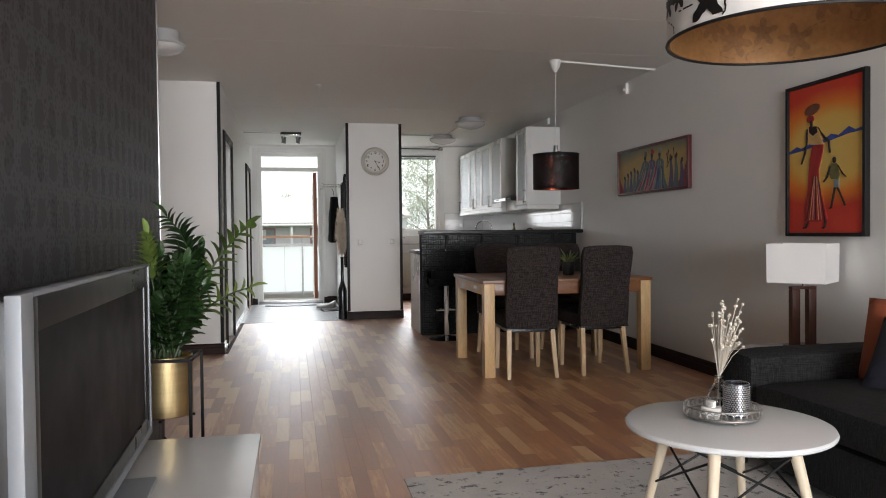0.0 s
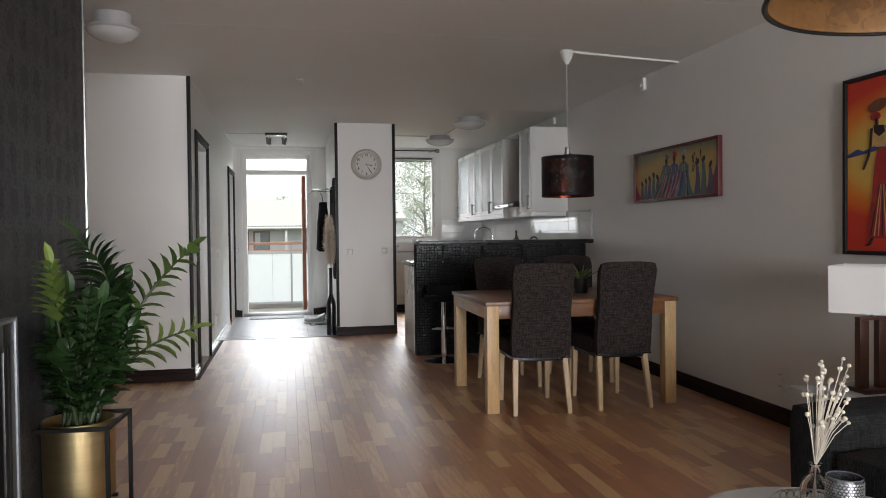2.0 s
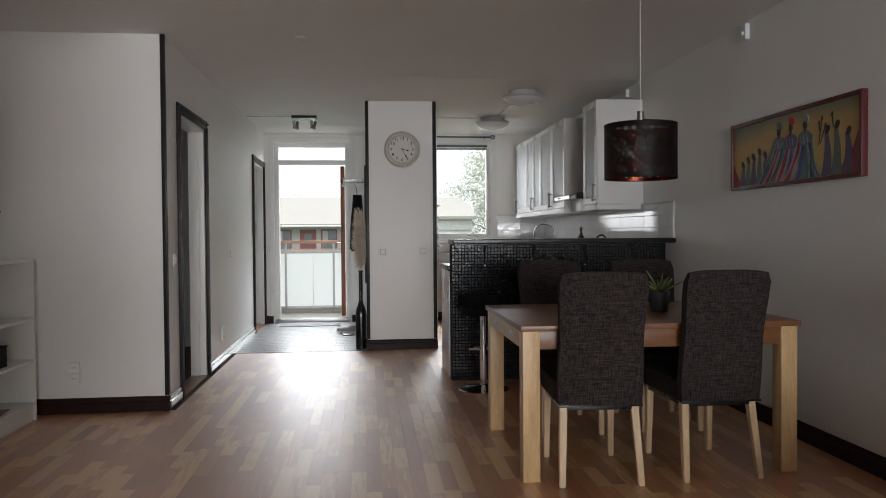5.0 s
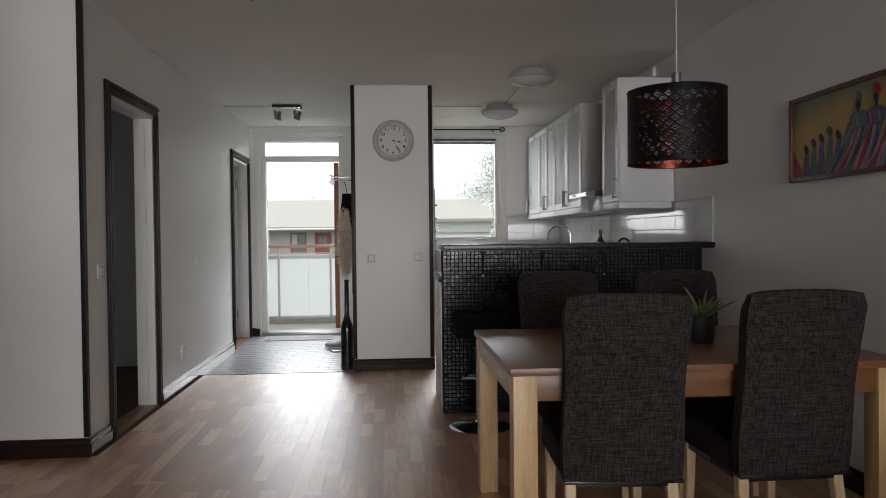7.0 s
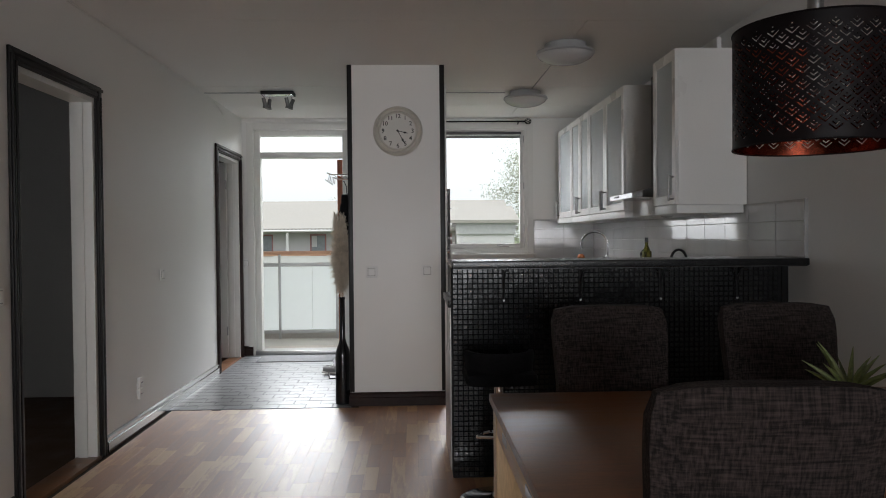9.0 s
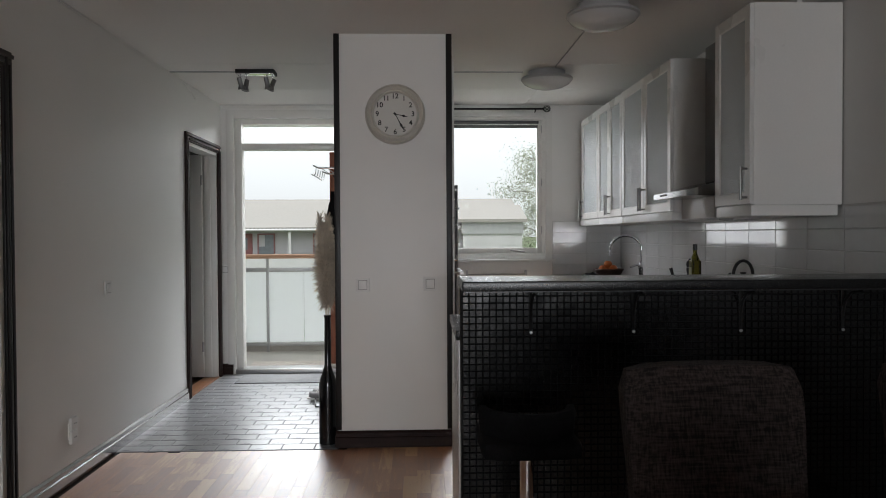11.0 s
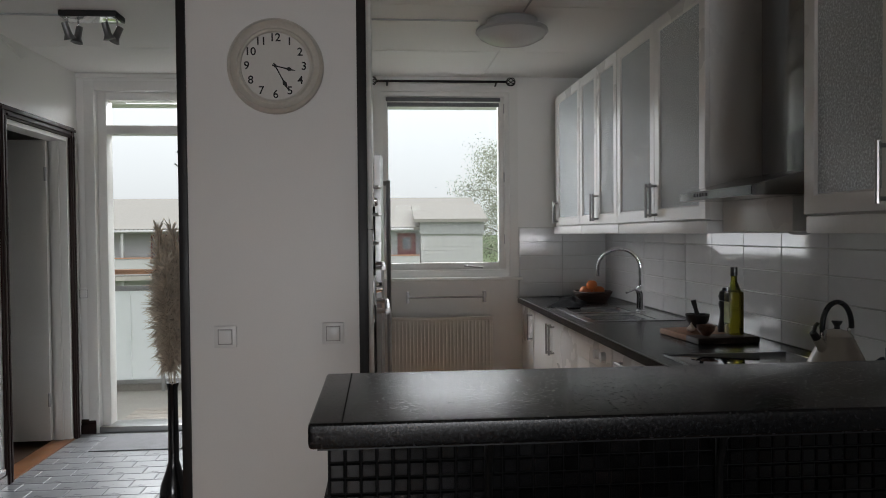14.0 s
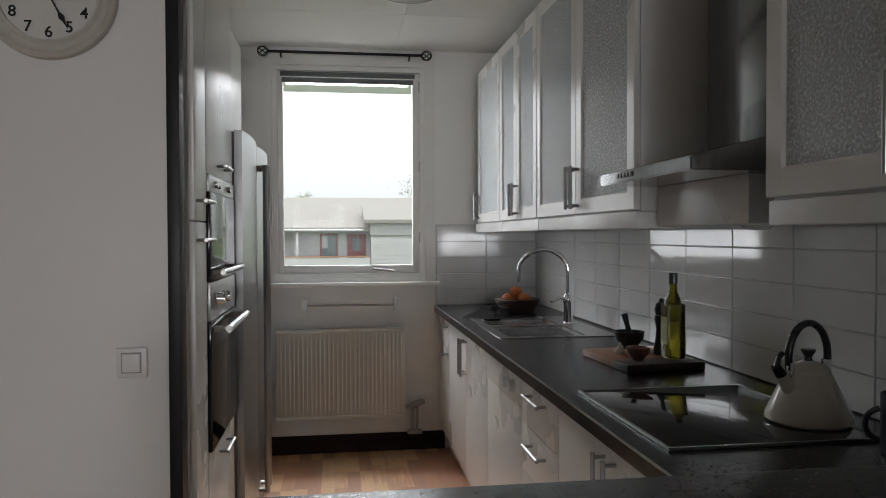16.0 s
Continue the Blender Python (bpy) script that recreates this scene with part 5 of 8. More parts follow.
part("ceiling_cup", lathe(bmesh.new(), [(0, H - 0.105), (0.012, H - 0.10), (0.035, H - 0.06), (0.047, H - 0.02), (0.047, H - 0.002), (0, H - 0.002)], 28), M["wax"], pl, "white ceiling cup")
cd = thing("cable_duct", (0, 0, H), 0, "thin white cable duct on the ceiling", "cable")
part("duct", tube(bmesh.new(), [(2.82, 6.29, -0.009), (3.3, 6.38, -0.009), (3.758, 6.46, -0.009)], 0.008, 6), M["wax"], cd)

# ---- kitchen ----
M["unit"] = material("white_kitchen_front", (0.76, 0.75, 0.725), 0.3, vary=0.03, scale=2, bump=0.03)
M["ripple"] = material("rippled_frosted_glass", (0.50, 0.54, 0.55), 0.26, vary=0.32, scale=150, fine=260, bump=0.9, depth=0.006, spec=0.7)
M["sink"] = material("stainless_sink", (0.42, 0.42, 0.42), 0.2, 1.0, vary=0.1, scale=6, fine=200, bump=0.03)
M["hob_glass"] = material("black_hob_glass", (0.006, 0.006, 0.007), 0.05, vary=0.05, bump=0)
M["oven_glass"] = material("dark_oven_glass", (0.012, 0.012, 0.013), 0.08, vary=0.05, bump=0)
M["cream"] = material("cream_enamel", (0.62, 0.58, 0.50), 0.15, vary=0.03, bump=0)
M["oil"] = clear_glass("green_bottle_glass", 0.02, (0.27, 0.24, 0.02))
M["board"] = material("walnut_chopping_board", (0.22, 0.10, 0.045), 0.5, vary=0.35, scale=5, fine=40, stretch=(8, 1, 8))
M["board_dark"] = material("dark_board_edge", (0.03, 0.016, 0.011), 0.5, vary=0.3, scale=8)
M["bowl_black"] = material("black_stone", (0.012, 0.012, 0.012), 0.5, vary=0.4, scale=30)
M["bowl_wood"] = material("turned_brown_bowl", (0.14, 0.07, 0.045), 0.5, vary=0.3, scale=20)
M["orange"] = material("orange_peel", (0.46, 0.12, 0.02), 0.45, vary=0.2, scale=20, fine=220, bump=0.4)
M["basket"] = material("dark_wicker", (0.045, 0.022, 0.015), 0.6, vary=0.4, scale=40)
M["black_cloth"] = material("black_tea_towel", (0.010, 0.010, 0.011), 0.95, vary=0.4, scale=30, bump=0.6, spec=0.1)
M["plafond"] = material("opal_glass_shade", (0.62, 0.62, 0.61), 0.18, vary=0.03, bump=0)
M["plafond_rim"] = material("grey_lamp_rim", (0.42, 0.42, 0.42), 0.4, vary=0.05)
M["radiator"] = material("cream_radiator_enamel", (0.66, 0.64, 0.59), 0.35, vary=0.04)

# breakfast bar
solid("wall_bar", boxes((2.0, 8.326, 0, 3.725, 8.44, 1.084), (3.725, 8.318, 0, 3.76, 8.44, 1.084)), M["grout"], "half-height bar wall under a black counter", "wall")
bc = thing("bar_counter", (1.99, 8.10, 1.085), 0, "black speckled breakfast bar counter with rounded edge", "counter")
part("slab", box(bmesh.new(), 0.0, 0.0, 0.004, 1.767, 0.365, 0.04, 0.008, 3), M["counter"], bc)
part("underside", box(bmesh.new(), 0.012, 0.012, 0.0, 1.76, 0.355, 0.0038), M["black_plastic"], bc)
part("end_seam", box(bmesh.new(), 0.045, 0.008, 0.0401, 0.047, 0.357, 0.0405), M["grout"], bc, "fine seam across the end")
for x in (2.266, 2.664, 3.083, 3.486):
    br = thing("bracket", (x, 8.317, 0.92), 0, "black curved metal bracket under the bar counter", "bracket", "brackets under the bar")
    bm = bmesh.new()
    tube(bm, [(0, -0.002, 0.0), (0, -0.004, 0.06), (0, -0.02, 0.11), (0, -0.06, 0.145), (0, -0.14, 0.158)], 0.006, 8)
    part("arm", bm, M["black_metal"], br)
    part("plate", box(bmesh.new(), -0.007, -0.003, -0.012, 0.007, -0.0005, 0.15, 0.001), M["black_metal"], br)
    part("screw", cyl(bmesh.new(), (0, -0.007, -0.005), (0, -0.004, -0.005), 0.006, seg=12), M["steel"], br)

# peninsula unit behind the bar
pc = thing("base_cabinet", (1.993, 8.445, 0), 0, "white base cabinet with end panel behind the bar", "cabinet")
part("body", box(bmesh.new(), 0.02, 0.0, 0.08, 1.085, 0.58, 0.866, 0.002), M["unit"], pc)
part("end_panel", box(bmesh.new(), 0.0, 0.0, 0.005, 0.0195, 0.59, 0.866, 0.002), M["unit"], pc, "white end panel")
part("plinth", box(bmesh.new(), 0.02, 0.02, 0.001, 1.09, 0.54, 0.08), M["black_plastic"], pc)
for k in range(2):
    dd = part("door", box(bmesh.new(), 0.022 + 0.53 * k, 0.581, 0.085, 0.548 + 0.53 * k, 0.599, 0.862, 0.002), M["unit"], pc)
solid("worktop", box(bmesh.new(), 1.984, 8.442, 0.868, 3.0865, 9.06, 0.908, 0.006), M["counter"], "black laminate worktop behind the bar", "worktop", kind="")


def bow_handle(bm, p0, p1, out, r=0.0055):
    """A bar handle on two feet."""
    p0, p1, out = Vector(p0), Vector(p1), Vector(out)
    d = (p1 - p0).normalized() * 0.012
    tube(bm, [p0, p0 + out], r, 8), tube(bm, [p1, p1 + out], r, 8)
    tube(bm, [p0 + out - d, p1 + out + d], r * 1.15, 8)
    return bm


FX = 3.122
OUT = (-0.032, 0, 0)


def base_unit(y0, y1, label, fronts, name="base_cabinet", top=None):
    """fronts: rows of (y0, y1, z0, z1, handle) in unit coordinates."""
    c = thing(name, (FX, y0, 0), 0, label, "cabinet" if name == "base_cabinet" else "dishwasher", "base units along the wall" if name == "base_cabinet" else "")
    w = y1 - y0
    part("body", box(bmesh.new(), 0.02, 0.001, 0.14, 0.618, w - 0.001, 0.868 if top is None else top), M["unit"], c)
    if top is not None:
        ya = 0.001 if name == "dishwasher" else w - 0.018
        part("side_panel", box(bmesh.new(), 0.02, ya, top + 0.0005, 0.618, ya + 0.016, 0.868), M["unit"], c)
    part("plinth", box(bmesh.new(), 0.06, 0.001, 0.001, 0.6, w - 0.001, 0.14), M["unit"], c)
    for a, b, z0, z1, hd in fronts:
        fr = part("drawer_front" if hd == "h" else "door", box(bmesh.new(), 0.0, a + 0.0015, z0, 0.019, b - 0.0015, z1, 0.002), M["unit"], c)
        m = (a + b) / 2
        if hd == "h":
            part("handle", bow_handle(bmesh.new(), (0, m - 0.08, z1 - 0.05), (0, m + 0.08, z1 - 0.05), OUT), M["steel"], fr, "brushed steel bar handle")
        elif hd in ("l", "r"):
            yy = a + 0.035 if hd == "l" else b - 0.035
            part("handle", bow_handle(bmesh.new(), (0, yy, z1 - 0.21), (0, yy, z1 - 0.05), OUT), M["steel"], fr, "brushed steel bar handle")
    return c


base_unit(9.065, 9.895, "white base cabinet with two doors under the hob", [(0.0, 0.415, 0.145, 0.864, "r"), (0.415, 0.83, 0.145, 0.864, "l")])
base_unit(9.90, 10.33, "white drawer unit with steel bar handles", [(0, 0.43, 0.70, 0.864, "h"), (0, 0.43, 0.535, 0.697, "h"), (0, 0.43, 0.34, 0.532, "h"), (0, 0.43, 0.145, 0.337, "h")])
base_unit(10.935, 12.05, "white sink cabinet with two doors", [(0, 0.555, 0.145, 0.864, "r"), (0.555, 1.113, 0.145, 0.864, "l")], top=0.74)
base_unit(12.055, 12.445, "narrow white corner cabinet", [(0, 0.39, 0.145, 0.864, "l")])
dw = base_unit(10.335, 10.93, "white dishwasher with round knob in the worktop run", [(0, 0.593, 0.145, 0.735, "")], "dishwasher", 0.74)
part("control_panel", box(bmesh.new(), -0.004, 0.002, 0.738, 0.019, 0.592, 0.864, 0.004), M["unit"], dw)
for y in (0.10, 0.20):
    part("knob", cyl(bmesh.new(), (-0.004, y, 0.80), (-0.026, y, 0.80), 0.026, 0.021, 24), M["lacquer"], dw, "white round knob")
part("grip", box(bmesh.new(), -0.006, 0.30, 0.775, -0.003, 0.50, 0.825, 0.001), M["unit"], dw)
# worktop of the wall run, with a hole for the sink
wt = thing("worktop", (0, 0, 0.87), 0, "black laminate worktop along the wall with a sink cut-out", "worktop")
for r in ((3.088, 8.445, 0, 3.757, 10.87, 0.04), (3.088, 10.87, 0, 3.165, 11.66, 0.04), (3.69, 10.87, 0, 3.757, 11.66, 0.04), (3.088, 11.66, 0, 3.757, 12.447, 0.04)):
    part("slab", box(bmesh.new(), *r), M["counter"], wt)
solid("trim_worktop", box(bmesh.new(), 3.0845, 9.06, 0.906, 3.0875, 12.447, 0.9125, 0.001), M["steel"], "thin bright edge strip along the worktop", "trim")

# sink and tap
sk = thing("sink", (3.425, 11.265, 0.91), 0, "stainless steel sink with two bowls set in the worktop", "sink")
bm = bmesh.new()


def bowl(bm, x0, y0, x1, y1, depth):
    vs = []
    for k, z in ((0.0, 0.0), (0.012, -0.01), (0.02, -depth + 0.02), (0.045, -depth)):
        vs.append([bm.verts.new(p) for p in ((x0 + k, y0 + k, z), (x1 - k, y0 + k, z), (x1 - k, y1 - k, z), (x0 + k, y1 - k, z))])
    for a, b in zip(vs, vs[1:]):
        for i in range(4):
            bm.faces.new((a[i], a[(i + 1) % 4], b[(i + 1) % 4], b[i]))
    bm.faces.new(vs[-1])


part("rim", boxes((-0.26, -0.395, 0.0, -0.215, 0.395, 0.004), (0.13, -0.395, 0.0, 0.265, 0.395, 0.004), (-0.215, -0.395, 0.0, 0.13, -0.35, 0.004), (-0.215, 0.35, 0.0, 0.13, 0.395, 0.004), (-0.215, 0.0, 0.0, 0.13, 0.05, 0.004)), M["sink"], sk)
bm = bmesh.new()
bowl(bm, -0.215, -0.35, 0.13, 0.0, 0.16)
part("bowl", bm, M["sink"], sk)
bm = bmesh.new()
bowl(bm, -0.215, 0.05, 0.13, 0.35, 0.15)
part("bowl", bm, M["sink"], sk)
for k in range(4):
    part("overflow_slot", box(bmesh.new(), 0.114, -0.20 + 0.018 * k, -0.07, 0.119, -0.192 + 0.018 * k, -0.035), M["grout"], sk)
tp = thing("tap", (3.60, 11.30, 0.914), 0, "chrome swan-neck kitchen tap beside the sink", "tap")
part("base", lathe(bmesh.new(), [(0, 0), (0.028, 0), (0.028, 0.006), (0.022, 0.012), (0.022, 0.10), (0.025, 0.105), (0.025, 0.135), (0.016, 0.15), (0, 0.15)], 28), M["chrome"], tp)
pts = [Vector((0, 0, 0.14)), Vector((0, 0, 0.25))] + [Vector((-0.115, 0.035, 0.255)) + Vector((math.cos(a) * 0.115, -math.cos(a) * 0.035, math.sin(a) * 0.11)) for a in [math.pi * k / 16 for k in range(17)]] + [Vector((-0.232, 0.071, 0.205))]
part("spout", tube(bmesh.new(), pts, 0.0115, 14), M["chrome"], tp)
part("lever", tube(bmesh.new(), [(-0.01, -0.015, 0.12), (-0.05, -0.03, 0.135), (-0.10, -0.045, 0.115)], [0.012, 0.009, 0.007], 10), M["chrome"], tp)

# hob
hb = thing("hob", (3.39, 9.51, 0.911), 0, "black glass hob with a thin steel rim set in the worktop", "hob")
part("glass", box(bmesh.new(), -0.236, -0.281, 0.0, 0.236, 0.281, 0.005, 0.001), M["hob_glass"], hb)
part("rim", boxes((-0.242, -0.287, 0.0, -0.236, 0.287, 0.0065), (0.236, -0.287, 0.0, 0.242, 0.287, 0.0065), (-0.236, -0.287, 0.0, 0.236, -0.281, 0.0065), (-0.236, 0.281, 0.0, 0.236, 0.287, 0.0065)), M["steel"], hb)

# kettle
kt = thing("kettle", (3.567, 9.385, 0.917), 14, "cream enamel kettle with black arched handle on the hob", "kettle")
part("body", lathe(bmesh.new(), [(0, 0), (0.096, 0), (0.101, 0.006), (0.1, 0.022), (0.055, 0.125), (0.05, 0.132), (0.0, 0.134)], 48), M["cream"], kt)
lid = part("lid", lathe(bmesh.new(), [(0.052, 0.13), (0.051, 0.137), (0.035, 0.152), (0.012, 0.16), (0, 0.161)], 40), M["cream"], kt)
part("lid_knob", lathe(bmesh.new(), [(0.011, 0.158), (0.009, 0.17), (0.018, 0.186), (0.017, 0.191), (0, 0.191)], 24), M["black_plastic"], lid)
bm = bmesh.new()
hp = arc((0, 0, 0.17), 0.066, -12, 192, 20)
hp = [Vector((p.x, p.y, 0.17 + (p.z - 0.17) * 1.35)) for p in hp]
tube(bm, hp, 0.0095, 12)
part("handle", bm, M["black_plastic"], kt, "black arched handle")
for s in (-1, 1):
    part("handle_mount", box(bmesh.new(), s * 0.062 - 0.008, -0.01, 0.118, s * 0.062 + 0.008, 0.01, 0.16, 0.003), M["chrome"], kt)
part("spout", cyl(bmesh.new(), (-0.06, 0, 0.09), (-0.095, 0, 0.135), 0.02, 0.013, 20), M["cream"], kt)
bm = cyl(bmesh.new(), (-0.09, 0, 0.13), (-0.108, 0, 0.153), 0.015, 0.012, 16)
tube(bm, [(-0.105, 0, 0.15), (-0.098, 0, 0.175), (-0.085, 0, 0.185)], 0.007, 8)
part("whistle", bm, M["black_plastic"], kt)

kt.scale = (0.93, 0.93, 0.88)
mg = thing("mug", (3.60, 9.125, 0.911), 70, "dark blue-grey mug on the worktop", "mug")
dkb = material("dark_blue_stoneware", (0.025, 0.032, 0.05), 0.35, vary=0.2)
part("body", lathe(bmesh.new(), [(0, 0), (0.04, 0), (0.043, 0.004), (0.044, 0.12), (0.042, 0.122), (0.039, 0.118), (0.038, 0.008), (0, 0.008)], 32), dkb, mg)
part("handle", tube(bmesh.new(), arc((0, 0.042, 0.06), 0.032, -80, 80, 10, (0, 1, 0), (0, 0, 1)), 0.006, 8), dkb, mg)

# chopping board and what stands on it
cb = thing("chopping_board", (3.515, 10.22, 0.911), 4, "walnut chopping board with a dark end on the worktop", "chopping board")
part("board", box(bmesh.new(), -0.135, -0.06, 0.0, 0.14, 0.19, 0.026, 0.004), M["board"], cb)
part("dark_end", box(bmesh.new(), -0.135, -0.17, 0.0, 0.14, -0.06, 0.026, 0.004), M["board_dark"], cb, "dark stained end")
ob = thing("oil_bottle", (3.59, 10.135, 0.938), 0, "green glass bottle of olive oil with dark cap", "bottle")
bm = box(bmesh.new(), -0.031, -0.031, 0, 0.031, 0.031, 0.185, 0.01, 3)
lathe(bm, [(0.03, 0.18), (0.022, 0.205), (0.0135, 0.225), (0.0125, 0.255), (0, 0.255)], 24)
part("glass", bm, M["oil"], ob)
part("cap", lathe(bmesh.new(), [(0, 0.288), (0.014, 0.287), (0.015, 0.25), (0, 0.25)], 20), M["black_plastic"], ob, "black cap")
part("paper_label", boxes((-0.0318, -0.024, 0.05, -0.0312, 0.024, 0.14)), material("olive_paper_label", (0.30, 0.30, 0.14), 0.7, vary=0.3, scale=30), ob, "worn olive paper label")
pm = thing("pepper_mill", (3.59, 10.225, 0.938), 0, "black turned pepper mill", "mill")
part("body", lathe(bmesh.new(), [(0, 0), (0.027, 0), (0.027, 0.02), (0.02, 0.06), (0.018, 0.09), (0.024, 0.12), (0.022, 0.135), (0, 0.135)], 28), M["black_plastic"], pm)
part("head", lathe(bmesh.new(), [(0, 0.136), (0.02, 0.137), (0.025, 0.155), (0.02, 0.175), (0.008, 0.183), (0.008, 0.192), (0, 0.195)], 28), M["black_plastic"], pm)
mo = thing("mortar", (3.535, 10.375, 0.938), 0, "black stone mortar with pestle", "mortar")
part("bowl", lathe(bmesh.new(), [(0, 0), (0.028, 0), (0.03, 0.006), (0.05, 0.035), (0.054, 0.062), (0.049, 0.062), (0.044, 0.038), (0.02, 0.014), (0, 0.012)], 32), M["bowl_black"], mo)
part("pestle", tube(bmesh.new(), [(0.01, 0, 0.022), (-0.005, 0.005, 0.08), (-0.016, 0.01, 0.125)], [0.015, 0.009, 0.012], 12), M["bowl_black"], mo)
wb = thing("small_bowl", (3.465, 10.13, 0.938), 0, "small turned brown bowl", "bowl")
part("bowl", lathe(bmesh.new(), [(0, 0), (0.018, 0), (0.02, 0.004), (0.036, 0.022), (0.039, 0.042), (0.035, 0.042), (0.03, 0.024), (0.012, 0.010), (0, 0.009)], 32), M["bowl_wood"], wb)
for p, r in (((3.445, 10.24, 0.951), 0.014), ((3.46, 10.27, 0.951), 0.013)):
    gl = thing("garlic_bulb", (p[0], p[1], 0.938), 20, "small pale garlic bulb on the board", "garlic")
    bm = lathe(bmesh.new(), [(0, 0), (r, 0.004), (r * 1.3, 0.012), (r * 0.8, 0.022), (0.003, 0.03), (0.002, 0.038), (0, 0.038)], 14)
    part("bulb", bm, M["dried"], gl)

# fruit basket and towel
fb = thing("fruit_basket", (3.50, 11.93, 0.911), 0, "dark wicker basket with oranges on the worktop", "basket")
part("weave", lathe(bmesh.new(), [(0, 0), (0.08, 0), (0.085, 0.004), (0.125, 0.075), (0.121, 0.078), (0.08, 0.012), (0, 0.010)], 40), M["basket"], fb)
bm = bmesh.new()
for k in range(7):
    rr = 0.087 + 0.0062 * k
    pts = [Vector((math.cos(a) * (rr + 0.002 * math.sin(20 * a + k * math.pi)), math.sin(a) * (rr + 0.002 * math.sin(20 * a + k * math.pi)), 0.008 + 0.0105 * k)) for a in [2 * math.pi * i / 60 for i in range(61)]]
    tube(bm, pts, 0.0055, 6)
part("rings", bm, M["basket"], fb)
for i, (x, y, z) in enumerate(((-0.05, 0.01, 0.075), (0.03, -0.04, 0.078), (0.02, 0.05, 0.075), (-0.01, -0.01, 0.115))):
    o = thing("orange", (3.50 + x, 11.93 + y, 0.911 + z - 0.035), 40 * i, "ripe orange in the wicker basket", "orange", "oranges in the basket")
    bm = bmesh.new()
    bmesh.ops.create_uvsphere(bm, u_segments=24, v_segments=16, radius=0.037)
    for v in bm.verts:
        v.co.z = v.co.z * 0.94 - 0.004 * math.exp(-((v.co.x ** 2 + v.co.y ** 2) / 0.0001)) * (1 if v.co.z > 0 else -1) + 0.035
        v.co += v.co.normalized() * 0.0012 * noise.noise(v.co * 60)
    part("peel", bm, M["orange"], o)
    part("stem_end", lathe(bmesh.new(), [(0, 0.0675), (0.003, 0.067), (0.004, 0.064)], 8), M["stalk"], o)
bm = bmesh.new()
g = []
for i in range(25):
    row = []
    for j in range(17):
        u, v = i / 24 - 0.5, j / 16 - 0.5
        h = 0.02 + 0.022 * noise.noise((u * 5, v * 6, 3.3)) + 0.018 * math.exp(-((u * 3) ** 2 + (v * 3) ** 2))
        edge = max(abs(u), abs(v)) * 2
        row.append(bm.verts.new((v * 0.16 + 0.03 * noise.noise((u * 3, 1, 1)), u * 0.30 + 0.02 * noise.noise((v * 3, 5, 1)), max(0.002, h * (1 - edge ** 4)))))
    g.append(row)
for i in range(24):
    for j in range(16):
        bm.faces.new((g[i][j], g[i + 1][j], g[i + 1][j + 1], g[i][j + 1]))
tw = solid("tea_towel", bm, M["black_cloth"], "crumpled black tea towel beside the basket", "towel", kind="")
tw.matrix_basis = pose(3.31, 11.80, 0.911, 0, 0, -25) @ Matrix.Diagonal((1.3, 1.3, 1.2, 1))


# upper cabinets with rippled glass doors
def ring_frame(y0, z0, y1, z1, s, x0, x1):
    """A rectangular frame in one piece, with a chamfer towards the opening."""
    bm = bmesh.new()
    loops = []
    for x, k in ((x1, 0.0), (x0 + 0.002, 0.0), (x0, 0.002), (x0, s - 0.006), (x0 + 0.006, s), (x1, s)):
        loops.append([bm.verts.new((x, y, z)) for y, z in ((y0 + k, z0 + k), (y1 - k, z0 + k), (y1 - k, z1 - k), (y0 + k, z1 - k))])
    for a, b in zip(loops, loops[1:] + loops[:1]):
        for i in range(4):
            bm.faces.new((a[i], a[(i + 1) % 4], b[(i + 1) % 4], b[i]))
    return bm


def upper_unit(y0, y1, label, doors, x0=3.33, depth=0.425):
    c = thing("wall_cabinet", (x0, y0, 1.37), 0, label, "cabinet", "wall cabinets with glass doors")
    w = y1 - y0
    part("body", box(bmesh.new(), 0.02, 0.0005, 0.05, depth, w - 0.0005, 0.96, 0.002), M["unit"], c)
    part("light_rail", box(bmesh.new(), 0.008, 0.0005, 0.0, depth - 0.02, w - 0.0005, 0.0495, 0.003), M["unit"], c, "white light rail")
    for a, b, hd in doors:
        s = 0.058
        bm = ring_frame(a + 0.0015, 0.055, b - 0.0015, 0.957, s, 0.0, 0.019)
        d = part("door", bm, M["unit"], c)
        part("glass_panel", box(bmesh.new(), 0.007, a + s - 0.004, 0.055 + s, 0.012, b - s + 0.004, 0.957 - s + 0.004), M["ripple"], d, "rippled frosted glass panel")
        yy = a + 0.028 if hd == "l" else b - 0.028
        part("handle", bow_handle(bmesh.new(), (0, yy, 0.085), (0, yy, 0.215), (-0.03, 0, 0)), M["steel"], d, "brushed steel bar handle")
    return c


upper_unit(9.84, 10.895, "white wall cabinet with two rippled glass doors", [(0, 0.527, "r"), (0.527, 1.055, "l")])
upper_unit(10.90, 11.62, "white wall cabinet with two narrow rippled glass doors", [(0, 0.36, "r"), (0.36, 0.72, "l")])
upper_unit(11.625, 12.345, "white wall cabinet with one rippled glass door", [(0, 0.60, "r")])
upper_unit(8.785, 9.18, "white wall cabinet with a rippled glass door beside the hood", [(0, 0.395, "l")])

# hood
M["hood_steel"] = material("dark_brushed_hood_steel", (0.24, 0.24, 0.24), 0.11, 1.0, vary=0.04, scale=3, bump=0.005)
hd = thing("cooker_hood", (3.757, 9.563, 1.375), 0, "stainless steel chimney cooker hood over the hob", "hood")
bm = bmesh.new()
prof = [(-0.53, 0.115), (-0.53, 0.145), (-0.29, 0.205), (-0.02, 0.225), (-0.02, 0.115)]
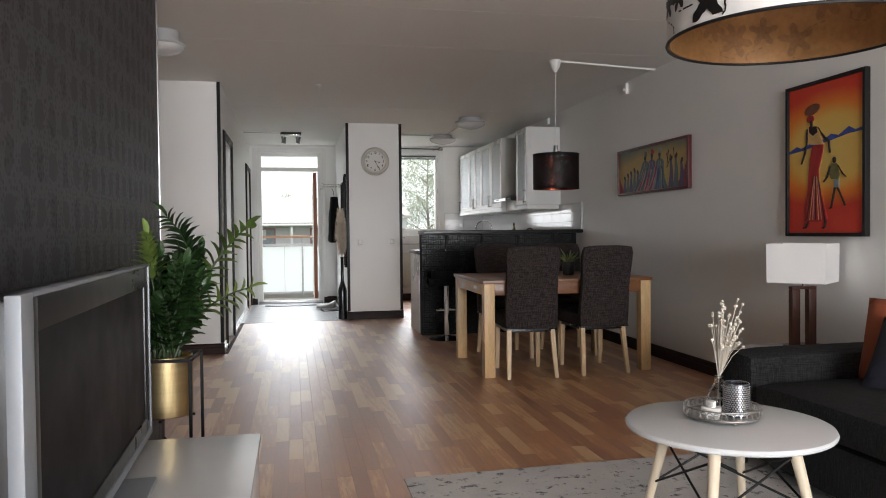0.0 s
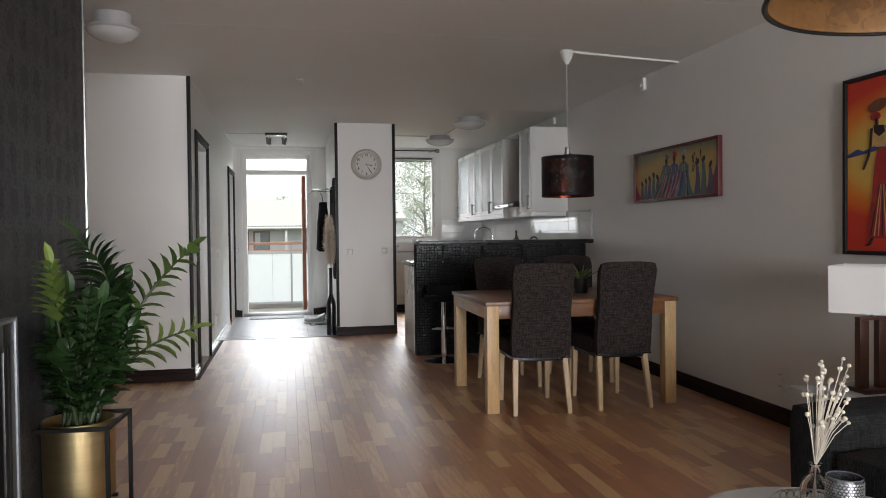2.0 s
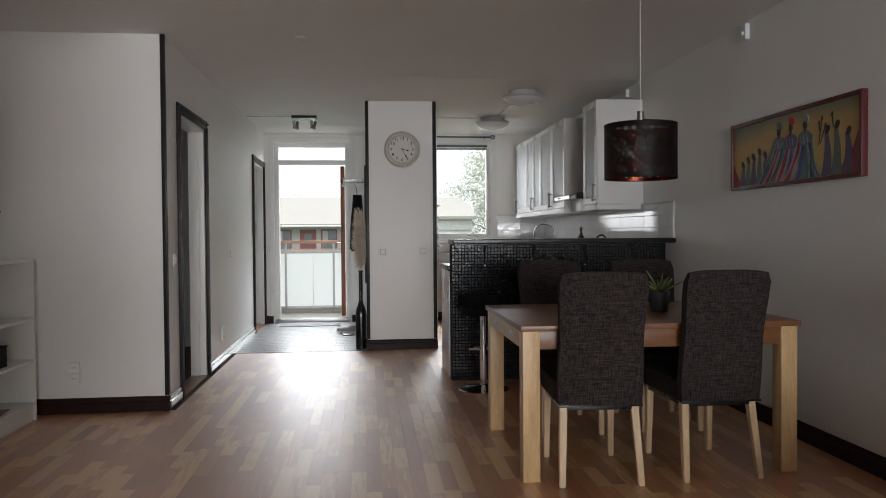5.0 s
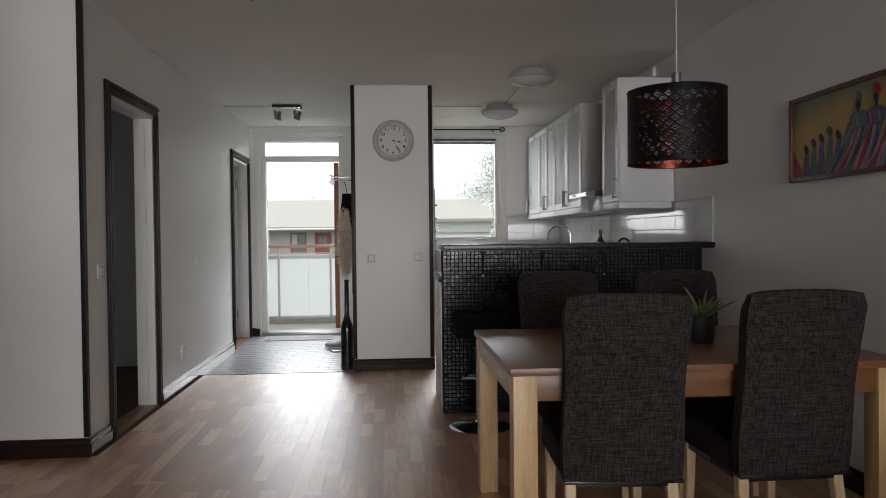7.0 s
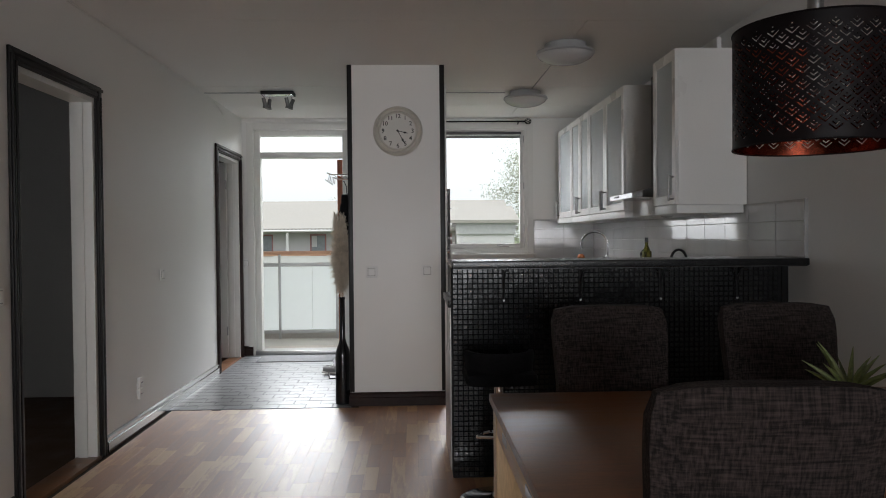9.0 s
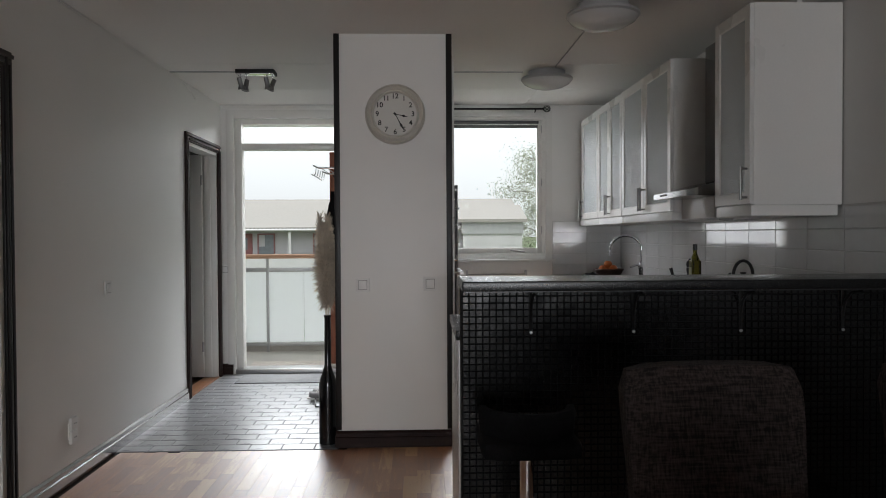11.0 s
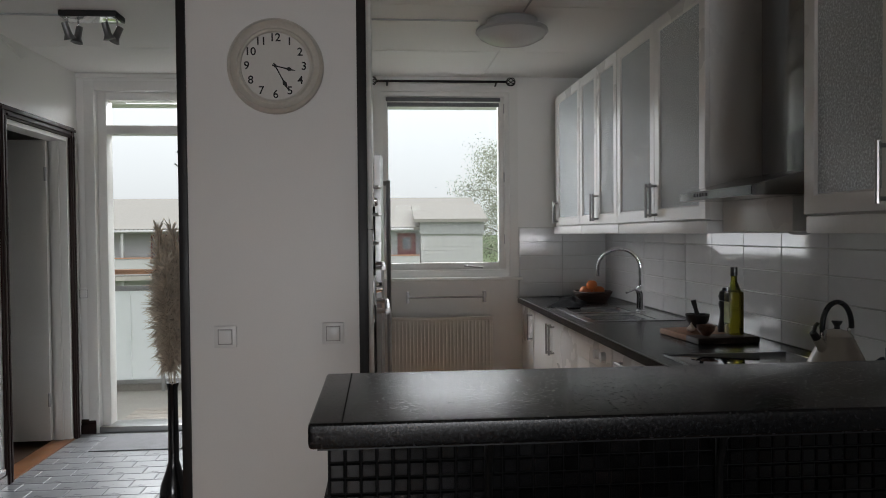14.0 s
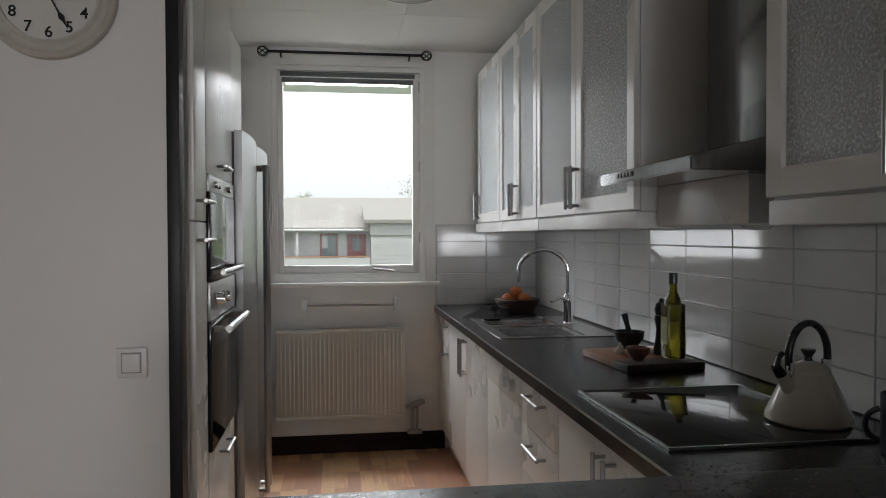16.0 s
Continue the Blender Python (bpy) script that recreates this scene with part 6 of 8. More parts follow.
ends = [[bm.verts.new((x, y, z)) for x, z in prof] for y in (-0.273, 0.273)]
for i in range(5):
    bm.faces.new((ends[0][i], ends[0][(i + 1) % 5], ends[1][(i + 1) % 5], ends[1][i]))
bm.faces.new(ends[0]), bm.faces.new(ends[1])
bmesh.ops.bevel(bm, geom=bm.edges[:], offset=0.003, segments=2, affect="EDGES")
part("canopy", bm, M["hood_steel"], hd)
part("chimney", box(bmesh.new(), -0.26, -0.17, 0.19, -0.004, 0.17, 0.985, 0.003), M["hood_steel"], hd)
part("filter_box", box(bmesh.new(), -0.36, -0.21, 0.0, -0.004, 0.27, 0.115, 0.004), M["unit"], hd, "pale grey box under the canopy")
for k in range(5):
    part("button", box(bmesh.new(), -0.534, 0.04 + 0.022 * k, 0.127, -0.529, 0.054 + 0.022 * k, 0.139, 0.001), M["black_plastic"], hd)
part("lamp_glass", lathe(bmesh.new(), [(0, -0.012), (0.03, -0.010), (0.04, 0.0), (0, 0.0)], 20, (-0.2, 0.02, 0)), M["plafond"], hd)

# tall units along the partition
tu = thing("tall_cabinet", (1.435, 10.105, 0), 0, "tall narrow white larder cabinet with steel handles", "cabinet")
part("body", box(bmesh.new(), 0.0, 0.0, 0.1, 0.605, 0.20, 2.40), M["unit"], tu)
part("plinth", box(bmesh.new(), 0.0, 0.0, 0.001, 0.57, 0.20, 0.1), M["unit"], tu)
for z0, z1, hz in ((0.105, 1.395, 1.34), (1.40, 2.395, 1.46)):
    d = part("door", box(bmesh.new(), 0.606, 0.002, z0, 0.625, 0.198, z1, 0.003), M["unit"], tu)
    part("handle", bow_handle(bmesh.new(), (0.625, 0.03, hz), (0.625, 0.17, hz), (0.03, 0, 0)), M["steel"], d, "brushed steel bar handle")
ov = thing("tall_cabinet", (1.435, 10.31, 0), 0, "tall white cabinet housing microwave and oven", "cabinet")
part("body", boxes((0.0, 0.0, 0.1, 0.60, 0.02, 2.40), (0.0, 0.58, 0.1, 0.60, 0.60, 2.40), (0.0, 0.02, 0.1, 0.05, 0.58, 2.40), (0.05, 0.02, 1.565, 0.6, 0.58, 2.40), (0.05, 0.02, 0.1, 0.6, 0.58, 0.63)), M["unit"], ov)
d = part("door", box(bmesh.new(), 0.606, 0.002, 1.56, 0.625, 0.598, 2.395, 0.003), M["unit"], ov)
part("handle", bow_handle(bmesh.new(), (0.625, 0.22, 1.60), (0.625, 0.38, 1.60), (0.03, 0, 0)), M["steel"], d, "brushed steel bar handle")
d = part("drawer_front", box(bmesh.new(), 0.606, 0.002, 0.105, 0.625, 0.598, 0.635, 0.003), M["unit"], ov)
part("handle", bow_handle(bmesh.new(), (0.625, 0.22, 0.58), (0.625, 0.38, 0.58), (0.03, 0, 0)), M["steel"], d, "brushed steel bar handle")
mw = thing("microwave", (1.485, 10.33, 1.20), 0, "built-in stainless microwave with dark glass door", "microwave")
part("body", box(bmesh.new(), 0.0, 0.002, 0.0, 0.565, 0.558, 0.355), M["steel"], mw)
part("control_panel", box(bmesh.new(), 0.566, -0.008, 0.30, 0.582, 0.568, 0.357, 0.003), M["steel"], mw)
for y in (0.1, 0.16, 0.4):
    part("knob", cyl(bmesh.new(), (0.582, y, 0.328), (0.594, y, 0.328), 0.012, seg=16), M["chrome"], mw)
d = part("door", box(bmesh.new(), 0.566, -0.008, 0.0, 0.584, 0.568, 0.298, 0.003), M["oven_glass"], mw, "dark glass door")
part("handle", bow_handle(bmesh.new(), (0.584, 0.04, 0.03), (0.584, 0.52, 0.03), (0.035, 0, 0), 0.008), M["steel"], d, "steel bar handle")
on = thing("oven", (1.485, 10.33, 0.635), 0, "built-in stainless oven with dark glass door", "oven")
part("body", box(bmesh.new(), 0.0, 0.002, 0.0, 0.565, 0.558, 0.56), M["steel"], on)
part("control_panel", box(bmesh.new(), 0.566, -0.008, 0.435, 0.584, 0.568, 0.562, 0.004), M["steel"], on)
for y in (0.12, 0.24):
    part("knob", cyl(bmesh.new(), (0.584, y, 0.50), (0.612, y, 0.50), 0.022, 0.019, 20), M["chrome"], on)
d = part("door", box(bmesh.new(), 0.566, -0.008, 0.0, 0.586, 0.568, 0.432, 0.004), M["oven_glass"], on, "dark glass oven door")
part("handle", bow_handle(bmesh.new(), (0.586, 0.04, 0.405), (0.586, 0.52, 0.405), (0.05, 0, 0), 0.011), M["steel"], d, "thick steel bar handle")
fr = thing("refrigerator", (1.44, 10.955, 0), 0, "stainless steel refrigerator with long bar handle", "refrigerator")
part("body", box(bmesh.new(), 0.0, 0.002, 0.02, 0.62, 1.12, 1.785, 0.006), M["silver"], fr)
for y0, y1 in ((0.004, 0.555), (0.563, 1.118)):
    bm = bmesh.new()
    rows = []
    for k in range(9):
        u = k / 8
        x = 0.625 + 0.045 * math.sin(math.pi * (0.18 + 0.64 * u)) ** 0.7
        rows.append((x, y0 + (y1 - y0) * u))
    back = [(0.622, y1), (0.622, y0)]
    lo, hi = ([bm.verts.new((x, y, z)) for x, y in rows + back] for z in (0.05, 1.79))
    n = len(lo)
    for i in range(n):
        bm.faces.new((lo[i], lo[(i + 1) % n], hi[(i + 1) % n], hi[i]))
    bm.faces.new(lo), bm.faces.new(hi)
    d = part("door", bm, M["steel"], fr)
    yy = y1 - 0.05 if y0 < 0.1 else y0 + 0.05
    part("handle", bow_handle(bmesh.new(), (0.645, yy, 0.12), (0.645, yy, 1.68), (0.055, 0, 0), 0.011), M["steel"], d, "long steel bar handle")
solid("trim_tall_filler", boxes((1.435, 10.105, 2.402, 2.035, 10.91, H - 0.002), (1.435, 12.08, 0.001, 1.46, 12.447, H - 0.002)), M["unit"], "white filler above the tall cabinets", "trim")
tc2 = thing("wall_cabinet", (1.435, 10.915, 1.80), 0, "white cabinet over the refrigerator", "cabinet")
part("body", box(bmesh.new(), 0.0, 0.0, 0.0, 0.50, 1.16, 0.60), M["unit"], tc2)
for k in range(2):
    part("door", box(bmesh.new(), 0.501, 0.002 + 0.58 * k, 0.002, 0.52, 0.578 + 0.58 * k, 0.598, 0.003), M["unit"], tc2)

# radiator, towel rail, curtain rod
rd = thing("radiator", (2.11, 12.365, 0.22), 0, "cream ribbed panel radiator under the window", "radiator")
bm = box(bmesh.new(), 0.0, 0.018, 0.0, 0.785, 0.05, 0.56, 0.006)
part("panel", bm, M["radiator"], rd)
for k in range(29):
    x = 0.018 + k * 0.0262
    part("rib", box(bmesh.new(), x, 0.008, 0.025, x + 0.013, 0.020, 0.535, 0.004), M["radiator"], rd)
for z in (0.0, 0.535):
    part("rail", box(bmesh.new(), 0.0, 0.004, z, 0.785, 0.022, z + 0.024, 0.004), M["radiator"], rd)
bm = cyl(bmesh.new(), (0.785, 0.03, 0.06), (0.87, 0.03, 0.06), 0.01)
cyl(bm, (0.83, 0.03, 0.07), (0.90, 0.0, 0.10), 0.02, 0.017), cyl(bm, (0.83, 0.03, -0.1), (0.83, 0.03, 0.09), 0.011), cyl(bm, (0.86, 0.03, -0.1), (0.86, 0.03, 0.05), 0.009)
box(bm, 0.80, 0.015, -0.11, 0.89, 0.055, -0.085, 0.004)
part("valve", bm, M["steel"], rd, "nickel radiator valve")
part("bracket", boxes((0.1, 0.05, 0.1, 0.13, 0.084, 0.5), (0.65, 0.05, 0.1, 0.68, 0.084, 0.5)), M["radiator"], rd)
tr = thing("towel_rail", (2.275, 12.449, 0.92), 0, "narrow steel towel rail on the wall", "rail")
part("bar", cyl(bmesh.new(), (0.01, -0.045, 0), (0.565, -0.045, 0), 0.007), M["steel"], tr)
for x in (0.0, 0.555):
    part("bracket", boxes((x, -0.055, -0.04, x + 0.02, -0.001, 0.04)), M["steel"], tr)
cr = thing("curtain_rod", (0, 12.375, 2.462), 0, "black curtain rod with cage finials", "curtain rod")
part("rod", cyl(bmesh.new(), (2.07, 0, 0), (3.01, 0, 0), 0.0085), M["black_metal"], cr)
for x in (2.045, 3.035):
    bm = bmesh.new()
    for k in range(6):
        a = math.pi * k / 3
        pts = [Vector((x + 0.032 * math.cos(t), 0.03 * math.sin(t) * math.cos(a + t * 0.8), 0.03 * math.sin(t) * math.sin(a + t * 0.8))) for t in [math.pi * i / 10 for i in range(11)]]
        tube(bm, pts, 0.0032, 6)
    part("finial", bm, M["black_metal"], cr, "twisted black cage finial")
for x in (2.15, 2.93):
    part("bracket", tube(bmesh.new(), [(x, 0.0, -0.005), (x, 0.03, -0.02), (x, 0.073, -0.02)], 0.006, 8), M["black_metal"], cr)


# ceiling lamps
def plafond(x, y, r, drop, label):
    c = thing("ceiling_lamp", (x, y, H - 0.001), 0, label, "lamp", "round ceiling lamps")
    part("base", lathe(bmesh.new(), [(0, 0), (r * 0.72, 0), (r * 0.72, -drop), (r, -drop - 0.004), (r * 1.02, -drop - 0.018), (r * 0.97, -drop - 0.026), (0, -drop - 0.026)], 56), M["plafond_rim"], c)
    part("shade", lathe(bmesh.new(), [(r * 0.965, -drop - 0.0265), (r * 0.9, -drop - 0.045), (r * 0.65, -drop - 0.07), (r * 0.3, -drop - 0.086), (0, -drop - 0.09)], 56), M["plafond"], c, "opal glass shade")


plafond(2.82, 9.41, 0.19, 0.045, "round opal glass ceiling lamp in the kitchen")
plafond(2.80, 11.02, 0.19, 0.045, "round opal glass ceiling lamp in the kitchen")
plafond(-0.21, 5.9, 0.15, 0.075, "round opal glass ceiling lamp in the alcove")
sd = thing("ceiling_hook", (0.90, 7.6, H), 0, "small white hook plate on the ceiling", "hook")
part("plate", lathe(bmesh.new(), [(0, -0.008), (0.028, -0.007), (0.032, -0.001), (0, -0.001)], 24), M["wax"], sd)
part("hook", tube(bmesh.new(), arc((0.012, 0, -0.02), 0.012, 100, -140, 10), 0.003, 6), M["steel"], sd)
for pts in ([(2.04, 11.02), (2.62, 11.02)], [(0.004, 11.03), (0.5, 11.03)], [(2.83, 10.84), (2.835, 9.6)]):
    cw2 = thing("ceiling_cable", (0, 0, H), 0, "thin white cable clipped along the ceiling", "cable", "cables on the ceiling")
    part("cable", tube(bmesh.new(), [(x, y, -0.006) for x, y in pts], 0.005, 6), M["plafond_rim"], cw2)
ck = thing("ceiling_cable", (0.006, 0, 0), 0, "thin white cable along the top of the hall wall", "cable", "cables on the ceiling")
part("cable", tube(bmesh.new(), [(0, 7.65, H - 0.008), (0, 9.0, H - 0.012), (0, 10.6, H - 0.008), (0, 11.3, H - 0.01), (0, 11.55, H - 0.05), (0.01, 11.62, H - 0.10), (0, 11.7, H - 0.07)], 0.0045, 6), M["wax"], ck)

# spot bar
M["spot_metal"] = material("dark_brushed_nickel", (0.20, 0.20, 0.20), 0.38, 0.9, vary=0.15, scale=12)
sb = thing("spot_lamp", (0.645, 11.02, H - 0.001), 0, "ceiling spot bar with four chrome spots in the hall", "lamp")
part("plate", box(bmesh.new(), -0.14, -0.07, -0.028, 0.14, 0.07, 0.0, 0.004), M["black_metal"], sb, "black and chrome ceiling plate")
part("plate_face", box(bmesh.new(), -0.13, -0.06, -0.031, 0.13, 0.06, -0.028, 0.001), M["chrome"], sb)
for x, y, dx, dy in ((-0.11, -0.035, -0.02, -0.03), (-0.085, 0.04, 0.015, 0.01), (0.085, -0.04, -0.02, -0.02), (0.11, 0.035, 0.035, 0.02)):
    bm = cyl(bmesh.new(), (x, y, -0.03), (x, y, -0.06), 0.005)
    s = part("arm", bm, M["chrome"], sb)
    part("spot_head", lathe(bmesh.new(), [(0, 0.012), (0.016, 0.010), (0.018, -0.048), (0.030, -0.074), (0.027, -0.075), (0.0, -0.066)], 24), M["spot_metal"], s, "brushed spot head")
    head = s.children[0]
    head.matrix_basis = pose(x + dx * 0.3, y + dy * 0.3, -0.065, -dy * 600, dx * 600, 0)

# wall clock
wc = thing("wall_clock", (1.698, 9.999, 2.024), 0, "round cream wall clock with black numerals", "clock")
RX = Matrix.Rotation(radians(90), 3, "X")


def face_lathe(profile, seg=64):
    bm = lathe(bmesh.new(), profile, seg)
    bmesh.ops.rotate(bm, verts=bm.verts[:], cent=(0, 0, 0), matrix=RX)
    return bm


M["clock_rim"] = material("cream_clock_rim", (0.58, 0.55, 0.49), 0.4, vary=0.08, scale=6)
M["clock_face"] = material("off_white_clock_face", (0.66, 0.64, 0.60), 0.45, vary=0.04)
part("rim", face_lathe([(0.128, 0.006), (0.130, 0.022), (0.138, 0.026), (0.146, 0.016), (0.155, 0.020), (0.168, 0.034), (0.180, 0.022), (0.183, 0.002)]), M["clock_rim"], wc)
part("face", face_lathe([(0, 0.010), (0.129, 0.010), (0.129, 0.004)]), M["clock_face"], wc)
for k in range(1, 13):
    a = radians(90 - 30 * k)
    cu = bpy.data.curves.new("numeral", "FONT")
    cu.body, cu.size, cu.align_x, cu.align_y, cu.extrude = str(k), 0.043, "CENTER", "CENTER", 0.0006
    cu.offset = 0.0006
    tmp = new("numeral_source", cu)
    dg = bpy.context.evaluated_depsgraph_get()
    me = bpy.data.meshes.new_from_object(tmp.evaluated_get(dg))
    bpy.data.objects.remove(tmp)
    me.materials.clear()
    me.materials.append(M["trim_black"])
    nm = new("numeral", me)
    nm.parent = wc
    nm.matrix_basis = pose(0.108 * math.cos(a), -0.0115, 0.108 * math.sin(a), 90, 0, 0)


def clock_hand(name, deg, length, w, y):
    a = radians(90 - deg)
    d, s = Vector((math.cos(a), 0, math.sin(a))), Vector((-math.sin(a), 0, math.cos(a)))
    bm = bmesh.new()
    pts = [(-0.012, w * 0.5), (0.35 * length, w * 0.4), (0.55 * length, w * 0.5), (0.68 * length, w * 1.5), (0.8 * length, w * 0.6), (length, w * 0.1)]
    edge = [d * u + s * q for u, q in pts] + [d * u - s * q for u, q in reversed(pts)]
    f = bm.faces.new([bm.verts.new(p + Vector((0, y, 0))) for p in edge])
    r = bmesh.ops.extrude_face_region(bm, geom=[f])
    for v in r["geom"]:
        if isinstance(v, bmesh.types.BMVert):
            v.co.y -= 0.0015
    part(name, bm, M["trim_black"], wc)


clock_hand("hour_hand", 103, 0.078, 0.0055, -0.0145)
clock_hand("minute_hand", 152, 0.112, 0.0055, -0.0175)
part("hub", cyl(bmesh.new(), (0, -0.010, 0), (0, -0.021, 0), 0.006), M["trim_black"], wc)

# bar stool before the bar
bst = thing("bar_stool", (2.20, 7.98, 0), 0, "black padded bar stool on a chrome pedestal", "stool")
part("foot_plate", lathe(bmesh.new(), [(0, 0.001), (0.19, 0.001), (0.192, 0.006), (0.17, 0.014), (0.05, 0.03), (0.03, 0.045), (0, 0.045)], 48), M["chrome"], bst, "round chrome foot")
part("column", cyl(bmesh.new(), (0, 0, 0.04), (0, 0, 0.56), 0.026, 0.024, 24), M["chrome"], bst)
part("foot_ring", tube(bmesh.new(), [(0, 0.0, 0.30), (-0.10, 0.02, 0.30)] + arc((0, 0.02, 0.30), 0.10, 180, 360, 14, (1, 0, 0), (0, -1, 0)) + [(0, 0, 0.30)], 0.010, 8), M["chrome"], bst)
part("seat", cushion_box(-0.165, -0.16, 0.56, 0.165, 0.17, 0.63, 0.03, 0.008), M["black_cloth"], bst)
bm = bmesh.new()
g = []
for i in range(13):
    a = radians(180 + 180 * i / 12)
    row = []
    for rr, z in ((0.155, 0.585), (0.165, 0.70), (0.16, 0.715), (0.14, 0.715), (0.13, 0.70), (0.125, 0.60)):
        row.append(bm.verts.new((rr * math.cos(a), rr * math.sin(a) * 0.98, z)))
    g.append(row)
for i in range(12):
    for j in range(6):
        bm.faces.new((g[i][j], g[i][(j + 1) % 6], g[i + 1][(j + 1) % 6], g[i + 1][j]))
bm.faces.new(g[0]), bm.faces.new(g[-1])
part("backrest", bm, M["black_cloth"], bst, "low curved black back")

# ---- hall and alcove ----
M["vase_black"] = material("black_glazed_vase", (0.008, 0.008, 0.009), 0.15, vary=0.1, bump=0)
M["pampas"] = material("beige_pampas_plume", (0.64, 0.56, 0.46), 0.9, vary=0.2, scale=20, island=0.3)
fv = thing("floor_vase", (1.268, 10.09, 0), 0, "tall black bottle-shaped floor vase on the tiles", "vase")
part("body", lathe(bmesh.new(), [(0, 0.0015), (0.052, 0.0015), (0.056, 0.006), (0.056, 0.36), (0.05, 0.40), (0.03, 0.455), (0.021, 0.49), (0.019, 0.78), (0.023, 0.79), (0.023, 0.80), (0.016, 0.80), (0.016, 0.5), (0, 0.48)], 40), M["vase_black"], fv)
pg = thing("pampas_grass", (1.268, 10.09, 0.49), 0, "beige dried pampas plumes in the floor vase", "grass")
rng6 = random.Random(13)
for k in range(5):
    lean = Vector((-0.02 + 0.014 * k, rng6.uniform(-0.05, 0.05), 0))
    top = Vector((0, 0, 0.90 - 0.04 * (k % 3))) + lean
    pts = [Vector((0, 0, 0)).lerp(top, u) + Vector((-0.02 * u * u, 0, 0)) for u in (0, 0.33, 0.6, 0.8, 1)]
    stk = part("stem", tube(bmesh.new(), pts, 0.0025, 5), M["pampas"], pg)
    verts, faces = [], []
    for i in range(900):
        u = rng6.uniform(0.0, 1.0)
        s = 0.42 + 0.58 * u
        base = Vector((0, 0, 0)).lerp(top, s) + Vector((-0.02 * s * s, 0, 0))
        a = rng6.uniform(0, 2 * math.pi)
        rad = (0.030 + 0.055 * math.sin(math.pi * min(1, u * 0.95 + 0.12))) * rng6.uniform(0.5, 1.15)
        d = Vector((math.cos(a) * rad, math.sin(a) * rad, rng6.uniform(0.015, 0.07)))
        if rng6.random() < 0.25:
            d.z = -rng6.uniform(0.0, 0.06)
        side = d.cross(Vector((math.sin(a * 3), math.cos(a * 5), 0.4))).normalized() * 0.0013
        m = base + d * 0.55 + Vector((0, 0, 0.01))
        kx = len(verts)
        verts += [base - side, base + side, m + side * 1.4, base + d, m - side * 1.4]
        faces.append((kx, kx + 1, kx + 2, kx + 3, kx + 4))
    me = bpy.data.meshes.new("plume")
    me.from_pydata([tuple(v) for v in verts], [], faces)
    me.materials.append(M["pampas"])
    o = new("plume", me)
    o.parent = stk

# hat rack on the hall side of the partition
hr = thing("coat_rack", (1.339, 11.25, 1.78), 0, "chrome wire coat rack with hooks", "rack")
part("wall_bar", box(bmesh.new(), -0.012, -0.30, 0.0, -0.001, 0.30, 0.02, 0.002), M["chrome"], hr)
for y in (-0.25, 0.25):
    part("arm", tube(bmesh.new(), [(-0.005, y, 0.01), (-0.24, y, 0.01), (-0.28, y, 0.03)], 0.006, 8), M["chrome"], hr)
for k in range(5):
    x = -0.05 - 0.045 * k
    part("shelf_wire", tube(bmesh.new(), [(x, -0.27, 0.016), (x, 0.27, 0.016)], 0.004, 6), M["chrome"], hr)
for k in range(5):
    y = -0.24 + 0.12 * k
    part("hook", tube(bmesh.new(), [(-0.26, y, 0.01), (-0.265, y, -0.03), (-0.28, y, -0.045), (-0.295, y, -0.03)], 0.004, 6), M["chrome"], hr)
jk = thing("jacket", (1.23, 11.05, 0), 0, "black jacket hanging from the coat rack", "jacket")
bm = bmesh.new()
g = []
for i in range(21):
    row = []
    v = i / 20
    for j in range(24):
        a = 2 * math.pi * j / 24
        w = (0.05 + 0.13 * min(1, v * 4)) * (1 + 0.12 * math.sin(a * 5 + v * 3))
        row.append(bm.verts.new((0.085 * math.cos(a) * (0.6 + 0.5 * v) + 0.01 * noise.noise((a, v * 4, 1)), w * math.sin(a) + 0.02 * noise.noise((a, v * 3, 5)), 1.62 - 0.62 * v)))
    g.append(row)
for i in range(20):
    for j in range(24):
        bm.faces.new((g[i][j], g[i][(j + 1) % 24], g[i + 1][(j + 1) % 24], g[i + 1][j]))
bm.faces.new(g[0]), bm.faces.new(g[-1])
part("body", bm, M["black_cloth"], jk)
for s in (-1, 1):
    part("sleeve", tube(bmesh.new(), [(0, s * 0.12, 1.52), (-0.02, s * 0.19, 1.35), (-0.03, s * 0.20, 1.12), (-0.03, s * 0.19, 0.98)], [0.05, 0.052, 0.045, 0.04], 12), M["black_cloth"], jk)
part("loop", tube(bmesh.new(), [(0, 0, 1.61), (-0.01, 0, 1.70), (-0.03, 0, 1.74)], 0.004, 6), M["black_cloth"], jk)
for y0, y1, z0, z1 in ((10.20, 10.42, 0.66, 1.88), (10.62, 10.95, 0.95, 1.80)):
    mr = thing("wall_mirror", (1.339, y0, z0), 0, "tall black-framed mirror on the hall side", "mirror", "mirrors in the hall")
    w, h = y1 - y0, z1 - z0
    for r in ((-0.025, 0, 0, 0, 0.02, h), (-0.025, w - 0.02, 0, 0, w, h), (-0.0245, 0.02, 0, 0, w - 0.02, 0.02), (-0.0245, 0.02, h - 0.02, 0, w - 0.02, h)):
        part("frame", box(bmesh.new(), *r, 0.002), M["trim_black"], mr)
    part("glass", box(bmesh.new(), -0.012, 0.02, 0.02, -0.002, w - 0.02, h - 0.02), M["chrome"], mr)
shr = thing("shoe_tray", (1.16, 11.28, 0.004), 8, "dark shoe tray on the slate tiles", "tray")
part("tray", box(bmesh.new(), -0.14, -0.22, 0.0, 0.14, 0.22, 0.012, 0.004), M["black_plastic"], shr)
part("lip", boxes((-0.14, -0.22, 0.0125, -0.132, 0.22, 0.03), (0.132, -0.22, 0.0125, 0.14, 0.22, 0.03)), M["black_plastic"], shr)
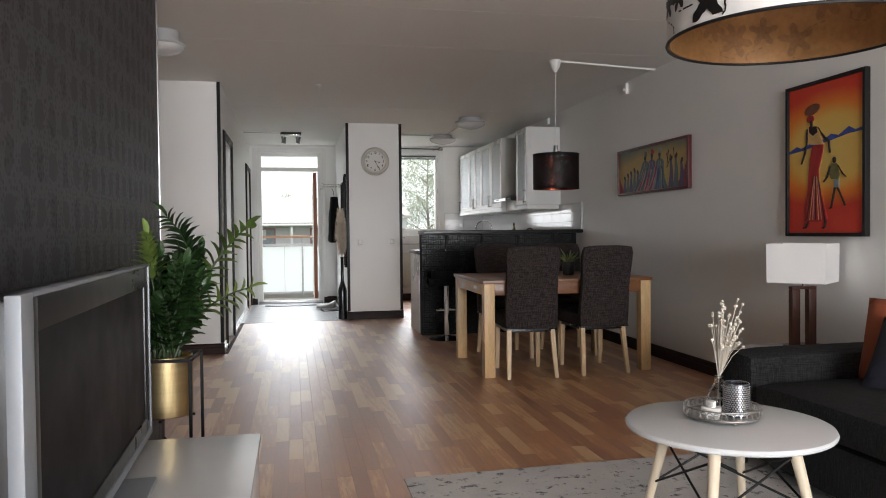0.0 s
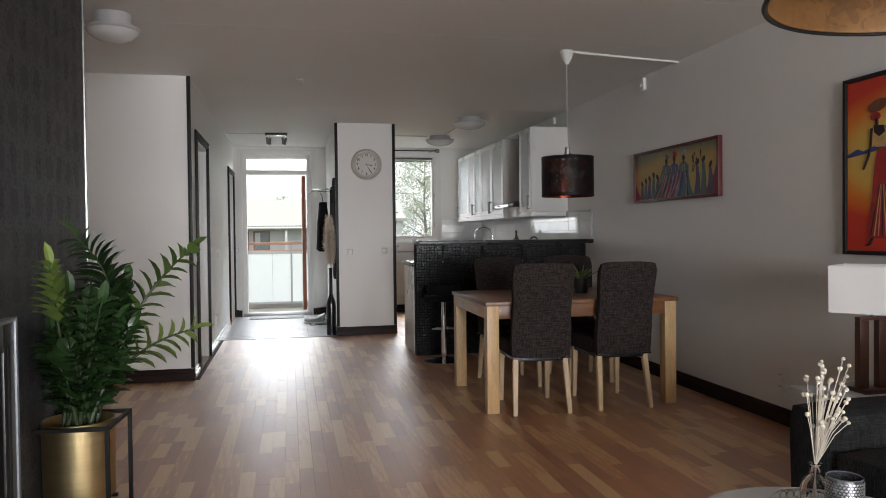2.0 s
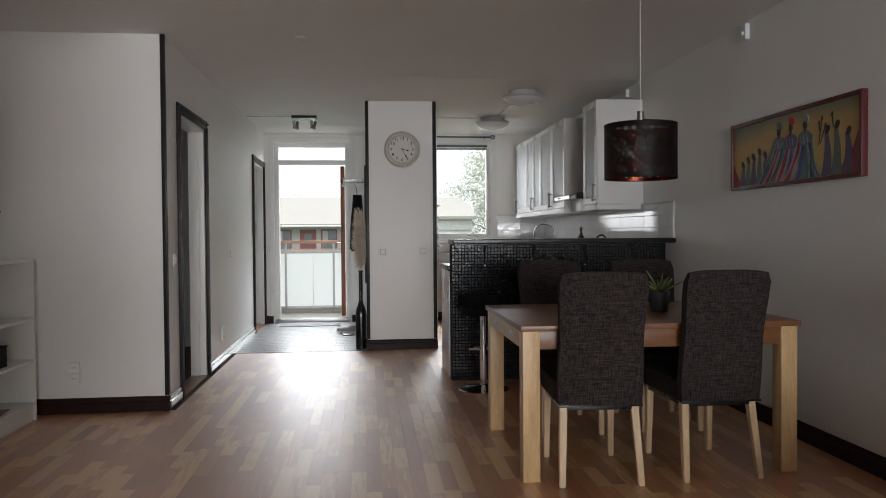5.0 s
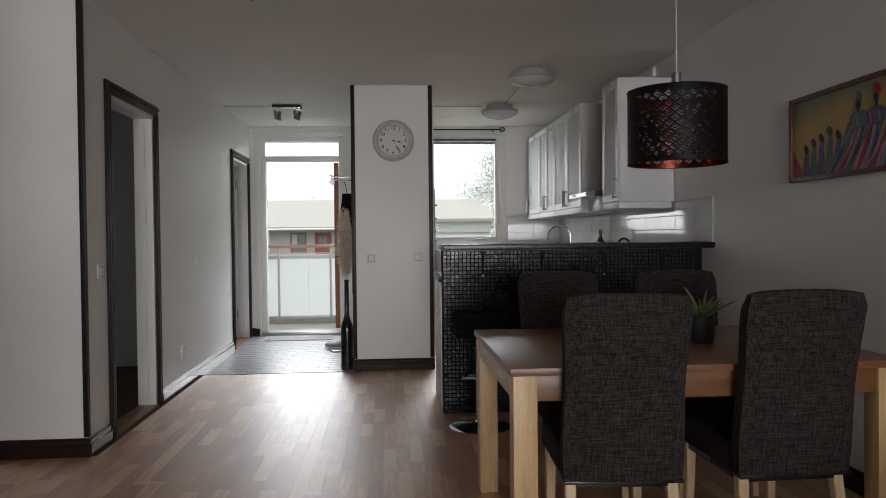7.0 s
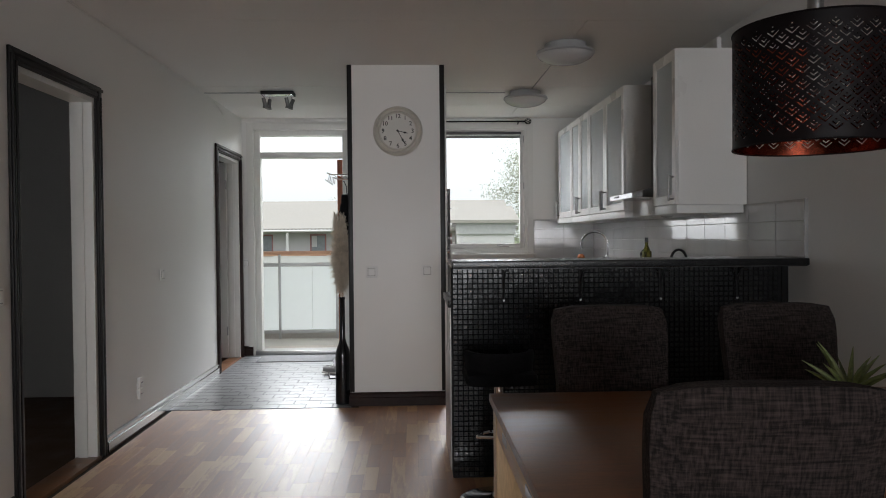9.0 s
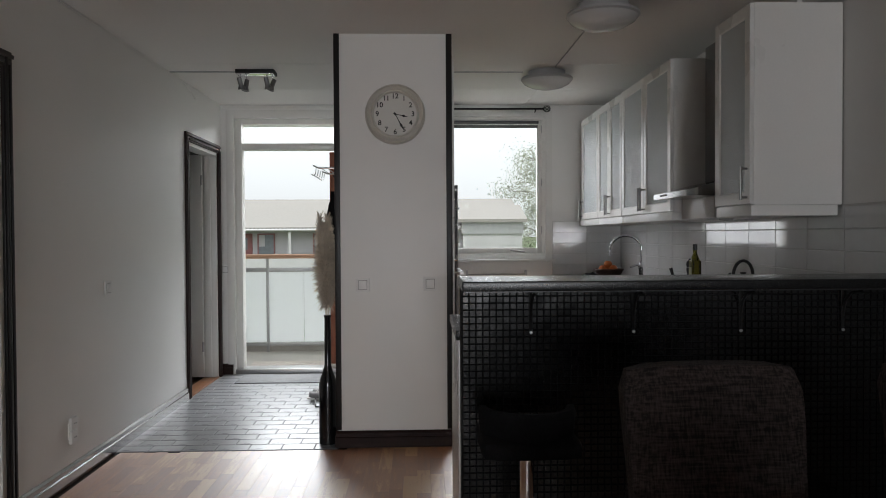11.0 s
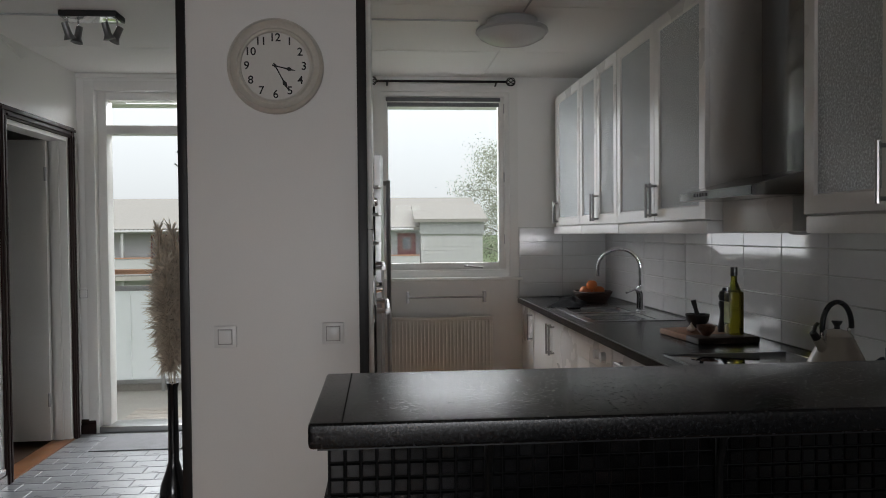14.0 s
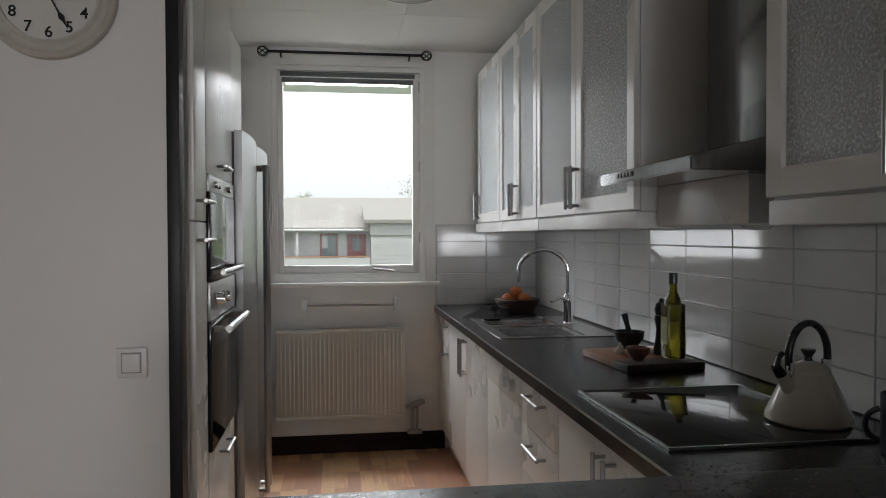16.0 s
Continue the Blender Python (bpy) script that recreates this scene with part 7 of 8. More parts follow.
M["shoe"] = material("pale_canvas_shoe", (0.28, 0.275, 0.27), 0.7, vary=0.1, fine=200, bump=0.3)


def shoe(at, rz):
    s = thing("shoe", at, rz, "pale canvas trainer standing on the shoe tray", "shoe", "shoes on the tray")
    bm = bmesh.new()
    g = []
    for i in range(15):
        u = i / 14
        hgt = 0.052 + 0.045 * math.exp(-((u - 0.05) / 0.28) ** 2) - 0.012 * u
        wd = 0.036 + 0.010 * math.sin(math.pi * (u * 0.75 + 0.2)) - 0.016 * max(0, u - 0.85) / 0.15
        g.append([bm.verts.new((wd * math.cos(a), -0.13 + 0.26 * u, 0.016 + hgt * max(0, math.sin(a)) ** 0.75)) for a in [math.pi * j / 10 for j in range(11)]])
    for i in range(14):
        for j in range(10):
            bm.faces.new((g[i][j], g[i][j + 1], g[i + 1][j + 1], g[i + 1][j]))
    bm.faces.new(g[0]), bm.faces.new(g[-1])
    part("upper", bm, M["shoe"], s)
    part("sole", box(bmesh.new(), -0.044, -0.135, 0.0, 0.044, 0.135, 0.017, 0.008), M["wax"], s, "white rubber sole")
    bm = bmesh.new()
    for k in range(4):
        tube(bm, [(-0.02, 0.0 + 0.022 * k, 0.068 - 0.004 * k), (0, 0.002 + 0.022 * k, 0.076 - 0.004 * k), (0.02, 0.022 * k, 0.068 - 0.004 * k)], 0.003, 6)
    part("laces", bm, M["wax"], s)


shoe((1.10, 11.25, 0.0165), 70)
shoe((1.12, 11.36, 0.0165), 80)
M["mat"] = material("grey_ribbed_doormat", (0.16, 0.16, 0.165), 0.95, vary=0.25, scale=12, fine=220, bump=0.6)
solid("doormat", box(bmesh.new(), 0.22, 11.97, 0.0042, 0.985, 12.37, 0.0115, 0.002), M["mat"], "thin grey doormat before the balcony door", "mat", kind="")

# bookshelf in the alcove
bs = thing("bookshelf", (-1.085, 6.62, 0), 0, "low white bookshelf with open shelves", "bookshelf")
W2, D3 = 0.83, 0.31
for y in (0.0, W2 - 0.02):
    part("side_panel", box(bmesh.new(), 0.0, y, 0.001, D3, y + 0.02, 1.03, 0.002), M["white_wood"], bs)
part("back_panel", box(bmesh.new(), 0.0, 0.02, 0.03, 0.006, W2 - 0.02, 1.03), M["white_wood"], bs)
for z in (0.10, 0.375, 0.64, 1.012):
    part("shelf", box(bmesh.new(), 0.006, 0.02, z, D3 - 0.003, W2 - 0.02, z + 0.018, 0.002), M["white_wood"], bs)
part("plinth", box(bmesh.new(), D3 - 0.03, 0.02, 0.001, D3 - 0.015, W2 - 0.02, 0.10), M["white_wood"], bs)


def figurine(at, s, label):
    """A small abstract bent shape on feet."""
    bm = bmesh.new()
    tube(bm, [(0, -0.10 * s, 0), (0, -0.10 * s, 0.10 * s), (0, -0.08 * s, 0.16 * s), (0, 0.0, 0.20 * s), (0, 0.08 * s, 0.21 * s), (0, 0.10 * s, 0.18 * s), (0, 0.10 * s, 0.08 * s)], [0.010 * s, 0.011 * s, 0.02 * s, 0.024 * s, 0.02 * s, 0.012 * s, 0.009 * s], 10)
    tube(bm, [(0, 0.02 * s, 0.19 * s), (0, 0.04 * s, 0.09 * s), (0, 0.02 * s, 0.0)], [0.02 * s, 0.014 * s, 0.011 * s], 10)
    tube(bm, [(0, -0.02 * s, 0.19 * s), (0, -0.02 * s, 0.0)], 0.010 * s, 8)
    bmesh.ops.create_icosphere(bm, subdivisions=2, radius=0.022 * s, matrix=Matrix.Translation((0, 0.13 * s, 0.225 * s)))
    ob = solid("figurine", bm, M["trim_black"], label, "figurine", kind="")
    ob.matrix_basis = pose(*at, 0, 0, 0)


figurine((-0.93, 6.98, 1.0305), 0.95, "dark abstract figurine on top of the bookshelf")
figurine((-0.95, 6.80, 0.6585), 0.75, "dark abstract figurine on a shelf")
tgs = thing("candle_tray", (-0.90, 7.05, 0.6585), 10, "black tray with three small dark jars", "tray")
part("tray", box(bmesh.new(), -0.06, -0.12, 0, 0.06, 0.12, 0.012, 0.003), M["black_plastic"], tgs)
for y in (-0.07, 0.0, 0.07):
    part("jar", lathe(bmesh.new(), [(0, 0.012), (0.025, 0.012), (0.026, 0.06), (0.022, 0.062), (0.0, 0.055)], 20, (0, y, 0)), M["oven_glass"], tgs)
sp = thing("small_pot", (-0.87, 6.86, 0.3935), 0, "small white pot with a dark plant on the shelf", "pot")
part("pot", lathe(bmesh.new(), [(0, 0), (0.03, 0), (0.04, 0.07), (0.036, 0.07), (0, 0.06)], 24), M["wax"], sp)
bm = bmesh.new()
for k in range(14):
    a = k * 2.4
    leaf_blade(bm, Vector((0, 0, 0.06)), Vector((math.cos(a), math.sin(a), 1.2)), Vector((-math.cos(a), -math.sin(a), 0.6)), 0.07, 0.022)
part("leaves", bm, M["leaf"], sp)
bx = thing("storage_box", (-0.92, 7.06, 0.3935), 0, "dark grey fabric box on the shelf", "box")
part("body", box(bmesh.new(), -0.10, -0.09, 0, 0.10, 0.11, 0.12, 0.006), M["sofa"], bx)
part("rim", boxes((-0.103, -0.093, 0.121, 0.103, 0.113, 0.128)), M["black_cloth"], bx)
for k in range(3):
    mz = thing("magazine", (-0.90 + 0.012 * k, 6.95 + 0.02 * k, 0.1185 + 0.008 * k), 6 * k - 4, "dark magazine lying flat on the lowest shelf", "magazine", "magazines on the shelf")
    part("pages", box(bmesh.new(), -0.10, -0.14, 0.001, 0.10, 0.14, 0.0062), M["wax"], mz)
    part("cover", box(bmesh.new(), -0.102, -0.142, 0.0063, 0.102, 0.142, 0.0075), material("dark_magazine_cover", (0.05 + 0.03 * k, 0.05, 0.06), 0.35, vary=0.5, scale=14), mz)

# gilded mirror
M["gilt"] = material("worn_antique_gilding", (0.13, 0.06, 0.025), 0.5, 0.4, vary=0.5, scale=14, fine=90, bump=0.5, depth=0.004)
M["gilt_gold"] = material("rubbed_gold_beading", (0.30, 0.18, 0.07), 0.45, 0.5, vary=0.6, scale=40, fine=120, bump=0.5, depth=0.004)
M["mirror_glass"] = material("silvered_mirror", (0.85, 0.86, 0.85), 0.02, 1.0, vary=0.01, bump=0)
gm = thing("wall_mirror", (-1.088, 6.62, 1.325), 0, "rectangular mirror in a worn gilded frame", "mirror")
w, h = 0.93, 0.67
for y0, y1, z0, z1 in ((0, 0.085, 0, h), (w - 0.085, w, 0, h), (0.085, w - 0.085, 0, 0.085), (0.085, w - 0.085, h - 0.085, h)):
    vert = (y1 - y0) < (z1 - z0)
    bm = box(bmesh.new(), 0.0, y0, z0, 0.03, y1, z1, 0.006)
    if vert:
        cyl(bm, (0.03, (y0 + y1) / 2, z0 + 0.06), (0.03, (y0 + y1) / 2, z1 - 0.06), 0.022)
    else:
        cyl(bm, (0.03, y0, (z0 + z1) / 2), (0.03, y1, (z0 + z1) / 2), 0.022)
    fp = part("frame", bm, M["gilt"], gm)
    bm = bmesh.new()
    n = int(max(y1 - y0, z1 - z0) / 0.03)
    for k in range(n):
        u = (k + 0.5) / n
        p = (0.046, y0 + (y1 - y0) * (0.5 if vert else u), z0 + (z1 - z0) * (u if vert else 0.5))
        bmesh.ops.create_icosphere(bm, subdivisions=1, radius=0.013, matrix=Matrix.Translation(p))
    part("beading", bm, M["gilt_gold"], fp)
for y in (0.03, w - 0.03):
    for z in (0.03, h - 0.03):
        bm = bmesh.new()
        for k in range(7):
            a = k * 0.9
            bmesh.ops.create_icosphere(bm, subdivisions=2, radius=0.026 - 0.002 * k, matrix=Matrix.Translation((0.04 + 0.004 * k, y + 0.025 * math.cos(a), z + 0.025 * math.sin(a))))
        part("corner_ornament", bm, M["gilt"], gm)
part("glass", box(bmesh.new(), 0.004, 0.085, 0.085, 0.012, w - 0.085, h - 0.085), M["mirror_glass"], gm)

# ---- balcony and the houses opposite ----
M["concrete"] = material("weathered_concrete", (0.36, 0.34, 0.31), 0.85, vary=0.15, scale=3, fine=60, bump=0.3)
M["galv"] = material("galvanised_steel", (0.38, 0.38, 0.38), 0.45, 0.6, vary=0.1)
M["panel"] = material("white_balcony_panel", (0.7, 0.7, 0.7), 0.4, vary=0.02)
M["screen_panel"] = material("translucent_balcony_screen", (0.86, 0.87, 0.87), 0.4, vary=0.02)
pn = M["screen_panel"].node_tree
tl2, mx2 = pn.nodes.new("ShaderNodeBsdfTranslucent"), pn.nodes.new("ShaderNodeMixShader")
tl2.inputs[0].default_value, mx2.inputs[0].default_value = (0.9, 0.91, 0.92, 1), 0.65
pn.links.new(pn.nodes["Principled BSDF"].outputs[0], mx2.inputs[1])
pn.links.new(tl2.outputs[0], mx2.inputs[2])
pn.links.new(mx2.outputs[0], pn.nodes["Material Output"].inputs[0])
M["rail_wood"] = material("weathered_pine_rail", (0.36, 0.20, 0.125), 0.6, vary=0.25, scale=4, stretch=(1, 8, 8))
solid("floor_balcony", boxes((-1.6, 12.75, -0.25, 1.9, 14.25, -0.05)), M["concrete"], "pale concrete balcony floor", "floor")
M["board_grey"] = material("silvered_deck_boards", (0.38, 0.34, 0.30), 0.8, vary=0.2, scale=4, stretch=(1, 9, 9))
solid("trim_balcony_kerb", B(-1.6, 14.12, -0.05, 1.9, 14.25, 0.035), M["concrete"], "concrete kerb along the balcony edge", "kerb")
bb = thing("step_boards", (0.1, 12.9, -0.05), 0, "grey wooden step boards outside the door", "boards")
for k in range(4):
    part("board", box(bmesh.new(), 0.0, 0.11 * k, 0.0005, 1.0, 0.11 * k + 0.1, 0.02, 0.003), M["board_grey"], bb)
solid("roof_overhang", boxes((-2.2, 12.752, 2.53, 4.4, 14.0, 2.72)), M["panel"], "white roof overhang above the balcony", "roof")
rl = thing("balcony_railing", (0, 14.1, -0.05), 0, "steel balcony railing with white panels and wooden handrail", "railing")
part("handrail", box(bmesh.new(), -1.6, -0.04, 1.08, 1.9, 0.06, 1.125, 0.005), M["rail_wood"], rl, "weathered wooden handrail")
part("upper_rail", box(bmesh.new(), -1.6, -0.012, 0.93, 1.9, 0.012, 0.975, 0.003), M["galv"], rl)
part("lower_rail", box(bmesh.new(), -1.6, -0.012, 0.07, 1.9, 0.012, 0.11, 0.003), M["galv"], rl)
for x in (-1.35, -0.64, 0.09, 0.82, 1.55):
    part("post", box(bmesh.new(), x - 0.016, -0.03, 0.0, x + 0.016, -0.013, 1.08, 0.002), M["galv"], rl)
for k in range(5):
    x = -1.58 + 0.695 * k
    part("panel", box(bmesh.new(), x, -0.010, 0.115, x + 0.69, 0.006, 0.925), M["screen_panel"], rl, "white frosted panel")

M["siding"] = material("white_board_siding", (0.45, 0.445, 0.445), 0.7, vary=0.06, scale=2)
M["roof_tile"] = material("pale_weathered_roof", (0.25, 0.235, 0.215), 0.8, vary=0.08, scale=0.8, fine=8)
M["red_paint"] = material("red_painted_wood", (0.22, 0.085, 0.08), 0.6, vary=0.15)
M["far_pane"] = material("dim_window_pane", (0.16, 0.18, 0.19), 0.1, vary=0.2)
M["grass"] = material("lawn_grass", (0.07, 0.10, 0.03), 0.95, vary=0.4, scale=0.6, fine=20, bump=0.5)
solid("ground", boxes((-900, 12.9, -4.4, 900, 1500, -3.0)), M["grass"], "lawn between the houses", "ground")
BY = 44.0
hs = thing("house", (0, BY, -3.0), 0, "pale two-storey row house with red doors", "house")
part("wall", boxes((-40, 0.0, 0.0, 7.0, 8.0, 4.75)), M["siding"], hs)
for k in range(26):
    part("board", box(bmesh.new(), -40, -0.03, 0.15 + 0.18 * k, 4.05, 0.0, 0.312 + 0.18 * k), M["siding"], hs)
part("extension", boxes((4.05, -1.2, 0.0, 7.05, 0.0, 4.55)), M["siding"], hs)
for k in range(22):
    part("board", box(bmesh.new(), 4.05, -1.23, 0.15 + 0.18 * k, 7.05, -1.2, 0.312 + 0.18 * k), M["siding"], hs)
part("fascia", boxes((4.0, -1.3, 4.35, 7.1, -1.21, 4.95)), M["galv"], hs, "grey fascia of the extension")
bm = bmesh.new()
for a, b in (((-40.5, -1.0, 4.72), (7.2, 4.2, 6.38)),):
    vs = [bm.verts.new(p) for p in ((a[0], a[1], a[2]), (b[0], a[1], a[2]), (b[0], b[1], b[2]), (a[0], b[1], b[2]))]
    v2 = [bm.verts.new((v.co.x, v.co.y, v.co.z - 0.18)) for v in vs]
    bm.faces.new(vs), bm.faces.new(v2)
    for i in range(4):
        bm.faces.new((vs[i], vs[(i + 1) % 4], v2[(i + 1) % 4], v2[i]))
rf = part("roof", bm, M["roof_tile"], hs, "pale corrugated roof")
bm = bmesh.new()
vs = [bm.verts.new(p) for p in ((3.7, -1.6, 5.08), (7.25, -1.6, 5.08), (7.25, 1.2, 5.9), (3.7, 1.2, 5.9), (3.7, -1.6, 4.92), (7.25, -1.6, 4.92), (7.25, 1.2, 5.7), (3.7, 1.2, 5.7))]
for q in ((0, 1, 2, 3), (4, 5, 6, 7), (0, 1, 5, 4), (1, 2, 6, 5), (2, 3, 7, 6), (3, 0, 4, 7)):
    bm.faces.new([vs[i] for i in q])
part("roof", bm, M["roof_tile"], hs)
bm = bmesh.new()
for k in range(220):
    x = -40.4 + 0.2 * k
    if x < 3.6:
        box(bm, x, -1.03, 4.56, x + 0.11, -0.99, 4.70)
part("eaves_trim", bm, M["galv"], hs)
part("gutter", cyl(bmesh.new(), (-40.4, -1.05, 4.58), (3.7, -1.05, 4.58), 0.07, seg=10), M["galv"], hs)


def far_window(x, w, z0, z1):
    wd = part("window", boxes((x, -0.06, z0, x + w, -0.031, z0 + 0.07), (x, -0.06, z1 - 0.07, x + w, -0.031, z1), (x, -0.06, z0 + 0.07, x + 0.07, -0.031, z1 - 0.07), (x + w - 0.07, -0.06, z0 + 0.07, x + w, -0.031, z1 - 0.07)), M["red_paint"], hs, "red framed window")
    part("pane", boxes((x + 0.07, -0.05, z0 + 0.07, x + w - 0.07, -0.033, z1 - 0.07)), M["far_pane"], wd)
    part("curtain", boxes((x + 0.09, -0.0535, z0 + 0.5, x + w * 0.42, -0.0505, z1 - 0.08)), M["siding"], wd)


for base in (-36.2, -30.9, -25.6, -20.3, -15.0, -9.7, -4.4, 0.9):
    far_window(base + 0.75, 0.85, 3.25, 4.42)
    far_window(base + 3.2, 0.9, 3.25, 4.42)
    d = part("door", boxes((base + 2.05, -0.06, 2.5, base + 2.95, -0.031, 4.42)), M["red_paint"], hs, "red door")
    part("door_pane", boxes((base + 2.3, -0.065, 3.6, base + 2.7, -0.0605, 4.2)), M["far_pane"], d)
    part("porch_post", boxes((base - 0.35, -1.0, 0.0, base - 0.23, -0.88, 4.58)), M["siding"], hs)
part("gallery_floor", boxes((-40, -1.2, 2.3, 4.0, -0.04, 2.5)), M["concrete"], hs)
part("gallery_rail", boxes((-40, -1.22, 2.55, 4.0, -1.18, 3.3)), M["siding"], hs, "white gallery parapet")
part("gallery_handrail", boxes((-40, -1.25, 3.32, 4.0, -1.15, 3.38)), M["rail_wood"], hs)

M["far_leaf"] = material("pale_green_foliage", (0.26, 0.28, 0.21), 0.7, vary=0.4, scale=3, island=0.5)
M["bark"] = material("grey_birch_bark", (0.16, 0.14, 0.12), 0.85, vary=0.3, scale=6)


def tree(at, height, spread, leaves, seed, label, bottom=0.3):
    t = thing("tree", at, 0, label, "tree")
    r = random.Random(seed)
    trunk = part("trunk", tube(bmesh.new(), [(0, 0, 0), (0.1, 0.05, height * 0.3), (-0.05, 0.1, height * 0.6), (0.05, 0, height * 0.92)], [0.16, 0.12, 0.07, 0.02], 10), M["bark"], t)
    ends = []
    for k in range(16):
        h = height * (bottom + (0.88 - bottom) * k / 16)
        a = k * 2.4
        ln = spread * (1 - 0.55 * abs(k / 16 - 0.35)) * r.uniform(0.75, 1.1)
        e = Vector((math.cos(a) * ln, math.sin(a) * ln, h + ln * r.uniform(0.15, 0.5)))
        mid = Vector((math.cos(a) * ln * 0.5, math.sin(a) * ln * 0.5, h + ln * 0.3))
        part("limb", tube(bmesh.new(), [(0, 0, h), mid, e], [0.05, 0.03, 0.008], 6), M["bark"], trunk)
        ends += [mid, e, mid.lerp(e, 0.5)]
    verts, faces = [], []
    for i in range(leaves):
        c = r.choice(ends)
        p = c + Vector((r.gauss(0, 1), r.gauss(0, 1), r.gauss(0, 0.8))) * spread * 0.17
        u = Vector((r.gauss(0, 1), r.gauss(0, 1), r.gauss(0, 1))).normalized()
        v = u.orthogonal().normalized()
        s = r.uniform(0.045, 0.09)
        k = len(verts)
        verts += [tuple(p - u * s), tuple(p + v * s * 0.5), tuple(p + u * s), tuple(p - v * s * 0.5)]
        faces.append((k, k + 1, k + 2, k + 3))
    me = bpy.data.meshes.new("crown")
    me.from_pydata(verts, [], faces)
    me.materials.append(M["far_leaf"])
    c = new("crown", me)
    c.parent = t
    return t


tree((9.7, 50.0, -3.0), 10.3, 3.0, 15000, 31, "leafy birch beside the house gable", 0.22)
tree((13.4, 51.5, -3.0), 10.8, 3.0, 13000, 32, "leafy birch beside the house gable", 0.22)
tree((0.3, 62.0, -3.0), 7.9, 1.7, 3000, 33, "treetop behind the roof ridge", 0.4)
tree((-4.5, 64.0, -3.0), 7.6, 1.6, 2500, 34, "treetop behind the roof ridge", 0.4)

# ---- parquet staves, hall tiles, wall tiles ----
def rounded_slab(sx, sy, sz, ch):
    """A slab with a small chamfer round its top, its base at z 0."""
    bm = bmesh.new()
    vs = []
    for (ix, iy, z) in ((0, 0, 0), (0, 0, sz - ch), (ch, ch, sz)):
        vs.append([bm.verts.new((x, y, z)) for x, y in ((ix, iy), (sx - ix, iy), (sx - ix, sy - iy), (ix, sy - iy))])
    for a, b in zip(vs, vs[1:]):
        for i in range(4):
            bm.faces.new((a[i], a[(i + 1) % 4], b[(i + 1) % 4], b[i]))
    bm.faces.new(vs[-1])
    return bm


def slab_data(x, y, z, sx, sy, sz, ch):
    a = [(x, y, z), (x + sx, y, z), (x + sx, y + sy, z), (x, y + sy, z)]
    b = [(x, y, z + sz - ch), (x + sx, y, z + sz - ch), (x + sx, y + sy, z + sz - ch), (x, y + sy, z + sz - ch)]
    c = [(x + ch, y + ch, z + sz), (x + sx - ch, y + ch, z + sz), (x + sx - ch, y + sy - ch, z + sz), (x + ch, y + sy - ch, z + sz)]
    return a + b + c, [(0, 1, 5, 4), (1, 2, 6, 5), (2, 3, 7, 6), (3, 0, 4, 7), (4, 5, 9, 8), (5, 6, 10, 9), (6, 7, 11, 10), (7, 4, 8, 11), (8, 9, 10, 11)]


def parquet_material(name, rand, island):
    mat = material(name, (0.36, 0.18, 0.075), 0.45, vary=0.3, scale=3.5, fine=26, stretch=(14, 1.4, 1), bump=0.04, rand=rand, island=island, coat=1.0, spec=0.8)
    mat.node_tree.nodes["Principled BSDF"].inputs["Coat Roughness"].default_value = 0.43
    mat.node_tree.nodes["Principled BSDF"].inputs["Coat IOR"].default_value = 2.4
    e = [q for q in mat.node_tree.nodes if q.bl_idname == "ShaderNodeValToRGB"][0].color_ramp.elements
    e[0].position, e[0].color = 0.42, (0.37, 0.125, 0.034, 1)
    e[1].position, e[1].color = 1.0, (0.70, 0.42, 0.18, 1)
    for at, c in ((0.75, (0.48, 0.185, 0.050, 1)), (0.96, (0.56, 0.255, 0.082, 1))):
        q = e.new(at)
        q.color = c
    return mat


M["parquet_piece"] = parquet_material("oiled_cherry_parquet_piece", 0.85, 0)
M["parquet"] = parquet_material("oiled_cherry_parquet", 0, 0.85)
floor_ob = bpy.data.objects["floor"]
rng = random.Random(4)
W = 0.071
lengths = (0.28, 0.36, 0.44, 0.52)
shared = {s: mesh_of("parquet_stave", rounded_slab(W - 0.0003, s - 0.0003, 0.012, 0.0003), M["parquet_piece"], False) for s in lengths}
verts, faces = [], []
count = 0
x = -1.09
while x < 3.76:
    sx = min(W, 3.76 - x)
    y = -4.4 - rng.random() * 0.4
    top = 7.6 if x < 0 else (9.95 if x < 1.335 else 12.45)
    if x + sx > 1.335 and x < 1.335:
        top = 9.95
    low = 4.38 if x < -0.05 else -4.4
    while y < top:
        s = lengths[rng.randrange(4)]
        a, b = max(y, low), min(y + s, top)
        y += s
        if b - a < 0.02:
            continue
        near = 4.2 < a and b < 6.6 and 0.0 < x < 2.6 and abs(b - a - s) < 1e-6 and sx == W
        if near and count < 300:
            ob = new("parquet_stave", shared[s])
            ob.location = (x, a, -0.012)
            ob.parent = floor_ob
            count += 1
        else:
            v, f = slab_data(x, a, -0.012, sx - 0.0003, b - a - 0.0003, 0.012, 0.0003)
            k = len(verts)
            verts += v
            faces += [tuple(i + k for i in q) for q in f]
    x += W
me = bpy.data.meshes.new("parquet")
me.from_pydata(verts, [], faces)
me.materials.append(M["parquet"])
pq = tagged(new("parquet", me), "red-brown cherry parquet staves", "", kind="stuff")
pq.parent = floor_ob

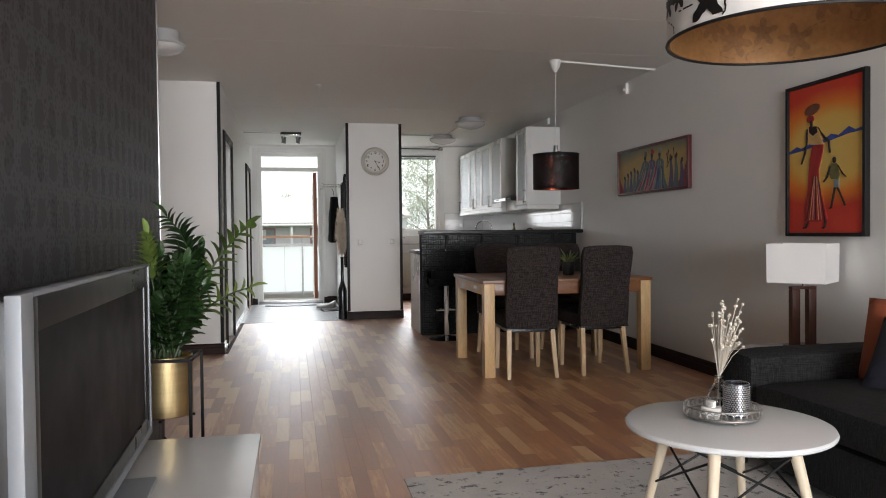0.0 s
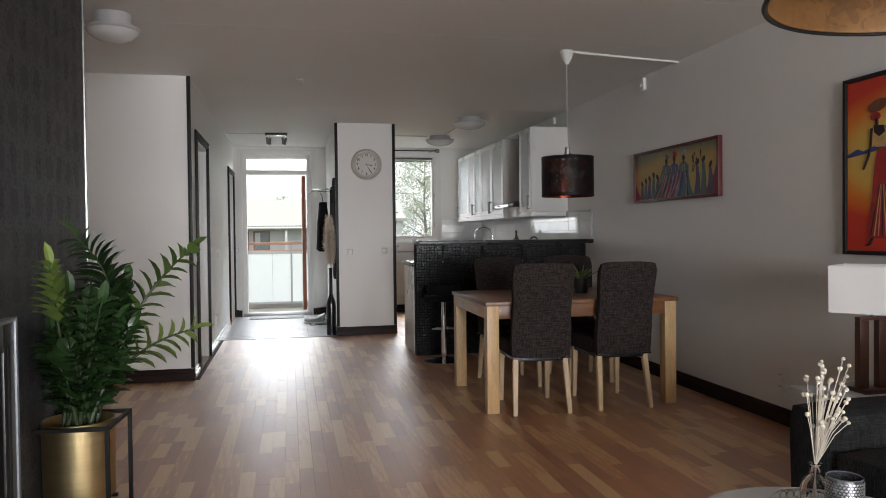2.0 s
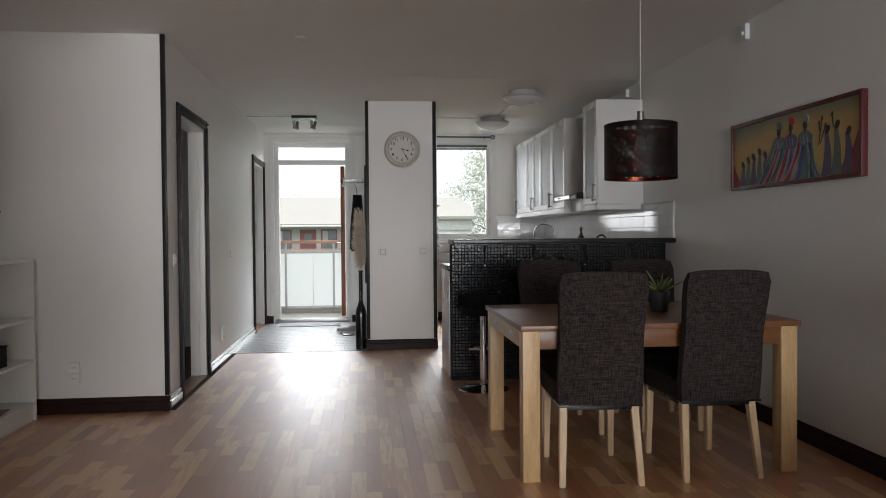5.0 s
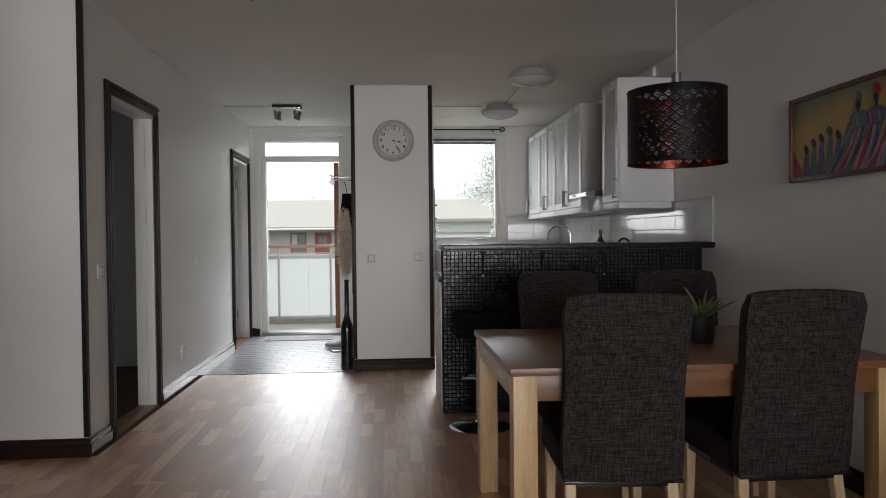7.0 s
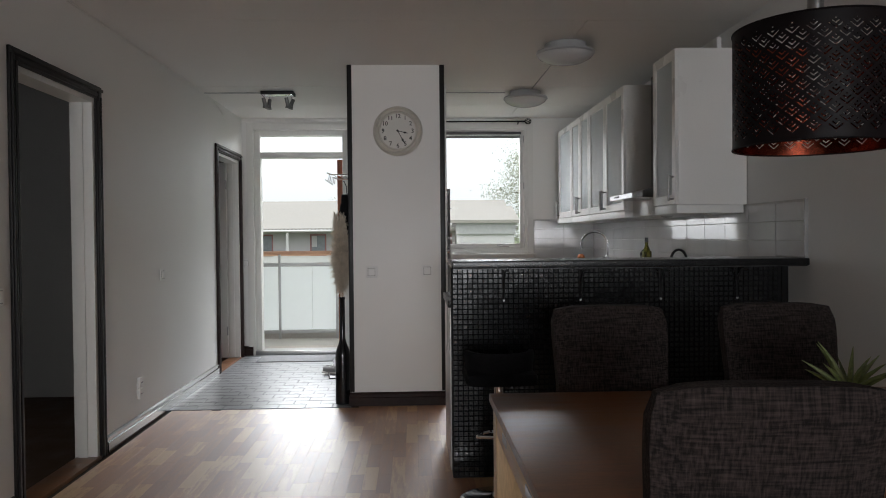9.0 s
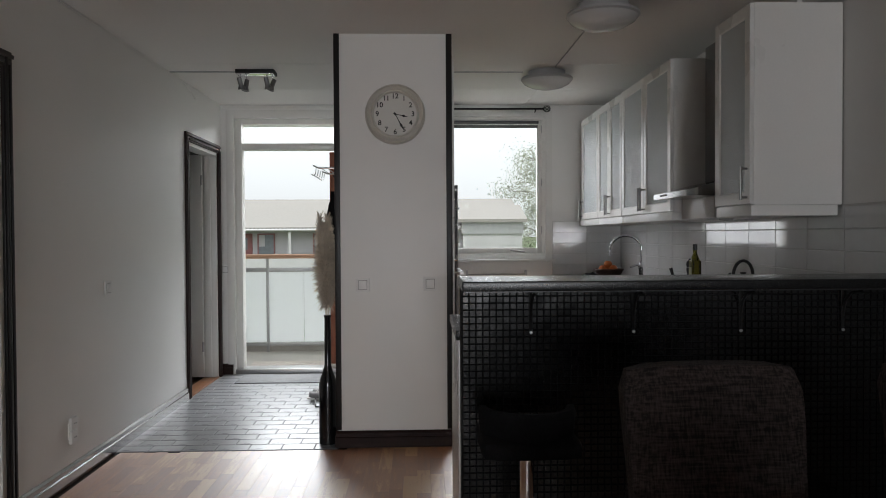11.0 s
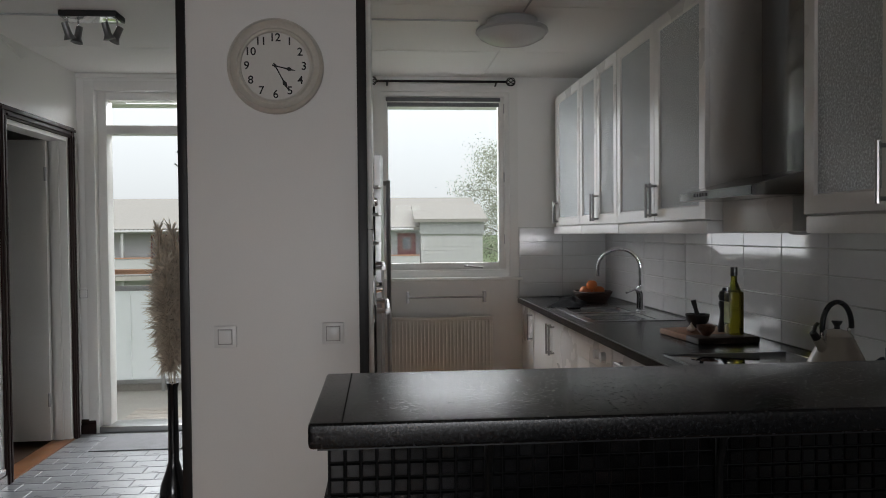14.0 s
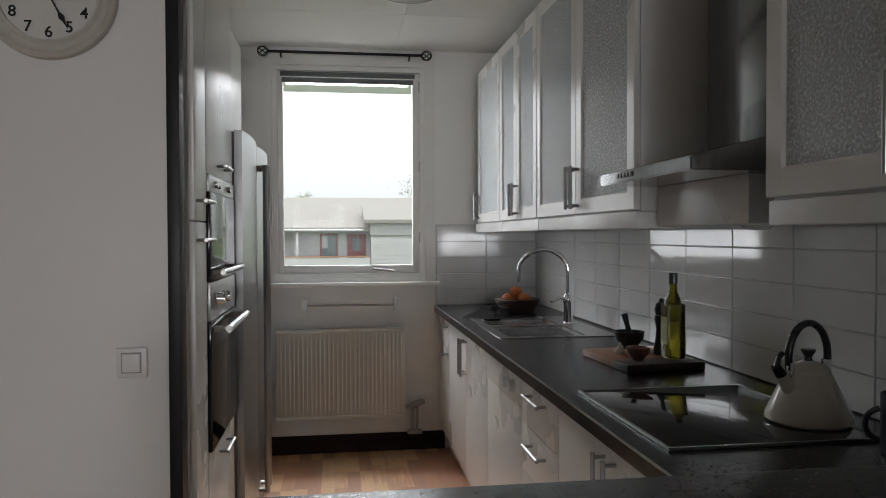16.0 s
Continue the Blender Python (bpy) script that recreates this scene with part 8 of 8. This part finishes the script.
# slate tiles of the entry
M["slate"] = material("grey_slate_tile", (0.19, 0.195, 0.205), 0.3, vary=0.25, scale=7, fine=60, bump=0.12, rand=0.35, coat=0.7)
M["slate"].node_tree.nodes["Principled BSDF"].inputs["Coat Roughness"].default_value = 0.3
M["slate"].node_tree.nodes["Principled BSDF"].inputs["Coat IOR"].default_value = 1.65
M["hall_grout"] = material("pale_tile_grout", (0.15, 0.15, 0.155), 0.9)
fe = solid("floor_entry", B(0.0, 9.95, -0.01, 1.34, 12.45, 0.0012), M["hall_grout"], "grey slate tile floor of the entry", "floor")
tile = mesh_of("tile", rounded_slab(0.195, 0.115, 0.012, 0.0025), M["slate"], False)
edge_tiles = {}
for j in range(21):
    yy = 9.956 + 0.119 * j
    if yy + 0.115 > 12.45:
        break
    xx = 0.004 - (0.0995 if j % 2 else 0)
    while xx < 1.33:
        a, b = max(xx, 0.004), min(xx + 0.195, 1.336)
        if b - a > 0.02:
            key = round(b - a, 3)
            if key not in edge_tiles:
                edge_tiles[key] = tile if abs(key - 0.195) < 1e-3 else mesh_of("tile", rounded_slab(key, 0.115, 0.012, 0.0025), M["slate"], False)
            ob = new("tile", edge_tiles[key])
            ob.location = (a, yy, -0.0085)
            ob.parent = fe
        xx += 0.199

# backsplash tiles
M["wall_tile"] = material("glossy_white_tile", (0.70, 0.695, 0.69), 0.06, vary=0.04, scale=3, fine=20, bump=0.015, rand=0.2, spec=0.9)
M["tile_grout"] = material("grey_tile_grout", (0.55, 0.54, 0.52), 0.9)
bsp = solid("backsplash_wall", boxes((3.752, 8.13, 1.126, 3.7598, 8.44, 1.42), (3.752, 8.44, 0.911, 3.7598, 12.449, 1.42)), M["tile_grout"], "white tiled backsplash over the worktop", "backsplash")
bse = solid("backsplash_end", boxes((3.096, 12.442, 0.911, 3.752, 12.4498, 1.42)), M["tile_grout"], "white tiled backsplash at the window wall", "backsplash")


def upright_tile(w, h, axis):
    bm = rounded_slab(w, h, 0.006, 0.0018)
    for v in bm.verts:
        x, y, z = v.co
        v.co = (-z, -x, y) if axis == "x" else (x, -z, y)
    return mesh_of("tile", bm, M["wall_tile"], False)


TW, TH = 0.322, 0.1
cache = {}
k0 = 9.716 - TW * 5
k = 0
while k0 + TW * k < 12.44:
    a, b = max(k0 + TW * k, 8.133), min(k0 + TW * (k + 1), 12.44)
    for j in range(6):
        z0, z1 = (0.912 if j == 0 else 0.91 + TH * j), min(0.91 + TH * (j + 1), 1.418)
        if b < 8.46:
            z0 = max(z0, 1.127)
        if b - a < 0.03 or z1 - z0 < 0.01:
            continue
        key = ("x", round(b - a - 0.003, 3), round(z1 - z0 - 0.003, 3))
        if key not in cache:
            cache[key] = upright_tile(key[1], key[2], "x")
        ob = new("tile", cache[key])
        ob.location, ob.parent = (3.7519, b - 0.0015, z0 + 0.0015), bsp
    k += 1
x = 3.099
while x < 3.745:
    b = min(x + TW, 3.745)
    for j in range(6):
        z0, z1 = (0.912 if j == 0 else 0.91 + TH * j), min(0.91 + TH * (j + 1), 1.418)
        if z1 - z0 < 0.01 or b - x < 0.02:
            continue
        key = ("y", round(b - x - 0.003, 3), round(z1 - z0 - 0.003, 3))
        if key not in cache:
            cache[key] = upright_tile(key[1], key[2], "y")
        ob = new("tile", cache[key])
        ob.location, ob.parent = (x + 0.0015, 12.4419, z0 + 0.0015), bse
    x += TW
solid("trim_backsplash", boxes((3.742, 8.122, 1.126, 3.7599, 8.13, 1.42)), M["steel"], "thin edge strip of the backsplash", "trim")

# glass mosaic on the front of the bar
wb_ob = bpy.data.objects["wall_bar"]
P, S3 = 0.0262, 0.0232
bm = rounded_slab(S3, S3, 0.0055, 0.0018)
for v in bm.verts:
    v.co = (v.co.x, -v.co.z, v.co.y)
small = mesh_of("mosaic_tile", bm, M["mosaic_single"], False)
verts, faces = [], []
count = 0
tilt = random.Random(8)
for j in range(41):
    for i in range(65):
        x, z = 2.004 + P * i, 0.008 + P * j
        if x + S3 > 3.724 or z + S3 > 1.083:
            continue
        if i < 12 and 10 <= j < 34:
            ob = new("mosaic_tile", small)
            ob.location, ob.parent = (x, 8.3258, z), wb_ob
            ob.rotation_euler = (tilt.uniform(-0.012, 0.012), 0, tilt.uniform(-0.012, 0.012))
            count += 1
        else:
            v, f = slab_data(x, z, 0, S3, S3, 0.0055 + 0.0008 * math.sin(i * 7.3 + j * 3.1), 0.0018)
            k = len(verts)
            p, q = tilt.uniform(-0.012, 0.012), tilt.uniform(-0.012, 0.012)
            verts += [(a, 8.3258 - c - (p * (a - x) + q * (b - z) if c > 0.001 else 0), b) for a, b, c in v]
            faces += [tuple(q + k for q in reversed(r)) for r in f]
me = bpy.data.meshes.new("mosaic")
me.from_pydata(verts, [], faces)
me.materials.append(M["mosaic"])
mo2 = tagged(new("mosaic", me), "small black glass mosaic tiles", "", kind="stuff")
mo2.parent = wb_ob
